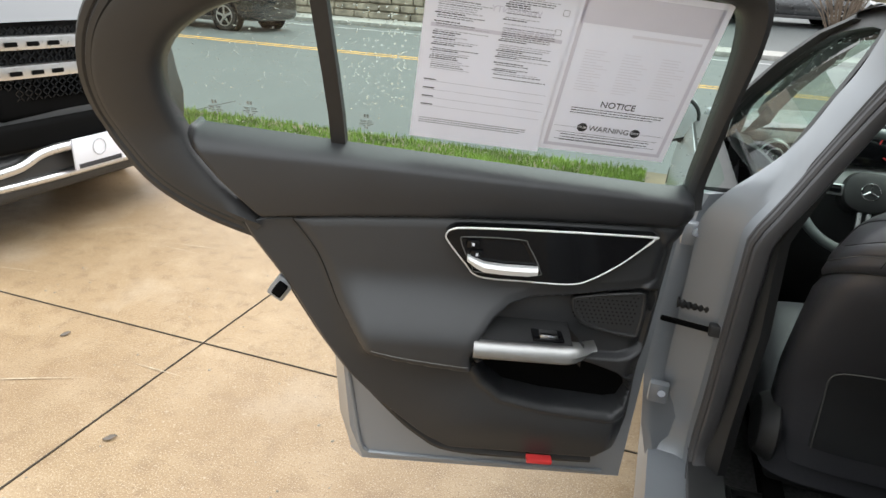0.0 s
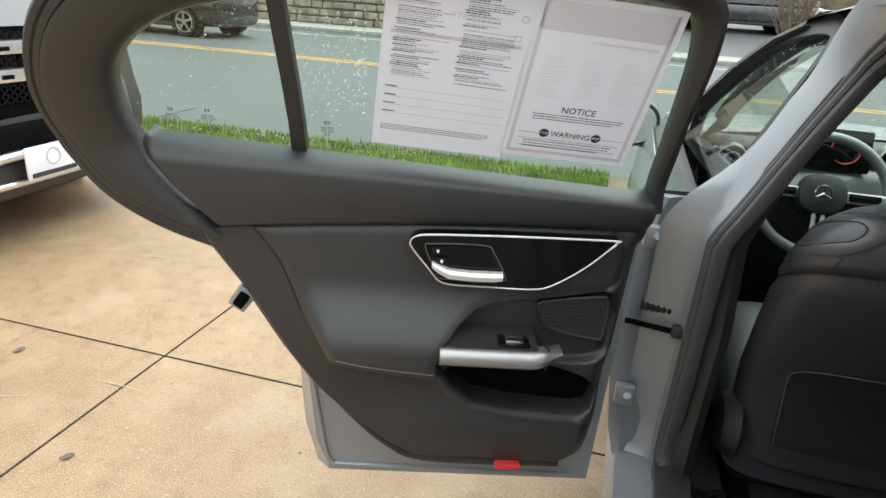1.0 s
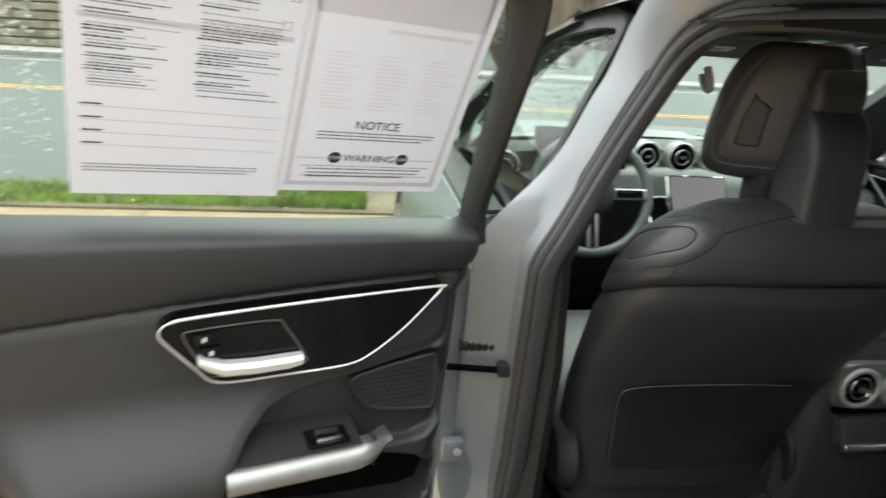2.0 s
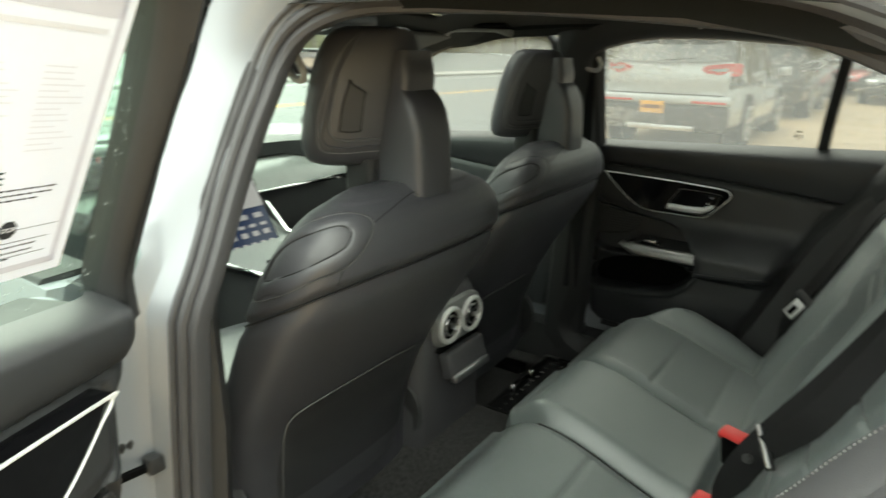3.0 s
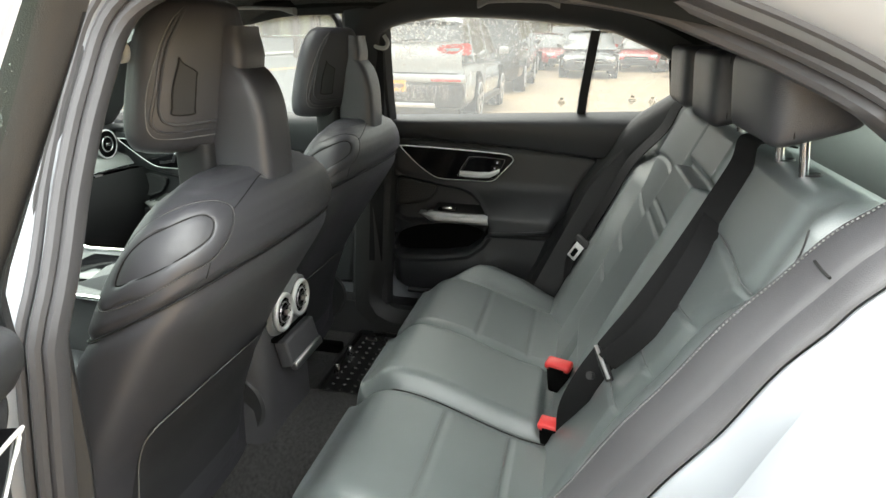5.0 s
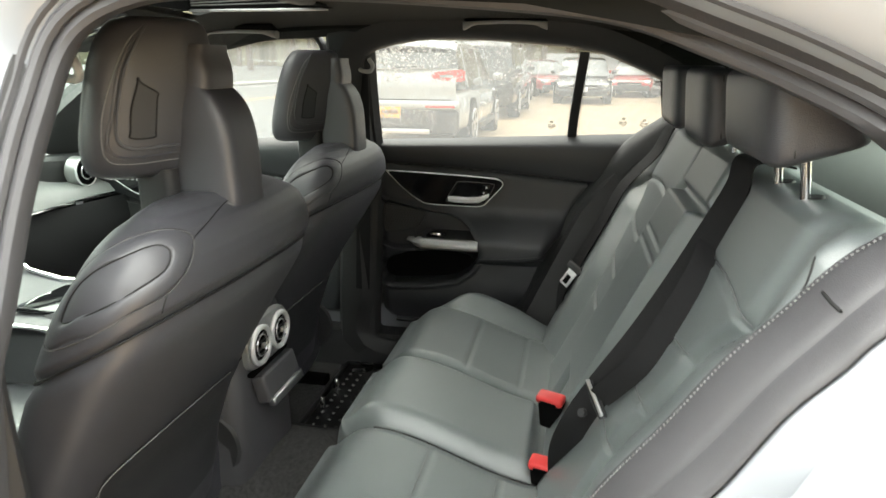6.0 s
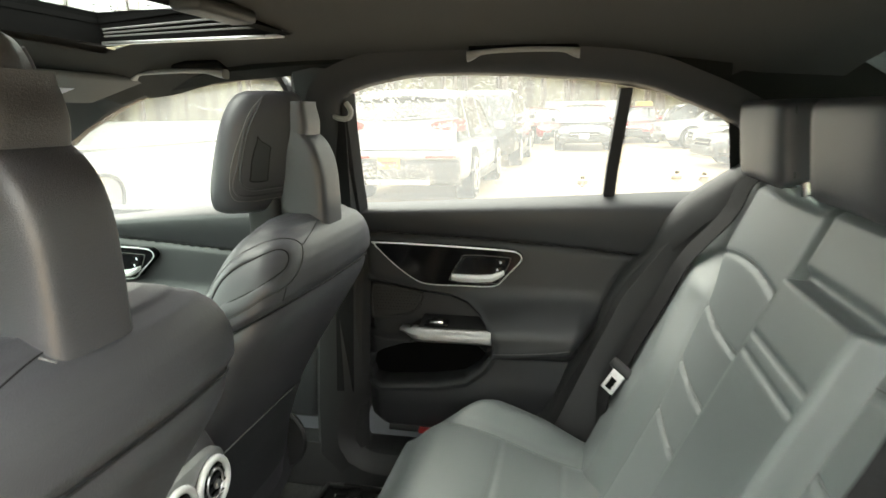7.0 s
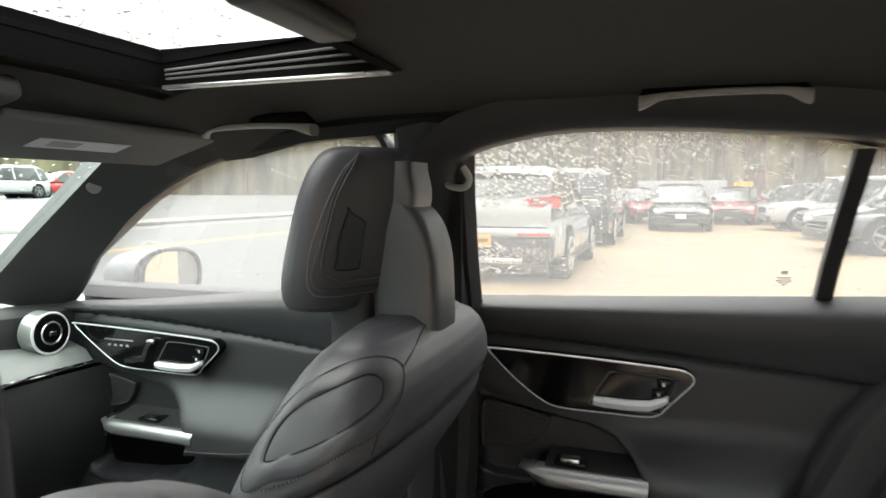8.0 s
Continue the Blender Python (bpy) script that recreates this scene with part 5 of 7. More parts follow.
for j in range(len(ysn) - 1):
    for i in range(len(xsn) - 1):
        if not (xsn[i] >= SR[0] and xsn[i + 1] <= SR[1] and ysn[j] >= SR[2] and ysn[j + 1] <= SR[3]):
            bm.faces.new((grid[j][i], grid[j][i + 1], grid[j + 1][i + 1], grid[j + 1][i]))
tagged(part("ceiling", bm, M_LINER, sharp=60), "black woven headliner with sunroof opening", "headliner", kind="structure")
sr = thing("sunroof", "sunroof with wet tinted glass and black frame", "sunroof")
zr = 1.352
part("opening_frame", loft([[(x, y, z) for x, y in ((SR[0] - e, SR[2] - e), (SR[1] + e, SR[2] - e), (SR[1] + e, SR[3] + e), (SR[0] - e, SR[3] + e))] for e, z in ((0.012, zr - 0.012), (0.0, zr - 0.016), (-0.002, zr - 0.006), (0.004, zr + 0.04))], True, False), M_DARK, sr, "black sunroof surround")
for sg in (-1, 1):
    part("edge_strip", box((sg * 0.300, 1.415, zr - 0.016), (0.012, 0.36, 0.006), 0.002), M_SATIN, sr, "bright edge strip")
    for k in range(3):
        part("guide_rail", tube([(sg * (0.299 - 0.001 * k), 1.24, zr - 0.003 + 0.011 * k + 0.004), (sg * (0.299 - 0.001 * k), 1.59, zr - 0.004 + 0.006 * k)], 0.002, 6), M_GREYP2, sr, "dark grey guide rail")
gl = part("sunroof_glass", loft([[(x, y, z + e) for x in (-0.4, -0.2, 0, 0.2, 0.4)] for e in (0.0,) for y, z in ((1.1, 1.412), (1.3, 1.402), (1.5, 1.389), (1.72, 1.372))], False, False), M_ROOFGLASS, sr, "rain-spotted roof glass")
gl.visible_shadow = False
bm = bmesh.new()
hole = [(-0.297, 1.325, 1.391), (0.297, 1.325, 1.391), (0.300, 1.60, 1.371), (-0.300, 1.60, 1.371)]
rim = [(-0.45, 1.0, 1.40), (0.45, 1.0, 1.40), (0.45, 1.80, 1.34), (-0.45, 1.80, 1.34)]
add_rings(bm, [rim, hole], True, False)
part("glass_frame", bm, M_DARK, sr, "black printed glass border")
part("roller_blind", box((0, 1.285, 1.387), (0.58, 0.075, 0.006), 0.002), M_PLASTIC, sr, "black blind edge")
part("blind_handle", box((0.03, 1.205, zr - 0.014), (0.15, 0.045, 0.02), 0.008, seg=3), M_PLASTIC, sr, "black blind pull")


def grab(x, y0, y1, z):
    g = thing("grab_handle", "grey plastic roof grab handle above the side window", "grab handle", group="roof grab handles")
    rows = []
    for k in range(25):
        t = k / 24
        y = y0 + (y1 - y0) * t
        end = 1 - smooth(0.0, 0.16, t) * (1 - smooth(0.84, 1.0, t))
        w, h_ = 0.008 + 0.007 * end, 0.0045 + 0.0055 * end
        cx, cz = x - 0.016 + 0.020 * end, z + 0.004 + 0.004 * math.sin(math.pi * t) - 0.004 * end
        rows.append([(cx + w * c_, y, cz + h_ * s_) for c_, s_ in [sup(2 * math.pi * q / 20, 3) for q in range(20)]])
    part("grip", loft(rows), M_GRIP, g, "grey moulded grip")
    part("recess", box((x + math.copysign(0.002, x), (y0 + y1) / 2, z + 0.017), (0.046, y1 - y0 - 0.004, 0.008), 0.004, Euler((0, math.copysign(0.35, x), 0)).to_matrix(), 3), M_DARK, g, "dark recess behind")
    return g


grab(0.475, 0.728, 0.94, 1.306)
grab(0.475, 1.453, 1.675, 1.287)
grab(-0.475, 1.453, 1.675, 1.287)

# ---- floor, tunnel, console ----
floor_ = tagged(part("floor", box((0, 1.6, 0.205), (1.5, 2.2, 0.02)), M_CARPET), "black carpeted car floor", "car floor", kind="structure")
tun = tagged(part("tunnel", loft([[(x, y, z) for x, z in ((-0.24, 0.215), (-0.16, 0.30), (-0.11, 0.325), (0.0, 0.33), (0.11, 0.325), (0.16, 0.30), (0.24, 0.215))] for y in (0.95, 1.2, 1.5, 2.3)], False, False), M_CARPET), "black carpeted centre tunnel", "car floor", kind="structure")
con = thing("centre_console", "black centre console with two round rear air vents", "console")
part("console_body", loft([[(x, y, z) for x, z in ((-0.125 * w, 0.32), (-0.118 * w, 0.45), (-0.105 * w, zt - 0.04), (-0.085 * w, zt - 0.008), (0, zt), (0.085 * w, zt - 0.008), (0.105 * w, zt - 0.04), (0.118 * w, 0.45), (0.125 * w, 0.32))] for y, zt, w in ((1.304, 0.668, 0.84), (1.312, 0.690, 0.98), (1.335, 0.712, 1.08), (1.38, 0.715, 1.10), (1.7, 0.70, 1.0), (1.95, 0.62, 1.05), (2.3, 0.60, 1.1))]), M_TRIM, con, "charcoal console body")
part("console_armrest", box((0, 1.5, 0.712), (0.20, 0.34, 0.04), 0.018, seg=4), M_LEATHER, con, "black padded armrest lid")
part("vent_face", loft([[(0.095 * k * c_, y, 0.622 + 0.053 * k * s_) for c_, s_ in [sup(2 * math.pi * a / 48, 4.5) for a in range(48)]] for y, k in ((1.308, 1.0), (1.297, 1.0), (1.293, 0.98), (1.2915, 0.94))]), M_SATINGREY, con, "satin silver vent panel")
for x in (-0.046, 0.046):
    v = part("air_vent", tube([(x + 0.040 * math.cos(a * math.pi / 20), 1.286, 0.622 + 0.040 * math.sin(a * math.pi / 20)) for a in range(40)], 0.0060, 10, True), M_RIM, con, "round chrome-ringed air vent")
    part("vent_bore", cyl((x, 1.292, 0.622), (x, 1.289, 0.622), 0.039, n=36), M_DARK, v, "dark vent throat")
    part("vent_ring", tube([(x + 0.022 * math.cos(a * math.pi / 12), 1.284, 0.622 + 0.024 * math.sin(a * math.pi / 12)) for a in range(24)], 0.0018, 6, True), M_SATIN, v, "thin inner ring")
    for k in range(4):
        part("vent_blade", box((x, 1.286, 0.622 - 0.022 + 0.0147 * k), (0.068 - 0.014 * abs(k - 1.5), 0.006, 0.003), 0.001), M_PLASTIC, v, "black vent blade")
    part("vent_tab", box((x, 1.280, 0.622), (0.014, 0.008, 0.012), 0.003), M_SATIN, v, "vent tab")
part("flap_gap", box((0, 1.297, 0.564), (0.170, 0.014, 0.008), 0.001), M_DARK, con, "dark gap over the flap")
part("rear_tray", box((0, 1.279, 0.528), (0.156, 0.034, 0.066), 0.008, Euler((-0.25, 0, 0)).to_matrix(), 3), M_TRIM, con, "dark satin rear flap")
part("tray_lip", box((0, 1.256, 0.501), (0.150, 0.018, 0.020), 0.005, Euler((-0.25, 0, 0)).to_matrix(), 3), M_SATIN, con, "silver lip under the flap")


# ---- dashboard, wheel and screen ----
dash = thing("dashboard", "black and silver dashboard with round air vents", "dashboard")
def dash_e(x):
    return smooth(0.3, 0.6, abs(x))


def bow(x):
    return 0.05 * (1 - (x / 0.75) ** 2)


dxs = [-0.74 + 1.48 * k / 32 for k in range(33)]
part("dash_top", loft([[(x, y + bow(x), z) for y, z in ((2.50, 0.90), (2.34, 0.945 - 0.032 * dash_e(x)), (2.22 + 0.05 * dash_e(x), 0.945 - 0.030 * dash_e(x)), (2.19 + 0.06 * dash_e(x), 0.932 - 0.028 * dash_e(x)), (2.19 + 0.06 * dash_e(x), 0.89 - 0.065 * dash_e(x)), (2.24 + 0.04 * dash_e(x), 0.87 - 0.06 * dash_e(x)), (2.3, 0.80))] for x in dxs], False, False), M_PLASTIC, dash, "black padded dash top")
part("dash_trim", loft([[(x, y + bow(x), z) for y, z in ((2.235 + 0.03 * dash_e(x), 0.895 - 0.06 * dash_e(x)), (2.20 + 0.035 * dash_e(x), 0.885 - 0.055 * dash_e(x)), (2.16 + 0.03 * dash_e(x), 0.84 - 0.025 * dash_e(x)), (2.14 + 0.03 * dash_e(x), 0.79), (2.16 + 0.03 * dash_e(x), 0.775), (2.26, 0.77))] for x in [0.915 * v for v in dxs]], False, False), M_SATINGREY, dash, "silver-grey sweeping trim panel")
part("dash_edge", tube([(x, 2.137 + 0.03 * dash_e(x) + bow(x), 0.786) for x in [0.915 * v for v in dxs]], 0.004, 8), M_CHROME, dash, "bright edge under the trim")
part("glove_box", loft([[(x, y + 0.05 * (1 - (x / 0.75) ** 2), z) for y, z in ((2.16, 0.775), (2.15, 0.70), (2.20, 0.55), (2.3, 0.40), (2.42, 0.25))] for x in [-0.72 + 1.44 * k / 16 for k in range(17)]], False, False), M_PLASTIC, dash, "black lower dash and glove box")
for x, y, z in ((-0.17, 2.20, 0.925), (-0.055, 2.20, 0.925), (0.06, 2.20, 0.925), (0.605, 2.265, 0.866), (-0.605, 2.265, 0.866)):
    r = 0.046 if abs(x) < 0.3 else 0.05
    v = part("air_vent", cyl((x, y, z), (x, y - 0.045, z), r, r * 0.96, 36, 0.004), M_SATINGREY, dash, "round chrome air vent")
    part("vent_edge", tube([(x + r * 0.93 * math.cos(a * 0.1745), y - 0.045, z + r * 0.93 * math.sin(a * 0.1745)) for a in range(36)], 0.0032, 8, True), M_RIM, v, "bright chrome edge")
    part("vent_bore", cyl((x, y - 0.0455, z), (x, y - 0.047, z), r * 0.88, n=32), M_DARK, v, "dark vent throat")
    part("vent_ring", tube([(x + r * 0.5 * math.cos(a * 0.314), y - 0.048, z + r * 0.5 * math.sin(a * 0.314)) for a in range(20)], 0.0022, 6, True), M_SATIN, v, "inner silver ring")
    part("vent_tab", box((x, y - 0.05, z), (0.02, 0.008, 0.012), 0.003), M_CHROME, v, "chrome tab")
scr_m = pose(0.01, 2.10, 0.755, -32, 0, 0)
scr = thing("touch_screen", "large portrait touch screen showing a pale map", "screen", at=scr_m)
part("screen_body", box((0, 0.006, 0), (0.205, 0.012, 0.262), 0.006), M_CHROME, scr, "thin bright-edged screen body")
part("screen_bezel", box((0, -0.0015, 0), (0.196, 0.006, 0.254), 0.003), M_PIANO, scr, "gloss black bezel")
part("screen_picture", box((0, -0.005, 0.066), (0.186, 0.001, 0.114)), M_SCREEN, scr, "lit map picture")
part("screen_tiles", box((0, -0.005, -0.057), (0.186, 0.001, 0.130)), M_SCRBLUE, scr, "dark blue menu area")
for row_z, row_h, row_n in ((-0.018, 0.016, 3), (-0.048, 0.010, 4), (-0.074, 0.016, 4), (-0.104, 0.007, 5)):
    for k in range(row_n):
        part("screen_tile", box((-0.083 + 0.166 * (k + 0.5) / row_n, -0.0058, row_z), (0.09 / row_n, 0.001, row_h)), M_SCREEN, scr, "pale menu tile")
con2 = thing("front_console", "dark grey front console slope with chrome sides", "console")
part("console_slope", loft([[(x, y, z) for x in (-0.15, -0.12, 0, 0.12, 0.15)] for y, z in ((1.62, 0.655), (1.8, 0.66), (1.95, 0.655), (2.05, 0.67), (2.14, 0.72))], False, False), M_TRIM, con2, "dark grey slope under the screen")
for sg in (-1, 1):
    part("chrome_side", tube([(sg * 0.15, y, z) for y, z in ((1.6, 0.655), (1.8, 0.662), (1.95, 0.66), (2.05, 0.68), (2.14, 0.76))], 0.006, 8), M_CHROME, con2, "bright console edge")
part("tray_lid", box((0, 1.78, 0.668), (0.17, 0.2, 0.014), 0.006), M_PIANO, con2, "gloss black tray lid")
for sg in (-1, 1):
    bk = thing("front_buckle", "red-topped front seat belt buckle beside the console", "belt buckle", group="belt buckles", at=pose(sg * 0.165, 1.43, 0.62, -20, 0, 0))
    part("buckle_body", box((0, 0, 0), (0.024, 0.05, 0.09), 0.006), M_PLASTIC, bk, "black buckle body")
    part("buckle_button", box((0, 0, 0.044), (0.02, 0.042, 0.012), 0.003), M_RED, bk, "red release button")

sw_m = pose(-0.36, 2.09, 0.815, -22, 0, 0)
wheel = thing("steering_wheel", "black leather steering wheel with silver spokes", "steering wheel", at=sw_m)
part("rim", tube([(0.182 * math.cos(a * math.pi / 24), 0, 0.178 * math.sin(a * math.pi / 24)) for a in range(48)], 0.0155, 12, True), M_LEATHER, wheel, "black leather rim")
part("hub", loft([[(0.07 * k * c_, y, 0.062 * k * s_) for c_, s_ in [sup(2 * math.pi * q / 36, 2.6) for q in range(36)]] for y, k in ((0.03, 0.9), (-0.005, 1.0), (-0.028, 0.92), (-0.036, 0.7))]), M_PLASTIC, wheel, "black airbag hub")
part("emblem", tube([(0.024 * math.cos(a * math.pi / 16), -0.037, 0.024 * math.sin(a * math.pi / 16)) for a in range(32)], 0.002, 6, True), M_CHROME, wheel, "round chrome emblem ring")
for k in range(3):
    a = math.pi / 2 + k * 2 * math.pi / 3
    part("emblem_bar", tube([(0, -0.037, 0), (0.023 * math.cos(a), -0.037, 0.023 * math.sin(a))], [0.0035, 0.001], 6), M_CHROME, wheel, "chrome emblem bar")
for sg in (-1, 1):
    part("spoke", box((sg * 0.118, -0.012, 0.0), (0.11, 0.012, 0.034), 0.005), M_SATIN, wheel, "silver spoke")
    part("spoke_keys", box((sg * 0.115, -0.019, 0.0), (0.085, 0.006, 0.024), 0.002), M_PIANO, wheel, "gloss black spoke keys")
    part("lower_spoke", box((sg * 0.012, -0.010, -0.11), (0.012, 0.012, 0.11), 0.004), M_SATIN, wheel, "silver lower spoke")
dd = thing("driver_display", "dark upright driver display behind the wheel", "display", at=pose(-0.36, 2.235, 0.93, -18, 0, 0))
part("display_body", box((0, 0, 0), (0.30, 0.014, 0.13), 0.006), M_PIANO, dd, "gloss black display")
part("display_ring", tube([(0.075 + 0.042 * math.cos(a * 0.25), -0.009, 0.042 * math.sin(a * 0.25)) for a in range(-9, 13)], 0.002, 6), M_RED, dd, "red dial arc")
part("column", cyl((-0.36, 2.1, 0.80), (-0.36, 2.3, 0.74), 0.05, n=24), M_PLASTIC, dash, "black steering column")

# ---- roof front: visors, mirror, lamps ----
part("header_trim", loft([[(x, y, z - 0.05 * (abs(x) / 0.6) ** 3) for y, z in ((1.60, 1.337), (1.72, 1.308), (1.80, 1.283), (1.81, 1.292))] for x in [-0.6 + 1.2 * k / 12 for k in range(13)]], False, False), M_LINER, car, "black header trim")
for sg in (-1, 1):
    vis = thing("sun_visor", "grey sun visor folded up against the roof", "sun visor", group="sun visors", at=pose(sg * 0.31, 1.74, 1.262, -17, 0, 0))
    part("visor_panel", box((0, 0, 0), (0.40, 0.15, 0.014), 0.006, seg=3), M_GREYP2, vis, "grey visor panel")
    part("visor_label", box((-sg * 0.03, -0.0, -0.0075), (0.16, 0.036, 0.001)), M_PAPER, vis, "pale warning label")
    part("label_bars", box((-sg * 0.06, 0.0, -0.0082), (0.05, 0.02, 0.0006)), M_GINK, vis, "grey label print")
    part("visor_pin", cyl((-sg * 0.05, -0.10, 0.030), (-sg * 0.05, -0.10, 0.040), 0.010, n=14), M_GREYP, vis, "round grey clip")
mir = thing("inside_mirror", "black rear-view mirror under the windscreen top", "mirror", at=pose(0.0, 1.80, 1.205, 8, 0, 10))
part("mirror_body", box((0, 0, 0), (0.24, 0.03, 0.065), 0.012, seg=3), M_PLASTIC, mir, "black mirror housing")
part("mirror_glass", box((0, -0.0155, 0), (0.226, 0.002, 0.052), 0.0008), M_CHROME, mir, "mirror glass")
part("mirror_stem", cyl((0, 0.01, 0.0), (0, 0.05, 0.08), 0.012, n=14), M_PLASTIC, mir, "black stem")
ovh = thing("overhead_console", "black overhead lamp console near the windscreen", "lamp", at=pose(0, 1.68, 1.295, -12, 0, 0))
part("console_shell", box((0, 0, 0), (0.20, 0.13, 0.03), 0.012, seg=3), M_PLASTIC, ovh, "black lamp shell")
for sg in (-1, 1):
    part("reading_lens", box((sg * 0.05, -0.01, -0.0155), (0.04, 0.04, 0.003), 0.001), M_LAMP, ovh, "clear reading lens")


# ---- belts ----
def ribbon(pts, width, side, thick=0.0014, n=8):
    """A strap through the points; side gives its width's direction at each end."""
    P = curve_pts(pts, n)
    k = len(P)
    rings = []
    a, b = Vector(side[0]).normalized(), Vector(side[1]).normalized()
    for i, p in enumerate(P):
        t = i / (k - 1)
        w = a.lerp(b, t).normalized() * (width / 2)
        d = (P[min(i + 1, k - 1)] - P[max(i - 1, 0)]).normalized()
        nn = d.cross(w).normalized() * thick
        rings.append([p - w - nn, p + w - nn, p + w + nn, p - w + nn])
    return loft(rings)


rb = thing("seat_belt", "black rear seat belt hanging over the bench side", "seat belt", group="rear seat belts")
part("webbing", ribbon([(0.545, 0.33, 1.06), (0.55, 0.395, 1.066), Vector(back_pt(0.555, 0.985, 0.014)), Vector(back_pt(0.565, 0.88, 0.014)), Vector(back_pt(0.575, 0.78, 0.015)), Vector(back_pt(0.582, 0.66, 0.018)), Vector(back_pt(0.585, 0.57, 0.02)), (0.588, 0.66, 0.50), (0.59, 0.66, 0.44)], 0.047, ((0.9, 0.3, 0.1), (0.85, 0.4, 0.2))), M_WEB, rb, "black woven webbing")
turn = Vector((-0.80, 0.50, 0.35)).to_track_quat("Y", "Z").to_matrix() @ Euler((0, -0.45, 0)).to_matrix()
at_ = Vector((0.556, 0.640, 0.626))
tg = part("belt_tongue", box(at_, (0.032, 0.005, 0.050), 0.002, turn), M_RIM, rb, "bright steel tongue")
part("tongue_slot", box(at_ + turn @ Vector((0, 0.0012, -0.005)), (0.015, 0.005, 0.026), 0.001, turn), M_DARK, tg, "slot in the tongue")
part("tongue_grip", box(at_ + turn @ Vector((0, -0.003, 0.034)), (0.062, 0.014, 0.024), 0.007, turn, 3), M_PLASTIC, rb, "black tongue grip")
cb = thing("seat_belt", "black middle seat belt crossing the bench backrest", "seat belt", group="rear seat belts")
part("webbing", ribbon([(-0.245, 0.345, 1.078), (-0.252, 0.40, 1.084), Vector(back_pt(-0.258, 1.035, 0.012)), Vector(back_pt(-0.268, 0.98, 0.012)), Vector(back_pt(-0.285, 0.89, 0.016)), Vector(back_pt(-0.285, 0.80, 0.02)), (-0.268, 0.578, 0.715), (-0.25, 0.612, 0.64), (-0.215, 0.632, 0.56), (-0.18, 0.634, 0.49), (-0.16, 0.63, 0.45)], 0.047, ((0.95, 0.25, 0.1), (-0.05, 0.9, 0.35))), M_WEB, cb, "black woven webbing")
part("webbing_loop", ribbon([Vector(back_pt(-0.285, 0.955, 0.010)), Vector(back_pt(-0.322, 0.92, 0.012)), Vector(back_pt(-0.338, 0.85, 0.014)), Vector(back_pt(-0.335, 0.78, 0.016)), (-0.290, 0.580, 0.708)], 0.036, ((0.6, 0.6, 0.4), (0.3, 0.75, 0.5))), M_WEB, cb, "second strand of webbing")
bar_a, bar_b = Vector((-0.268, 0.597, 0.722)), Vector((-0.290, 0.572, 0.672))
part("tongue_grip", tube([bar_a, bar_a.lerp(bar_b, 0.5), bar_b], [0.006, 0.0085, 0.007], 10), M_PLASTIC, cb, "black belt tongue grip")
part("tongue_edge", tube([bar_a + Vector((-0.006, 0.003, 0.007)), bar_b + Vector((-0.006, 0.003, 0.007))], 0.0032, 8), M_SATIN, cb, "bright steel edge of the tongue")
part("tongue_rivet", cyl((-0.278, 0.602, 0.672), (-0.284, 0.607, 0.675), 0.007, n=16), M_PLASTIC, cb, "round dark rivet")
for x, y, z, rz in ((0.030, 0.659, 0.523, 70), (-0.150, 0.661, 0.482, 76)):
    bk = thing("rear_buckle", "red seat belt buckle standing in the rear bench", "belt buckle", group="belt buckles", at=pose(x, y, z, -14, 0, rz))
    part("buckle_body", box((0, 0, -0.038), (0.056, 0.030, 0.078), 0.007, seg=3), M_DARK, bk, "black buckle body")
    part("buckle_button", box((0, 0.004, 0.004), (0.060, 0.034, 0.018), 0.007, seg=3), M_RED, bk, "red release button")
    part("buckle_slot", box((0, 0.0205, 0.003), (0.036, 0.004, 0.006), 0.001), M_DARK, bk, "dark slot")
for s in (-1, 1):
    bg = thing("belt_guide", "grey belt guide on the centre pillar", "belt guide", group="belt guides")
    hx, hy = (0.560, 1.245) if s > 0 else (0.495, 1.290)
    part("guide_hook", tube(curve_pts([(s * (hx + 0.012), hy - 0.020, 1.226), (s * (hx + 0.010), hy - 0.032, 1.206), (s * (hx + 0.004), hy - 0.024, 1.192), (s * hx, hy, 1.195), (s * (hx - 0.002), hy + 0.018, 1.212)], 5), 0.006, 8), M_GREYP, bg, "grey moulded hook")
    if s > 0:
        part("pillar_webbing", ribbon([(0.566, 1.25, 1.20), (0.61, 1.262, 1.05), (0.66, 1.28, 0.85), (0.68, 1.3, 0.5)], 0.046, ((0, 1, 0.1), (0, 1, 0))), M_WEB, bg, "black woven webbing")

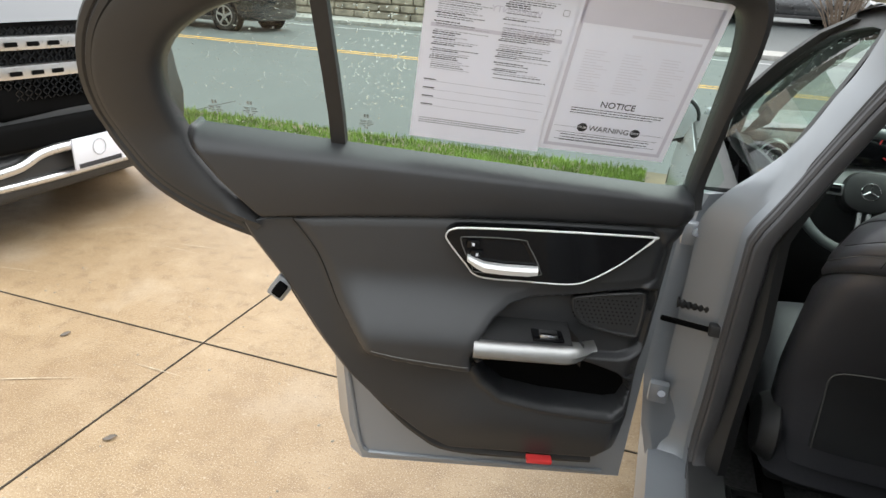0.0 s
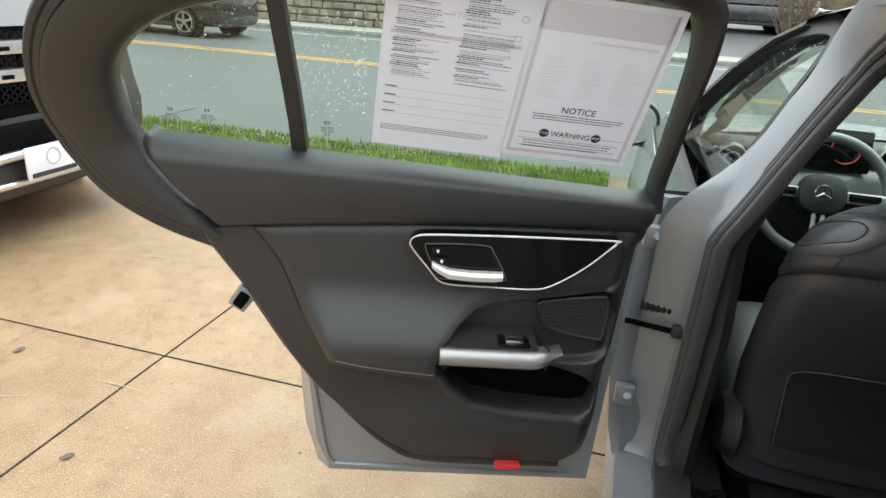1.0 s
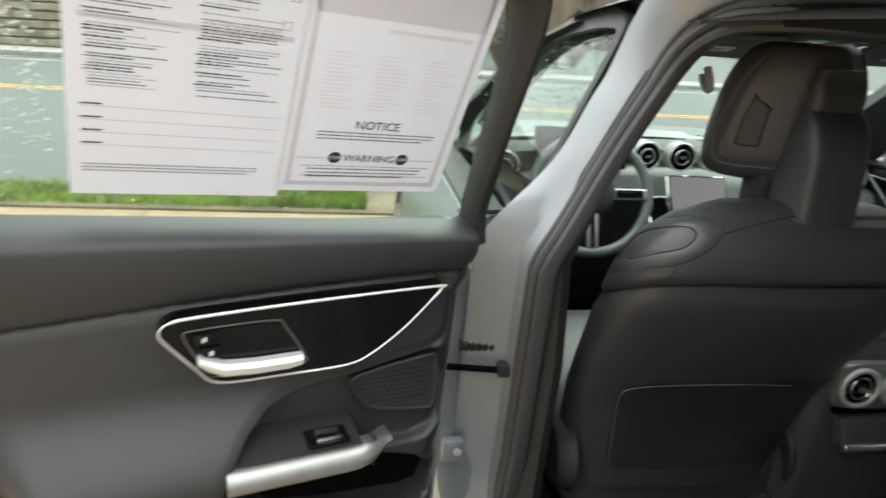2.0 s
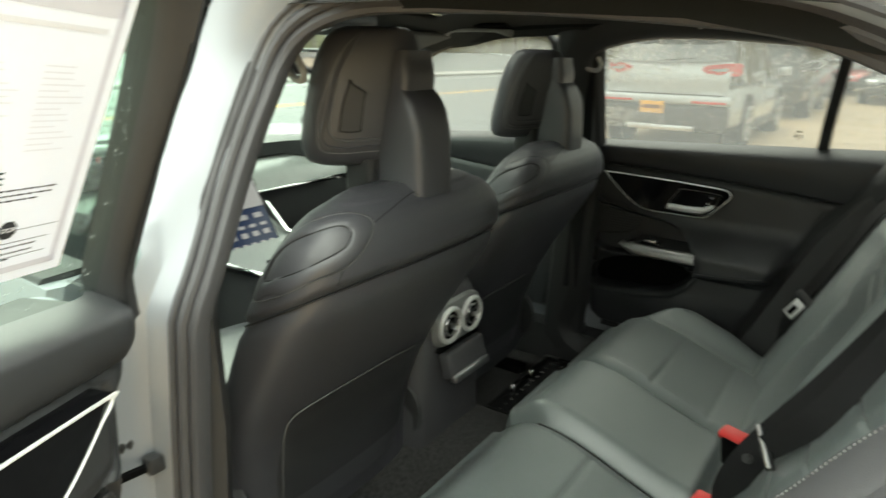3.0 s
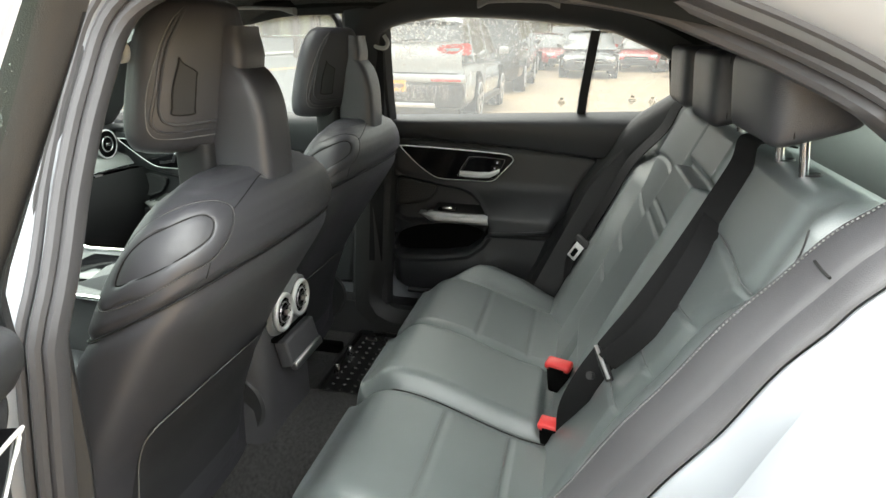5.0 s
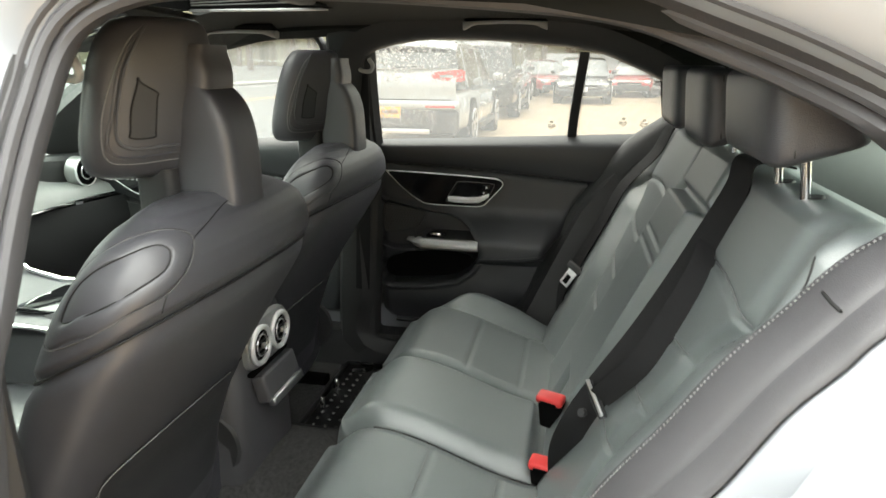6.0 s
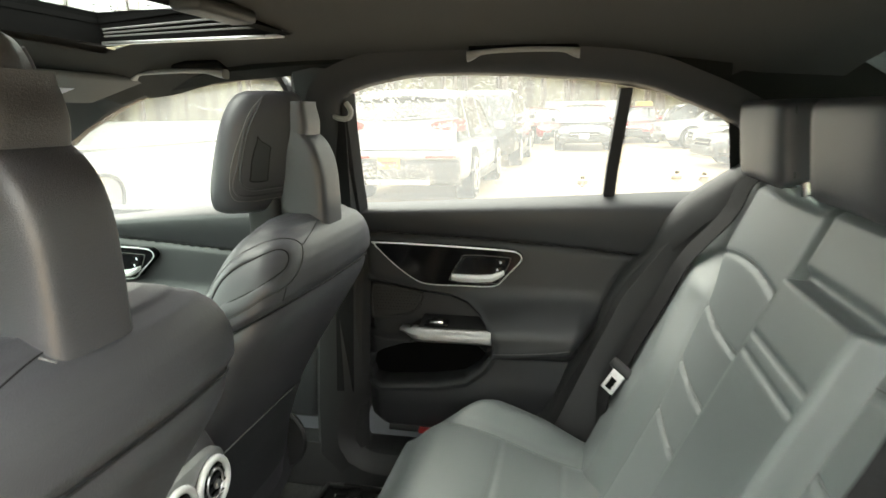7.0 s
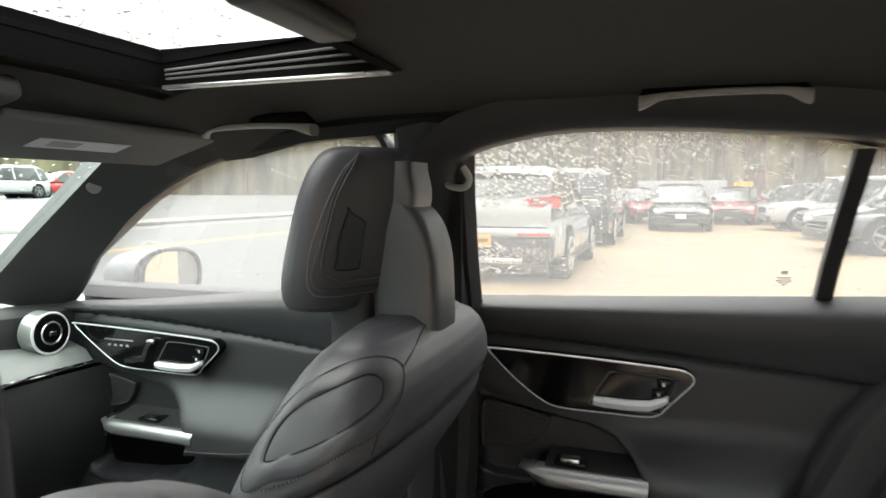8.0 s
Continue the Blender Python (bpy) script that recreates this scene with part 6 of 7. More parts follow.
# ---- floor mats ----
for s in (-1, 1):
    mat_ = thing("floor_mat", "black rubber floor mat with raised studs and clips", "floor mat", group="rubber floor mats")
    part("mat_sheet", box((s * 0.46, 1.13, 0.222), (0.42, 0.46, 0.010), 0.004), M_MAT, mat_, "shiny black rubber sheet")
    for k, (a, b, w, l) in enumerate(((0.46, 1.355, 0.42, 0.014), (0.46, 0.905, 0.42, 0.014), (0.255, 1.13, 0.014, 0.46), (0.665, 1.13, 0.014, 0.46))):
        part("mat_lip", box((s * a, b, 0.232), (w, l, 0.018), 0.005), M_MAT, mat_, "raised black lip")
    bm = bmesh.new()
    for i in range(11):
        for j in range(12):
            add_cyl(bm, (s * (0.285 + 0.035 * i), 0.94 + 0.035 * j, 0.226), (s * (0.285 + 0.035 * i), 0.94 + 0.035 * j, 0.231), 0.007, 0.004, 8)
    tagged(part("mat_studs", bm, M_MAT, mat_, "rows of small rubber studs"), kind="stuff")
    for k in range(2):
        part("mat_clip", cyl((s * (0.38 + 0.12 * k), 1.335, 0.228), (s * (0.38 + 0.12 * k), 1.335, 0.262), 0.012, 0.008, 14, 0.002), M_CHROME, mat_, "bright fixing clip")

# ---- door strap and hinge on the open side ----
part("check_strap", box((-0.825, 1.312, 0.660), (0.14, 0.010, 0.012), 0.003, Euler((0, 0.03, -0.1)).to_matrix()), M_DARK, car, "black door check strap")
part("strap_bracket", box((-0.778, 1.307, 0.662), (0.036, 0.022, 0.028), 0.005), M_PLASTIC, car, "black strap bracket")
part("cable_boot", tube([(-0.80 - 0.006 * k, 1.33, 0.70) for k in range(12)], [0.013 if k % 2 else 0.009 for k in range(12)], 12), M_RUBBER, car, "ribbed black cable boot")
for z in (0.86, 0.47):
    part("hinge", box((-0.865, 1.33, z), (0.045, 0.025, 0.05), 0.006), M_SILVER, car, "silver door hinge")
    part("hinge_bolt", cyl((-0.86, 1.313, z + 0.01), (-0.86, 1.305, z + 0.01), 0.009, n=8), M_CHROME, car, "hinge bolt")

# ---- paper sheets taped inside the open door's glass ----
def on_glass(y, z, lift):
    return Vector((-(gx(z) - lift), y, z))


def sheet_at(corner, right, up, w, h, name, label):
    """A sheet on the left door's glass, in the door's own frame; corner is its lower left as seen from inside."""
    ob = thing(name, label, "paper sheet", group="papers on the glass")
    ob.parent = None
    m = Matrix((( *right, 0), (*up, 0), (*Vector(right).cross(Vector(up)), 0), (0, 0, 0, 1))).transposed()
    m.translation = corner
    ob.matrix_world = swing @ m
    return ob


tan_g = Vector((0, 0.0, 1.0))
gup = Vector((0.46, 0, 1)).normalized()
gright = Vector((0, 1, 0))


def tilt_axes(deg):
    q = Matrix.Rotation(radians(deg), 3, gright.cross(gup))
    return q @ gright, q @ gup


def rect(x0, y0, x1, y1, z, bm):
    vs_ = [bm.verts.new(p) for p in ((x0, y0, z), (x1, y0, z), (x1, y1, z), (x0, y1, z))]
    bm.faces.new(vs_)


def print_row(x0, x1, y, h_, bm, rng):
    """A row of unreadable print: short bars of word length."""
    x = x0
    while x < x1 - 0.002:
        w_ = min(rng.uniform(0.002, 0.0085), x1 - x)
        rect(x, y, x + w_, y + h_, 0.0008, bm)
        x += w_ + 0.0013


def paper(corner_y, corner_z, w, h, deg, name, label, layout):
    r_, u_ = tilt_axes(deg)
    ob = sheet_at(on_glass(corner_y, corner_z, 0.006), r_, u_, w, h, name, label)
    part("paper", box((w / 2, h / 2, 0), (w, h, 0.0006)), M_PAPER, ob, "white paper")
    layout(ob, w, h)
    return ob


def guide_sheet(ob, w, h):
    rng = random.Random(5)
    bm, bg_, bl_ = bmesh.new(), bmesh.new(), bmesh.new()
    m0 = 0.012
    y = h - 0.016
    rect(m0, y, w - m0, y + 0.004, 0.0008, bm)
    for col, (a, b) in enumerate(((m0 + 0.004, w * 0.47), (w * 0.52, w - m0 - 0.004))):
        y = h - 0.028
        while y > h * 0.42:
            head_ = rng.random() < 0.3
            L = (b - a) * (0.35 + 0.2 * rng.random() if head_ else 0.55 + 0.42 * rng.random())
            print_row(a + (0 if head_ else 0.003), a + L, y, 0.0016 if head_ else 0.0011, bm if head_ or rng.random() < 0.6 else bg_, rng)
            y -= 0.0033 if rng.random() < 0.85 else 0.0065
    rect(m0, h * 0.66, w - m0, h * 0.68, 0.0007, bl_)
    for k in range(4):
        rect(m0, h * (0.36 - 0.05 * k), w - m0, h * (0.36 - 0.05 * k) + 0.0005, 0.0008, bg_)
        rect(m0, h * (0.36 - 0.05 * k) + 0.002, m0 + 0.018, h * (0.36 - 0.05 * k) + 0.0038, 0.0008, bm)
    for k in range(3):
        print_row(m0, w - m0 - 0.03 * rng.random(), h * 0.13 - 0.004 * k, 0.0011, bm, rng)
    for fx in (0.90, 0.88):
        y = h * (0.80 if fx == 0.90 else 0.70)
        for a, b, c, d in ((0, 0, 0.009, 0.0008), (0, 0.0085, 0.009, 0.0093), (0, 0, 0.0008, 0.009), (0.0085, 0, 0.0093, 0.009)):
            rect(w * fx + a, y + b, w * fx + c, y + d, 0.0008, bg_)
    tagged(part("small_print", bm, M_INK, ob, "black lines of small print"), kind="stuff")
    tagged(part("ruled_print", bg_, M_GINK, ob, "grey ruled lines"), kind="stuff")
    part("pale_band", bl_, M_LINK, ob, "pale grey band")
    for sx, yy in ((0.60, 0.79), (0.72, 0.69)):
        words("ghost_heading", "WARRANTY", 0.013, pose(w * sx, h * yy, 0.0009) @ Matrix.Diagonal((-1, 1, 1, 1)), M_LINK, ob, "reversed heading showing through")


def notice_sheet(ob, w, h):
    bl_, bm, bg_ = bmesh.new(), bmesh.new(), bmesh.new()
    b = 0.009
    for x0, y0, x1, y1 in ((b, b, w - b, b + 0.006), (b, b, b + 0.006, h - b), (w - b - 0.006, b, w - b, h - b), (b, h - b - 0.045, w - b, h - b)):
        rect(x0, y0, x1, y1, 0.0007, bl_)
    part("violet_border", bl_, M_LINK, ob, "pale violet border and header band")
    rng = random.Random(9)
    rect(w * 0.42, h * 0.76, w * 0.9, h * 0.775, 0.0008, bg_)
    for c in range(3):
        for k in range(15):
            x0 = w * (0.14 + 0.27 * c)
            rect(x0, h * (0.66 - 0.017 * k), x0 + w * (0.10 + 0.10 * rng.random()), h * (0.66 - 0.017 * k) + 0.0012, 0.00075, bg_)
    tagged(part("ghost_print", bg_, M_GHOST, ob, "faint print showing through"), kind="stuff")
    for k in range(3):
        print_row(w * 0.17, w * (0.86 if k < 2 else 0.8), h * 0.305 - 0.0045 * k, 0.0014, bm, rng)
    for k in range(3):
        print_row(w * 0.15, w * (0.84 if k < 2 else 0.74), h * 0.118 - 0.0055 * k, 0.0015, bm, rng)
    for a, c in ((0.085, 0.0), (0.135, 0.0)):
        rect(w * 0.11, h * a, w * 0.89, h * a + 0.0006, 0.0008, bm)
    rect(w * 0.08, h * 0.175, w * 0.27, h * 0.175 + 0.0005, 0.0008, bm)
    rect(w * 0.73, h * 0.175, w * 0.92, h * 0.175 + 0.0005, 0.0008, bm)
    tagged(part("small_print", bm, M_INK, ob, "black lines of small print"), kind="stuff")
    words("notice_word", "NOTICE", 0.0155, pose(w * 0.5, h * 0.345, 0.0009), M_INK, ob, "black printed word")
    words("warning_word", "WARNING", 0.0138, pose(w * 0.5, h * 0.178, 0.0009), M_INK, ob, "black printed word")
    for fx in (0.295, 0.70):
        bm = bmesh.new()
        bm.faces.new([bm.verts.new((w * fx + 0.0085 * math.cos(radians(22.5 + 45 * k)), h * 0.18 + 0.0085 * math.sin(radians(22.5 + 45 * k)), 0.0009)) for k in range(8)])
        part("stop_mark", bm, M_INK, ob, "small black octagon")
        words("stop_word", "STOP", 0.0055, pose(w * fx, h * 0.18, 0.0012), M_PAPER, ob)


paper(0.772, 1.036, 0.216, 0.30, -2.5, "guide_sheet", "white printed guide sheet with small black print on the glass", guide_sheet)
paper(0.985, 1.036, 0.216, 0.28, -2.0, "notice_sheet", "white notice sheet with violet border taped to the glass", notice_sheet)


# ---- rain drops ----
def drops(name, pts, parent, seed=1, smin=0.0008, smax=0.0026):
    """Flat lens-shaped drops at (place, normal)."""
    rng = random.Random(seed)
    verts, faces = [], []
    for p, nrm in pts:
        r = smin + (smax - smin) * rng.random() ** 2.5
        nrm = Vector(nrm).normalized()
        u = nrm.orthogonal().normalized()
        v = nrm.cross(u)
        b0 = len(verts)
        st = 1.0 + 0.5 * rng.random()
        for k in range(7):
            a = 2 * math.pi * k / 7
            verts.append(Vector(p) + (u * math.cos(a) * st + v * math.sin(a)) * r)
        for k in range(7):
            a = 2 * math.pi * k / 7
            verts.append(Vector(p) + (u * math.cos(a) * st + v * math.sin(a)) * r * 0.6 + nrm * r * 0.35)
        verts.append(Vector(p) + nrm * r * 0.5)
        for k in range(7):
            j = (k + 1) % 7
            faces += [(b0 + k, b0 + j, b0 + 7 + j, b0 + 7 + k), (b0 + 7 + k, b0 + 7 + j, b0 + 14)]
    me = bpy.data.meshes.new(name)
    me.from_pydata(verts, [], faces)
    me.materials.append(M_DROP)
    me.polygons.foreach_set("use_smooth", [True] * len(me.polygons))
    ob = new(name, me)
    ob.parent = parent
    return tagged(ob, "scattered clear rain drops on the glass", kind="stuff")


def inside(y, z, poly):
    c = False
    for (y0, z0), (y1, z1) in zip(poly, poly[1:] + poly[:1]):
        if (z0 > z) != (z1 > z) and y < (y1 - y0) * (z - z0) / (z1 - z0) + y0:
            c = not c
    return c


def pane_drops(s, outline, n, parent, seed, big=0.0026):
    rng = random.Random(seed)
    ys_, zs_ = [p[0] for p in outline], [p[1] for p in outline]
    out = []
    while len(out) < n:
        y, z = rng.uniform(min(ys_), max(ys_)), rng.uniform(min(zs_), max(zs_))
        if inside(y, z, outline) and noise.noise(Vector((y * 7, z * 7, seed))) > -0.25 + 0.5 * rng.random() - 0.3:
            out.append(((s * (gx(z) + 0.002), y, z), (s, 0, 0.46)))
    drops("rain_drops", out, parent, seed, 0.0006, big)


def glass_mark(s, y, z, parent):
    """A small etched maker's mark: rows of bars."""
    bm = bmesh.new()
    for k, (w, h_, dz) in enumerate(((0.008, 0.006, 0.014), (0.022, 0.0012, 0.008), (0.018, 0.0012, 0.0055), (0.024, 0.0016, 0.002), (0.016, 0.0012, -0.001), (0.006, 0.003, -0.006))):
        for e in (-1, 1):
            y0, y1 = y + e * 0.0008, y + e * w / 2
            bm.faces.new([bm.verts.new((s * (gx(q) - 0.001), p, q)) for p, q in ((y0, z + dz), (y1, z + dz), (y1, z + dz + h_), (y0, z + dz + h_))])
    part("glass_mark", bm, M_ETCH, parent, "small etched mark on the glass")


for y, z in ((0.455, 1.045), (0.512, 1.048), (0.700, 1.045)):
    glass_mark(-1, y, z, door_left)
for y, z in ((0.455, 1.045), (0.512, 1.048), (0.715, 1.035)):
    glass_mark(1, y, z, door_right)


def band_drops(s, y0, y1, z0, z1, n, parent, seed, smin, smax):
    rng = random.Random(seed)
    drops("rain_drops", [((s * (gx(z) + 0.002), y, z), (s, 0, 0.46)) for y, z in [(rng.uniform(y0, y1), rng.uniform(z0, z1)) for _ in range(n)]], parent, seed, smin, smax)


pane_drops(-1, GLASS_REAR, 900, door_left, 1, 0.0016)
band_drops(-1, 0.44, 0.76, 1.08, 1.235, 520, door_left, 14, 0.0006, 0.0017)
pane_drops(1, GLASS_REAR, 1100, door_right, 2)
band_drops(1, 0.66, 1.22, 1.16, 1.275, 900, door_right, 12, 0.0012, 0.0038)
band_drops(1, 1.06, 1.25, 1.03, 1.085, 420, door_right, 13, 0.001, 0.0026)
pane_drops(1, GLASS_FRONT, 500, fdoor_right, 3)
pane_drops(-1, GLASS_FRONT, 900, fdoor_left, 4)
rng = random.Random(21)
wet = []
for _ in range(1500):
    u, v = rng.uniform(-0.95, 0.95), rng.random()
    w = 0.56 + 0.19 * v
    x = u * w
    y = 1.70 + 0.85 * v + 0.06 * (1 - (x / 0.7) ** 2)
    z = interp(1.70 + 0.85 * v, [(1.70, 1.325), (1.95, 1.245), (2.22, 1.11), (2.55, 0.92)])
    wet.append(((x, y, z + 0.003), (0, 0.45, 0.9)))
drops("rain_drops", wet, car, 22, 0.001, 0.005)
rng = random.Random(8)
drops("rain_drops", [((rng.uniform(-0.28, 0.28), yy, 1.404 - 0.065 * max(0, yy - 1.3)), (0, 0, 1)) for yy in [rng.uniform(1.27, 1.58) for _ in range(260)]], sr, 6, 0.001, 0.004)


# ---- marks on the concrete ----
rng = random.Random(31)
for k, (x, y, a) in enumerate(((-3.55, 3.05, 0.3), (-2.95, 1.55, 1.2), (-3.1, 0.75, 2.2), (-2.35, 1.15, 0.8))):
    lf = thing("fallen_leaf", "small dry brown leaf lying on the concrete", "leaf", group="fallen leaves", at=pose(x, y, 0.004, 0, 0, math.degrees(a)))
    part("blade", loft([[(0.02 * t, w * s_, 0.004 * abs(s_) + 0.002 * math.sin(3 * t)) for s_ in (-1, -0.5, 0, 0.5, 1)] for t, w in ((-1.0, 0.001), (-0.6, 0.008), (0.0, 0.012), (0.6, 0.007), (1.0, 0.001))], False, False), M_BARK, lf, "curled brown leaf blade")
bm = bmesh.new()
for _ in range(60):
    x, y = rng.uniform(-6.0, -1.9), rng.uniform(0.2, 4.4)
    a, L_ = rng.gauss(0.15, 0.25), rng.uniform(0.06, 0.55)
    w = rng.uniform(0.003, 0.007)
    dx, dy = math.cos(a) * L_ / 2, math.sin(a) * L_ / 2
    nx_, ny_ = -math.sin(a) * w / 2, math.cos(a) * w / 2
    bm.faces.new([bm.verts.new(p) for p in ((x - dx, y - dy, 0.0042), (x + nx_, y + ny_, 0.0042), (x + dx, y + dy, 0.0042), (x - nx_, y - ny_, 0.0042))])
tagged(part("scratches", bm, M_SCRAPE, lot, "pale scrape marks on the concrete"), kind="stuff")
bm = bmesh.new()
for _ in range(420):
    x, y = rng.uniform(-5.5, -1.5), rng.uniform(-0.3, 4.4)
    r = rng.uniform(0.0015, 0.006)
    add_cyl(bm, (x, y, 0.0005), (x, y, 0.0005 + r * 0.6), r, r * 0.5, 6)
tagged(part("grit", bm, M_STONEWALL, lot, "small grit on the concrete"), kind="stuff")


# ---- cars outside ----
def wheel_at(parent, x, y, r, side, rim=M_ALLOY):
    w = part("wheel", cyl((x, y - 0.11, r), (x, y + 0.11, r), r, n=32, bev=0.035), M_TYRE, parent, "black tyre")
    o = y + side * 0.108
    part("rim", cyl((x, o, r), (x, o + side * 0.012, r), r * 0.68, n=28, bev=0.004), M_DARK, w, "dark rim dish")
    bm = bmesh.new()
    for k in range(5):
        a = 2 * math.pi * k / 5 + 0.3
        add_box(bm, (x + math.cos(a) * r * 0.34, o + side * 0.014, r + math.sin(a) * r * 0.34), (r * 0.62, 0.012, r * 0.16), 0.006, Matrix.Rotation(-a, 3, "Y"))
    part("rim_spokes", bm, rim, w, "silver five-spoke rim")
    part("rim_edge", tube([(x + math.cos(a * 0.2094) * r * 0.66, o + side * 0.01, r + math.sin(a * 0.2094) * r * 0.66) for a in range(30)], 0.014, 6, True), rim, w, "silver rim edge")


def parked_car(name, label, m, L, W, H, paint, suv=True, group="parked cars", plate=None, rails=True):
    """A parked car: local x forward, origin on the ground in its middle."""
    c = thing(name, label, "car", group=group, at=m)
    h, hw = L / 2, W / 2
    belt = H * (0.60 if suv else 0.62)
    nose = belt * (0.93 if suv else 0.84)
    prof = [(-h, 0.30, belt * 0.86), (-h + 0.06, 0.26, belt * 0.97), (-h + 0.35, 0.24, belt * 1.0), (-0.6, 0.22, belt), (h * 0.38, 0.22, belt * 0.985), (h * 0.55, 0.22, nose * 1.03), (h - 0.35, 0.24, nose * 0.97), (h - 0.08, 0.27, nose * 0.86), (h, 0.32, nose * 0.74)]
    wid = [0.80, 0.93, 0.99, 1.0, 1.0, 0.985, 0.95, 0.86, 0.76]
    rings = []
    for (x, z0, z1), k in zip(prof, wid):
        zc, hz_ = (z0 + z1) / 2, (z1 - z0) / 2
        rings.append([(x, hw * k * c_ * (1 - 0.06 * max(0, s_)), zc + hz_ * s_) for c_, s_ in [sup(2 * math.pi * q / 32, 5) for q in range(32)]])
    part("body", loft(rings), paint, c, "painted car body")
    # cabin
    if suv:
        cab = [(-h + 0.10, 0.0), (-h + 0.34, 0.82), (-h + 0.60, 0.98), (-0.3, 1.0), (h * 0.16, 0.93), (h * 0.46, 0.0)]
    else:
        cab = [(-h + 0.55, 0.0), (-h + 1.25, 0.86), (-h + 1.6, 0.98), (-0.15, 1.0), (h * 0.08, 0.93), (h * 0.44, 0.0)]
    rings = []
    for x, t in cab:
        z = belt - 0.02 + (H - belt + 0.02) * t
        w1 = hw * (0.93 - 0.17 * t)
        w0 = hw * 0.93
        rings.append([(x, -w0, belt - 0.05), (x, -w0 + (w0 - w1) * 0.5, belt + (z - belt) * 0.5), (x, -w1, z - 0.03 * t), (x, -w1 * 0.85, z + 0.012 * t), (x, 0, z + 0.03 * t), (x, w1 * 0.85, z + 0.012 * t), (x, w1, z - 0.03 * t), (x, w0 - (w0 - w1) * 0.5, belt + (z - belt) * 0.5), (x, w0, belt - 0.05)])
    part("windows", loft(rings), M_CARGLASS, c, "dark tinted glass")
    rr = []
    for x, t in cab[1:-1]:
        z = belt - 0.02 + (H - belt + 0.02) * t
        w1 = hw * (0.93 - 0.17 * t)
        rr.append([(x, y, zz) for y, zz in ((-w1 - 0.012, z - 0.075), (-w1 - 0.008, z - 0.02), (-w1 * 0.85, z + 0.022), (0, z + 0.042), (w1 * 0.85, z + 0.022), (w1 + 0.008, z - 0.02), (w1 + 0.012, z - 0.075))])
    part("roof", loft(rr, False, False), paint, c, "painted roof")
    for sg in (-1, 1):
        for px in ((-h + (0.75 if suv else 1.15), -0.15, h * 0.30)):
            pz = H - 0.06 if px < h * 0.2 else H - 0.16
            lean = 0.12 if px < -0.5 else (-0.18 if px > 0.3 else 0)
            part("pillar", loft([[(px - lean + a, sg * (hw * 0.935 + b), belt - 0.04) for a, b in ((-0.05, 0), (0.05, 0), (0.05, 0.012), (-0.05, 0.012))], [(px + lean * 0.6 + a, sg * (hw * 0.765 + b), pz) for a, b in ((-0.04, 0), (0.04, 0), (0.04, 0.012), (-0.04, 0.012))]]), paint, c)
        for wx in (-h + 0.85, h - 0.88):
            part("wheel_arch", cyl((wx, sg * (hw - 0.24), 0.34), (wx, sg * (hw + 0.004), 0.34), 0.395, n=32), M_DARK, c, "dark wheel arch")
            wheel_at(c, wx, sg * (hw - 0.10), 0.345, sg)
        part("side_mirror", box((h * 0.34, sg * (hw + 0.09), belt + 0.09), (0.10, 0.18, 0.13), 0.04, seg=3), paint, c, "painted door mirror")
        part("sill", box((0, sg * (hw - 0.03), 0.27), (L * 0.52, 0.08, 0.10), 0.02), M_PLASTIC, c, "black sill cladding")
        part("head_lamp", box((h - 0.16, sg * hw * 0.68, nose * 0.80), (0.22, hw * 0.36, 0.13), 0.04, Euler((0, 0.25, -sg * 0.35)).to_matrix(), 3), M_LAMP, c, "clear head lamp")
        if rails and suv:
            part("roof_rail", tube([(x, sg * hw * 0.70, H + 0.03) for x in (-h + 0.75, -0.5, 0.3)], 0.016, 8), M_SATIN, c, "silver roof rail")
    part("front_bumper", box((h - 0.04, 0, 0.36), (0.16, W * 0.84, 0.22), 0.05, seg=3), M_PLASTIC, c, "black lower bumper")
    part("grille", box((h - 0.03, 0, nose * 0.70), (0.10, W * 0.5, 0.16), 0.03, seg=3), M_DARK, c, "dark front grille")
    part("grille_bar", box((h + 0.02, 0, nose * 0.70), (0.02, W * 0.46, 0.02), 0.006), M_CHROME, c, "chrome grille bar")
    if plate:
        part("number_plate", box((h + 0.05, 0, 0.47), (0.01, 0.31, 0.15), 0.003), M_PAPER, c, "pale number plate")
    return c, (h, hw, belt)


# white SUV seen from behind through the rear window
suv, (h, hw, belt) = parked_car("parked_suv", "white SUV with black lower bumper and orange plate", pose(10.0, 3.12, 0), 4.44, 1.86, 1.53, M_WHITE, rails=False)
part("tailgate", loft([[(-h - 0.012 + 0.05 * (abs(y) / 0.8) ** 2.5 + 0.10 * smooth(0.95, 1.16, z) - 0.02 * math.exp(-((z - 0.95) / 0.1) ** 2), y, z) for y in [0.80 * (k / 10 - 1) for k in range(21)]] for z in (0.66, 0.70, 0.78, 0.86, 0.94, 1.02, 1.08, 1.13, 1.16)], False, False), M_WHITE, suv, "white tailgate")
part("rear_window", loft([[(-h + 0.075 + 0.26 * t + 0.05 * (abs(y) / 0.7) ** 2 - 0.03, y, 1.145 + 0.30 * t + 0.03 * (abs(y) / 0.7) ** 3 * (1 - t)) for y in [(0.72 - 0.12 * t) * (k / 10 - 1) for k in range(21)]] for t in (0, 0.3, 0.6, 0.9)], False, False), M_CARGLASS, suv, "dark rear window")
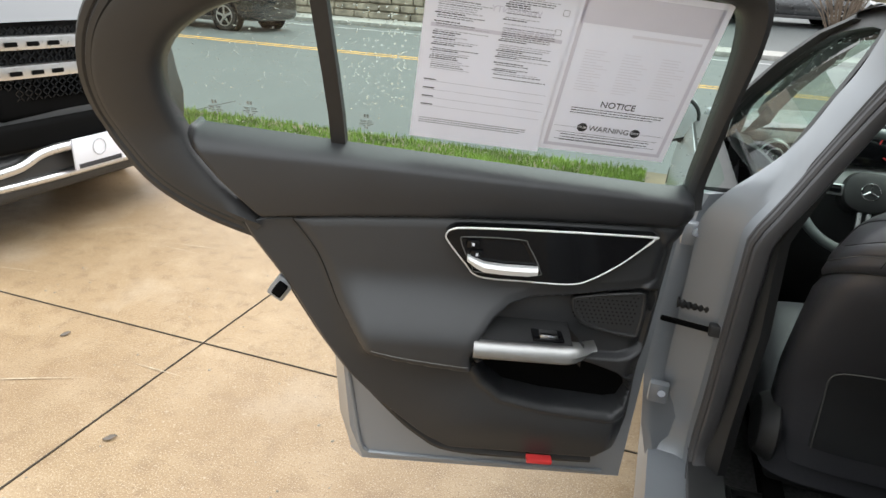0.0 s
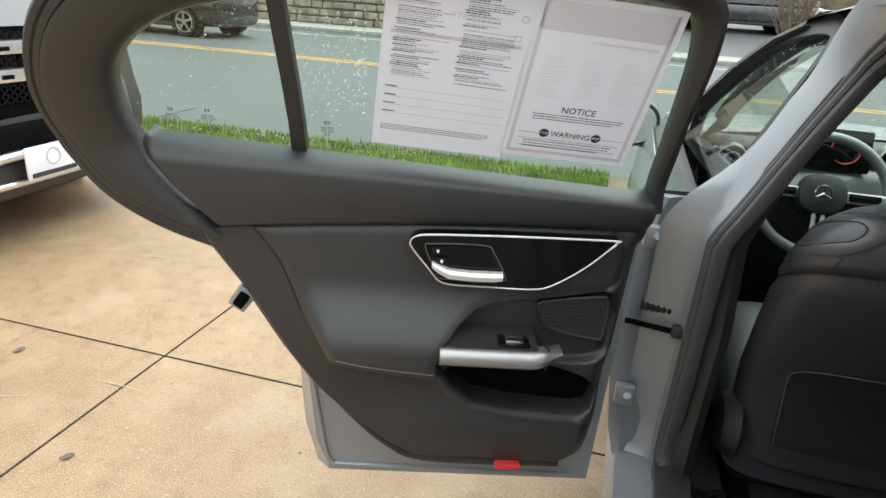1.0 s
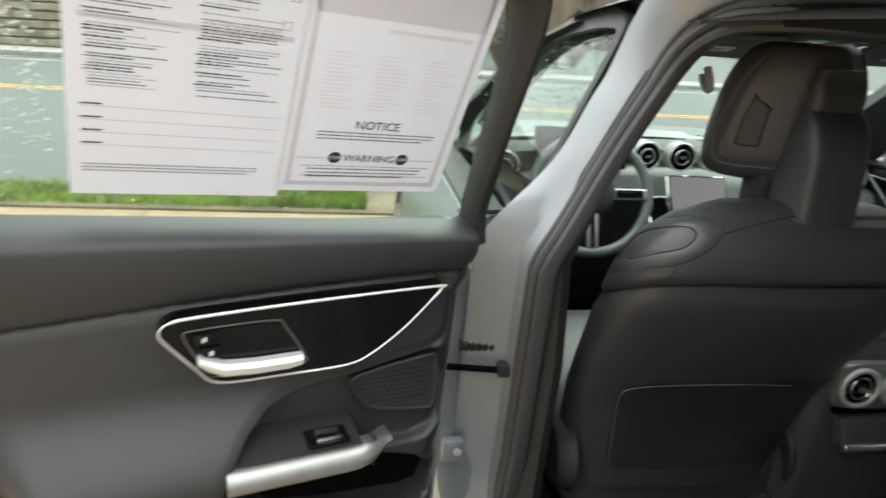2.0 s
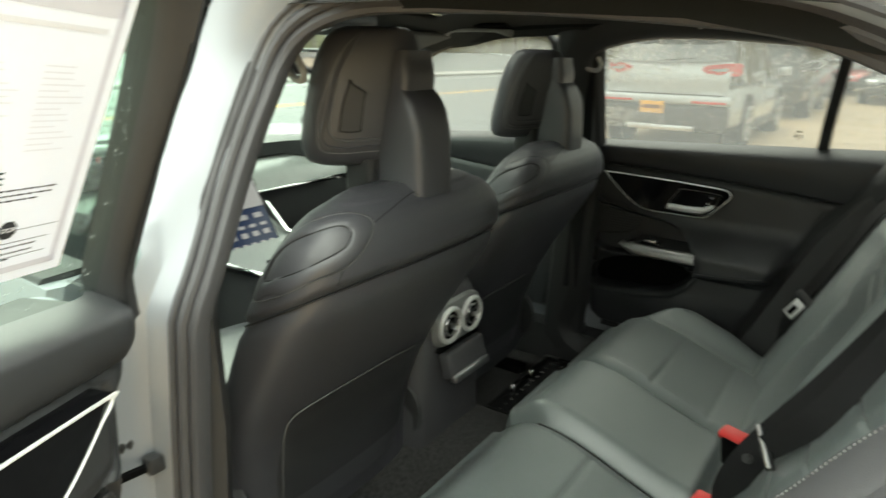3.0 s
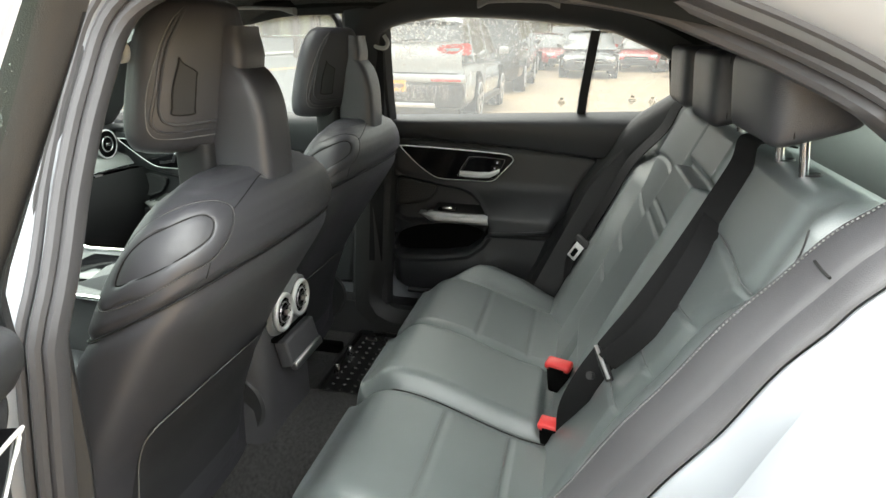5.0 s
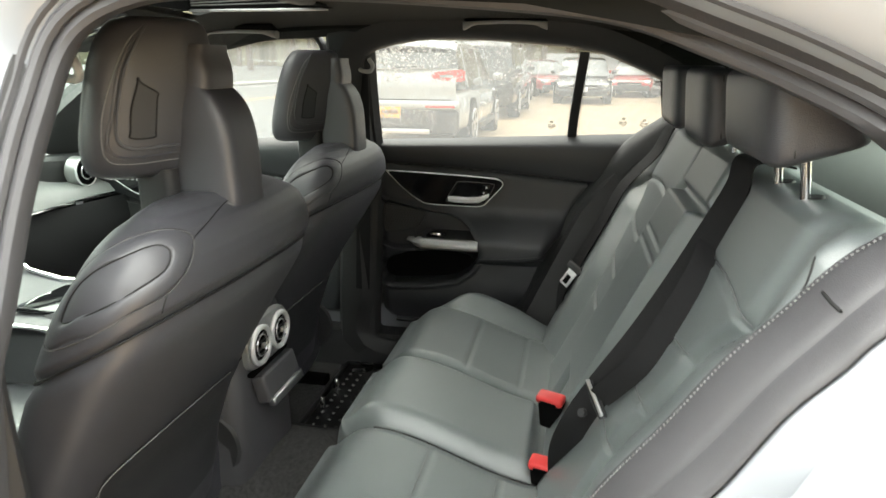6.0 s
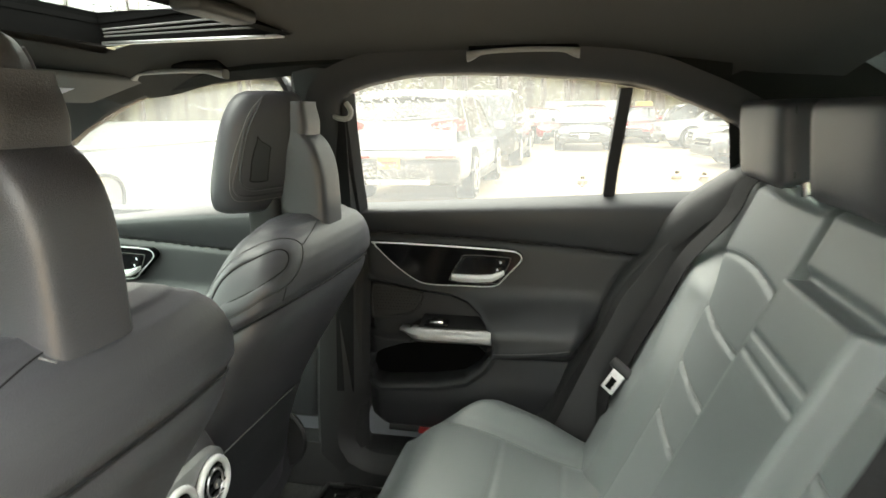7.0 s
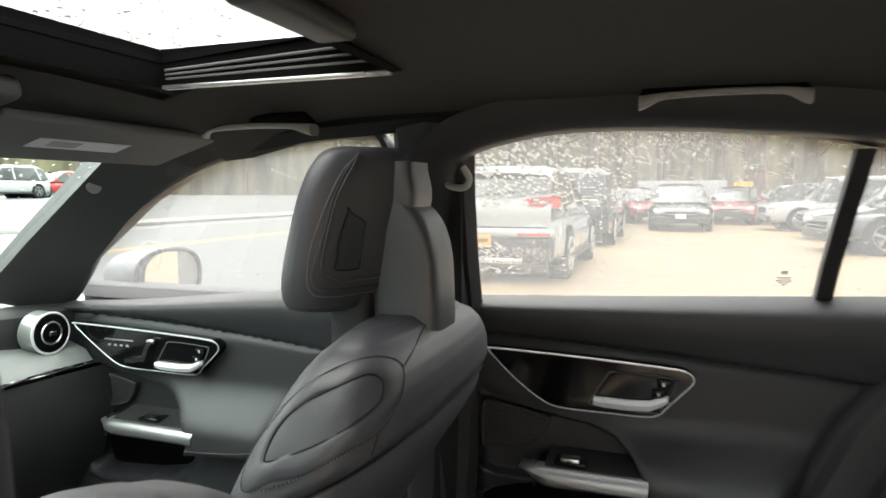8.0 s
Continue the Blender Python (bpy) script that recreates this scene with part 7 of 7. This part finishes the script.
part("roof_spoiler", loft([[(-h + 0.22 + 0.05 * (abs(y) / 0.6) ** 2 + a, y, 1.455 + b - 0.04 * (abs(y) / 0.6) ** 2) for a, b in ((0, 0.0), (0.02, 0.025), (0.2, 0.055), (0.4, 0.07), (0.4, 0.0), (0.1, -0.02))] for y in [0.63 * (k / 8 - 1) for k in range(17)]]), M_WHITE, suv, "white roof spoiler")
part("rear_bumper", box((-h + 0.02, 0, 0.43), (0.18, 1.70, 0.34), 0.06, seg=3), M_PLASTIC, suv, "black rear bumper")
part("bumper_top", box((-h + 0.02, 0, 0.665), (0.20, 1.74, 0.12), 0.05, seg=3), M_WHITE, suv, "white bumper top")
part("wiper", tube([(-h + 0.02, 0.1, 1.16), (-h + 0.03, -0.32, 1.19)], 0.008, 6), M_DARK, suv, "black rear wiper")
part("tailgate_gap", box((-h - 0.022, 0, 0.735), (0.02, 1.5, 0.012)), M_DARK, suv, "dark tailgate gap")
for sg in (-1, 1):
    part("tail_lamp", loft([[(-h + 0.02 + dx, sg * y, z + b) for z, b in ((1.06, -hh_), (1.06, -hh_ * 0.4), (1.06, hh_ * 0.6), (1.06, hh_))] for y, dx, hh_ in ((0.46, -0.035, 0.015), (0.52, -0.03, 0.05), (0.66, -0.01, 0.065), (0.78, 0.04, 0.075), (0.855, 0.14, 0.085), (0.89, 0.26, 0.06))], False, False), M_TAIL, suv, "red tail lamp")
    part("lamp_lens", loft([[(-h + 0.008 + dx, sg * y, 1.055 + b) for b in (-hh_, hh_)] for y, dx, hh_ in ((0.58, -0.022, 0.012), (0.68, -0.008, 0.018), (0.76, 0.016, 0.02))], False, False), M_LAMP, suv, "pale lamp lens")
    part("reflector", box((-h - 0.085, sg * 0.60, 0.645), (0.02, 0.42, 0.032), 0.008), M_TAIL, suv, "red bumper reflector")
part("number_plate", box((-h - 0.085, 0.12, 0.56), (0.012, 0.31, 0.155), 0.003), M_ORANGE, suv, "orange number plate")
part("plate_bars", box((-h - 0.0925, 0.12, 0.565), (0.003, 0.24, 0.05)), M_INK2, suv, "dark plate print")
part("badge", loft([[(-h - 0.034 - d_, 0.06 * k * math.cos(q * 0.262), 1.06 + 0.032 * k * math.sin(q * 0.262)) for q in range(24)] for d_, k in ((0.0, 1.0), (0.008, 1.0), (0.010, 0.85))]), M_SATIN, suv, "oval silver badge")
part("exhaust_guard", box((-h - 0.06, 0, 0.30), (0.06, 0.9, 0.07), 0.02), M_SATIN, suv, "silver lower guard")

parked_car("parked_suv", "black SUV parked behind the white one", pose(16.2, 3.0, 0), 4.7, 1.9, 1.72, M_BLACKCAR)
parked_car("parked_suv", "white SUV far along the parked line", pose(21.6, 3.3, 0), 4.6, 1.9, 1.7, M_WHITE)
parked_car("parked_suv", "dark grey SUV far along the parked line", pose(26.5, 3.6, 0), 4.6, 1.9, 1.7, M_GREYCAR)
parked_car("parked_saloon", "dark saloon facing the car with pale plate", pose(22.6, 0.55, 0, 0, 0, 180), 4.7, 1.84, 1.44, M_GREYCAR, False, plate=True)
parked_car("parked_saloon", "red car behind the dark saloon", pose(27.2, 2.3, 0, 0, 0, 205), 4.5, 1.8, 1.40, M_REDCAR, False)
parked_car("parked_saloon", "red car beside the dark saloon", pose(27.4, -1.6, 0, 0, 0, 170), 4.5, 1.8, 1.40, M_REDCAR, False)
for x, y, paint, H, suvq, lab, turn in ((30.5, -3.7, M_WHITE, 1.46, False, "white saloon parked in the far row", 92), (26.6, -3.6, M_GREYCAR, 1.5, False, "dark grey saloon parked in the row", 84), (22.6, -4.2, M_WHITE, 1.62, True, "white compact SUV parked in the row", 96), (18.2, -4.6, M_WHITE, 1.5, False, "white saloon with pale headlamps in the row", 88),
                                        (14.6, -4.2, M_GREYCAR, 1.46, False, "grey saloon with silver rims near the quarter window", 98), (10.9, -6.2, M_GREYCAR, 1.6, True, "dark grey SUV parked at the row's near end", 90), (7.4, -6.6, M_WHITE, 1.5, False, "white saloon parked behind the car", 90)):
    parked_car("parked_car", lab, pose(x, y, 0, 0, 0, turn), 4.6, 1.85, H, paint, suvq)
wb = thing("site_board", "white board fence behind the dark saloon", "fence")
part("board", box((29.5, 0.4, 0.95), (0.06, 3.6, 1.5), 0.01), M_WHITE, wb, "white board")
for y in (-1.3, 0.4, 2.1):
    part("post", box((29.56, y, 0.85), (0.09, 0.09, 1.7), 0.01), M_BARK, wb, "wooden post")
yb = thing("yellow_machine", "small yellow machine standing by the trees", "machine", at=pose(31, -2.2, 0))
part("cab", box((0, 0, 1.35), (0.9, 0.7, 0.6), 0.06), M_YELLOWPAINT, yb, "yellow cab")
part("base", box((0, 0, 0.6), (1.2, 0.9, 0.9), 0.08), M_DARK, yb, "dark base")

# far side of the road: slope, stone wall and cars
tagged(part("far_slope", loft([[(x, y, z + 0.05 * noise.noise(Vector((x * 0.2, y * 0.2, 0)))) for x in [-6 + 100 * k / 40 for k in range(41)]] for y, z in ((22.0, 0.08), (24, 0.35), (27, 0.75), (31, 0.95), (60, 1.0))], False, False), M_ASPHALT), "raised asphalt lot across the road", "ground", kind="structure")
for x, y, a, paint, sq, lab in ((17.5, 29.5, 190, M_WHITE, True, "white SUV parked across the road"), (22.8, 32.5, 185, M_WHITE, True, "white SUV parked deeper in the far lot"), (27.0, 33.5, 175, M_REDCAR, False, "red car parked in the far lot"), (9.5, 29.0, 200, M_GREYCAR, False, "grey saloon parked across the road"), (13.0, 36.0, 170, M_BLACKCAR, True, "black SUV deep in the far lot"), (2.6, 27.0, 185, M_GREYCAR, True, "dark SUV parked across the road"), (5.5, 34.0, 10, M_WHITE, False, "white saloon deep in the far lot")):
    parked_car("parked_car", lab, pose(x, y, interp(y, [(22, 0.08), (24, 0.35), (27, 0.75), (31, 0.95), (60, 1.0)]), 0, 0, a), 4.6, 1.85, 1.62 if sq else 1.46, paint, sq, "cars across the road")
rs, (h, hw, belt) = parked_car("road_suv", "black SUV standing in the far lane of the road", pose(-12.9, 15.2, -0.03, 0, 0, 176), 4.8, 1.95, 1.78, M_BLACKCAR)
for sg in (-1, 1):
    part("tail_lamp", box((-h + 0.05, sg * 0.75, 1.0), (0.14, 0.22, 0.18), 0.04), M_TAIL, rs, "red tail lamp")

wall = thing("stone_wall", "grey-brown stone retaining wall beyond the road", "wall")
rng = random.Random(3)
count = 0
for row in range(6):
    x = -30 + rng.random()
    while x < -3.5:
        w = 0.35 + 0.55 * rng.random()
        hh = 0.25
        if -22 < x < -7.0 and count < 290:
            part("stone", box((x + w / 2, 22.3 + 0.04 * rng.random(), 0.20 + row * 0.26), (w - 0.03, 0.35, hh - 0.02 - 0.02 * rng.random()), 0.03, Euler((0, 0.03 * (rng.random() - 0.5), 0)).to_matrix(), 1), M_STONEWALL, wall)
            count += 1
        x += w
part("wall_core", box((-17, 22.5, 0.8), (27, 0.4, 1.5)), M_STONEWALL, wall, "wall core behind the stones")
tagged(part("far_bank", loft([[(x, y, z) for x in (-200, -100, -40, -3.5)] for y, z in ((22.6, 1.5), (30, 2.6), (60, 4.0), (120, 6.0))], False, False), M_SOIL), "brown bank above the stone wall", "ground", kind="structure")

# grass strip between car park and road
rng = random.Random(4)
tagged(part("verge", box((-14, 4.98, -0.01), (27.4, 0.66, 0.06), 0.02), M_SOIL), "narrow verge beside the road", "verge", kind="structure")
verts, faces = [], []
for k in range(15000):
    x, y = -1.0 - 12 * rng.random() ** 1.4, 4.72 + 0.56 * rng.random() ** 1.2
    hh, w, a = 0.025 + 0.05 * rng.random(), 0.006, rng.random() * 6.28
    b0 = len(verts)
    lx, ly = 0.05 * (rng.random() - 0.5), 0.05 * (rng.random() - 0.5)
    verts += [(x - w * math.cos(a), y - w * math.sin(a), 0.015), (x + w * math.cos(a), y + w * math.sin(a), 0.015), (x + lx, y + ly, 0.015 + hh)]
    faces.append((b0, b0 + 1, b0 + 2))
me = bpy.data.meshes.new("grass")
me.from_pydata(verts, [], faces)
me.materials.append(M_GRASS)
tagged(new("grass", me), "bright green wet grass on the verge", "grass", kind="stuff")


# ---- the dark SUV facing the car ----
def build_near_suv():
    c, (h, hw, belt) = parked_car("near_suv", "large dark grey SUV with chrome grille bars facing the car", pose(-6.22, 2.51, 0, 0, 0, 0), 4.92, 1.80, 1.78, M_NEARCAR)
    f = h + 0.02
    for ch in c.children:
        if ch.name.startswith("head_lamp"):
            for v in ch.data.vertices:
                v.co.y *= 0.72
        if ch.name.startswith("side_mirror"):
            for v in ch.data.vertices:
                v.co.x -= 0.35
        if ch.name.startswith("grille_bar"):
            for v in ch.data.vertices:
                v.co = (v.co.x - 0.10, v.co.y * 0.8, v.co.z)
    part("bonnet_lip", loft([[(f - 0.30 * t - 0.10 * (abs(y) / 0.9) ** 2, y, 1.06 + 0.09 * t - 0.03 * (abs(y) / 0.9) ** 2) for y in [0.86 * (k / 10 - 1) for k in range(21)]] for t in (-0.1, 0.1, 0.4, 1.0, 2.0)], False, False), M_NEARCAR, c, "dark grey bonnet edge")
    part("nose", loft([[(f - 0.02 - 0.12 * (abs(y) / 0.9) ** 2.4 + dx, y, z) for y in [0.87 * (k / 12 - 1) for k in range(25)]] for z, dx in ((0.26, -0.16), (0.34, -0.02), (0.46, 0.02), (0.60, 0.03), (0.70, 0.0), (0.9, -0.04), (1.07, -0.08))], False, False), M_PLASTIC, c, "dark bumper and grille surround")
    bm = bmesh.new()
    for i in range(26):
        for j in range(9):
            y, z = -0.56 + 0.045 * i, 0.72 + 0.036 * j
            for sg in (-1, 1):
                add_box(bm, (f + 0.012 - 0.05 * (abs(y) / 0.6) ** 2, y, z), (0.012, 0.050, 0.006), 0, Euler((sg * 0.72, 0, 0)).to_matrix())
    tagged(part("grille_mesh", bm, M_PIANO, c, "black diamond grille mesh"), kind="stuff")
    for z in (0.96, 0.835):
        bar = part("grille_bar", loft([[(f + 0.035 - 0.05 * (abs(y) / 0.6) ** 2 + a, y, z + b) for a, b in ((-0.01, -0.032), (0.012, -0.028), (0.016, 0.0), (0.012, 0.028), (-0.01, 0.032))] for y in [0.60 * (k / 12 - 1) for k in range(25)]]), M_SATIN, c, "broad satin chrome grille bar")
        for k in range(12):
            if abs(k - 5.5) > 1.2:
                y = -0.56 + 0.102 * k
                part("bar_slot", box((f + 0.0515 - 0.05 * (abs(y) / 0.6) ** 2, y, z - 0.004), (0.004, 0.062, 0.020), 0.003), M_DARK, bar, "dark slot in the bar")
    part("grille_star", tube([(f + 0.06, 0.06 + 0.085 * math.cos(a * 0.21), 0.895 + 0.085 * math.sin(a * 0.21)) for a in range(30)], 0.008, 8, True), M_CHROME, c, "round chrome emblem")
    part("lower_intake", box((f + 0.02, -0.05, 0.55), (0.06, 1.2, 0.13), 0.03, seg=3), M_DARK, c, "dark lower intake")
    bm = bmesh.new()
    for i in range(9):
        for j in range(5):
            add_box(bm, (f - 0.055, -(0.60 + 0.028 * i), 0.50 + 0.035 * j), (0.02, 0.024, 0.024), 0.004)
    tagged(part("corner_mesh", bm, M_PIANO, c, "textured black corner vents"), kind="stuff")
    part("skid_plate", tube(curve_pts([(f - 0.16, -0.80, 0.43), (f - 0.02, -0.68, 0.40), (f + 0.04, -0.45, 0.42), (f + 0.055, -0.30, 0.47), (f + 0.06, 0.0, 0.475), (f + 0.055, 0.30, 0.47), (f + 0.04, 0.45, 0.42), (f - 0.02, 0.68, 0.40), (f - 0.16, 0.80, 0.43)], 6), 0.024, 10), M_SATIN, c, "satin chrome bumper sweep")
    part("lower_lip", tube(curve_pts([(f - 0.08, -0.92, 0.36), (f + 0.0, -0.60, 0.335), (f + 0.035, 0.0, 0.335), (f + 0.0, 0.60, 0.335), (f - 0.08, 0.92, 0.36)], 6), 0.020, 10), M_SATIN, c, "satin chrome lower lip")
    pl_ = part("number_plate", box((f + 0.085, -0.02, 0.43), (0.012, 0.31, 0.155), 0.003), M_PAPER, c, "white dealer plate")
    part("plate_band", box((f + 0.0925, -0.02, 0.369), (0.003, 0.27, 0.022)), M_INK, pl_, "dark lettering bar")
    part("plate_ring", tube([(f + 0.093, -0.02 + 0.04 * math.cos(a * 0.21), 0.445 + 0.04 * math.sin(a * 0.21)) for a in range(30)], 0.003, 6, True), M_GINK, pl_, "round grey mark")


build_near_suv()


# ---- outside mirrors of the silver car ----
for s in (-1, 1):
    mr_ = thing("door_mirror", "silver door mirror with wet glass", "mirror", group="outside mirrors")
    part("mirror_shell", loft([[(s * (0.975 + 0.125 * k * c_), y, 0.952 + 0.078 * k * s_) for c_, s_ in [sup(2 * math.pi * q / 32, 2.6) for q in range(32)]] for y, k in ((2.215, 0.97), (2.23, 1.03), (2.28, 1.0), (2.335, 0.86), (2.375, 0.6), (2.39, 0.3))]), M_SILVER, mr_, "silver mirror shell")
    part("mirror_rim", tube([(s * (0.975 + 0.122 * c_), 2.212, 0.952 + 0.075 * s_) for c_, s_ in [sup(2 * math.pi * q / 32, 2.6) for q in range(32)]], 0.0065, 8, True), M_PLASTIC, mr_, "black mirror rim")
    bm = bmesh.new()
    fan(bm, [(s * (0.975 + 0.117 * c_), 2.209 + 0.02 * c_, 0.952 + 0.070 * s_) for c_, s_ in [sup(2 * math.pi * q / 32, 2.6) for q in range(32)]])
    part("mirror_glass", bm, M_MIRROR, mr_, "mirror glass")
    part("mirror_foot", box((s * 0.855, 2.27, 0.888), (0.11, 0.06, 0.045), 0.015, seg=3), M_PLASTIC, mr_, "black mirror foot")


# ---- trees ----
def tree(x, y, z, height, seed, leaves=700, crown=0.55, label="tall tree with thin spring leaves behind the car park"):
    rng = random.Random(seed)
    t = thing("tree", label, "tree", group="trees round the car park", at=pose(x, y, z))
    bm = bmesh.new()
    lean = (rng.uniform(-0.4, 0.4), rng.uniform(-0.4, 0.4))
    trunk = [Vector((lean[0] * k / 6, lean[1] * k / 6, height * k / 6)) + Vector((rng.uniform(-0.08, 0.08), rng.uniform(-0.08, 0.08), 0)) for k in range(7)]
    r0 = 0.012 * height + 0.06
    add_tube(bm, trunk, [r0 * (1 - 0.13 * k) for k in range(7)], 8)
    tips = []
    for b in range(16):
        k = rng.uniform(1.6, 5.8)
        i = int(k)
        p = trunk[i].lerp(trunk[min(i + 1, 6)], k - i)
        a = rng.uniform(0, 6.28)
        Lb = height * rng.uniform(0.14, 0.28) * (1.1 - k / 9)
        q = p + Vector((math.cos(a), math.sin(a), rng.uniform(0.2, 0.9))) * Lb
        mid = p.lerp(q, 0.5) + Vector((0, 0, -0.05 * Lb))
        add_tube(bm, [p, mid, q], [r0 * 0.35, r0 * 0.22, r0 * 0.08], 5)
        for _ in range(3):
            e = mid.lerp(q, rng.random()) + Vector((rng.uniform(-1, 1), rng.uniform(-1, 1), rng.uniform(-0.2, 0.9))) * Lb * 0.45
            add_tube(bm, [mid.lerp(q, 0.4), e], [r0 * 0.12, r0 * 0.03], 4)
            tips.append(e)
        tips.append(q)
    part("trunk", bm, M_BARK, t, "brown trunk and limbs")
    verts, faces = [], []
    for _ in range(leaves):
        c_ = rng.choice(tips) + Vector((rng.gauss(0, 1), rng.gauss(0, 1), rng.gauss(0, 0.8))) * height * 0.05 * crown * 1.6
        s_ = 0.05 + 0.11 * rng.random()
        u = Vector((rng.gauss(0, 1), rng.gauss(0, 1), rng.gauss(0, 1))).normalized()
        v = u.orthogonal().normalized()
        w = u.cross(v)
        b0 = len(verts)
        verts += [c_ - v * s_, c_ + w * s_ * 0.5, c_ + v * s_, c_ - w * s_ * 0.5]
        faces.append((b0, b0 + 1, b0 + 2, b0 + 3))
    me = bpy.data.meshes.new("crown")
    me.from_pydata(verts, [], faces)
    me.materials.append(M_LEAF)
    ob = new("crown", me)
    ob.parent = t
    return tagged(ob, "thin crown of small leaves")


rng = random.Random(12)
for k in range(26):
    tree(33 + 9 * rng.random(), -16 + 1.35 * k + rng.uniform(-0.6, 0.6), 0, 9 + 7 * rng.random(), 100 + k, 900)
for k in range(14):
    tree(44 + 12 * rng.random(), -24 + 4.2 * k, 0, 12 + 6 * rng.random(), 200 + k, 700)
for k in range(9):
    tree(-26 + 5.0 * k + rng.uniform(-1, 1), 28 + 5 * rng.random(), 2.0 if k < 5 else 0.8, 9 + 5 * rng.random(), 300 + k, 350)
for k in range(8):
    tree(24 + 7 * k, 42 + 6 * rng.random(), 1.0, 10 + 5 * rng.random(), 400 + k, 500)


def bush(x, y, z, seed):
    rng = random.Random(seed)
    t = thing("bare_bush", "bare brown branching bush by the road", "bush", group="roadside bushes", at=pose(x, y, z))
    bm = bmesh.new()
    for _ in range(46):
        a, b = rng.uniform(0, 6.28), rng.uniform(0.3, 1.0)
        q = Vector((math.cos(a) * b * 1.7, math.sin(a) * b * 1.7, 1.6 + rng.random() * 1.6))
        mid = q * 0.45 + Vector((0, 0, 0.25))
        add_tube(bm, [Vector((0, 0, 0)), mid, q], [0.03, 0.018, 0.006], 4)
        for _ in range(4):
            s0 = mid.lerp(q, rng.random())
            add_tube(bm, [s0, s0 + Vector((rng.gauss(0, 0.45), rng.gauss(0, 0.45), 0.25 + rng.random() * 0.5))], [0.010, 0.003], 3)
    tagged(part("twig_growth", bm, M_TWIG, t, "thin bare twigs"), kind="stuff")


bush(3.6, 22.6, 0.1, 1)
bush(6.4, 23.2, 0.2, 2)
tagged(part("backdrop", loft([[(x, y, z) for x, y in ((40, -90), (58, -50), (62, -15), (62, 20), (66, 50), (56, 80), (20, 95), (-40, 100))] for z in (-0.05, 4, 8, 11)], False, False), M_FARWOOD), "distant grey-brown woods", "woods", kind="structure")
# unseen woods added to hold back low skylight from behind and left
tagged(part("backdrop", loft([[(x, y, z) for x, y in ((40, -90), (10, -60), (-25, -45), (-48, -20), (-52, 0))] for z in (-0.05, 5, 10, 15)], False, False), M_FARWOOD), "unseen dark woods added behind the car park to cut skylight", "woods", kind="structure")
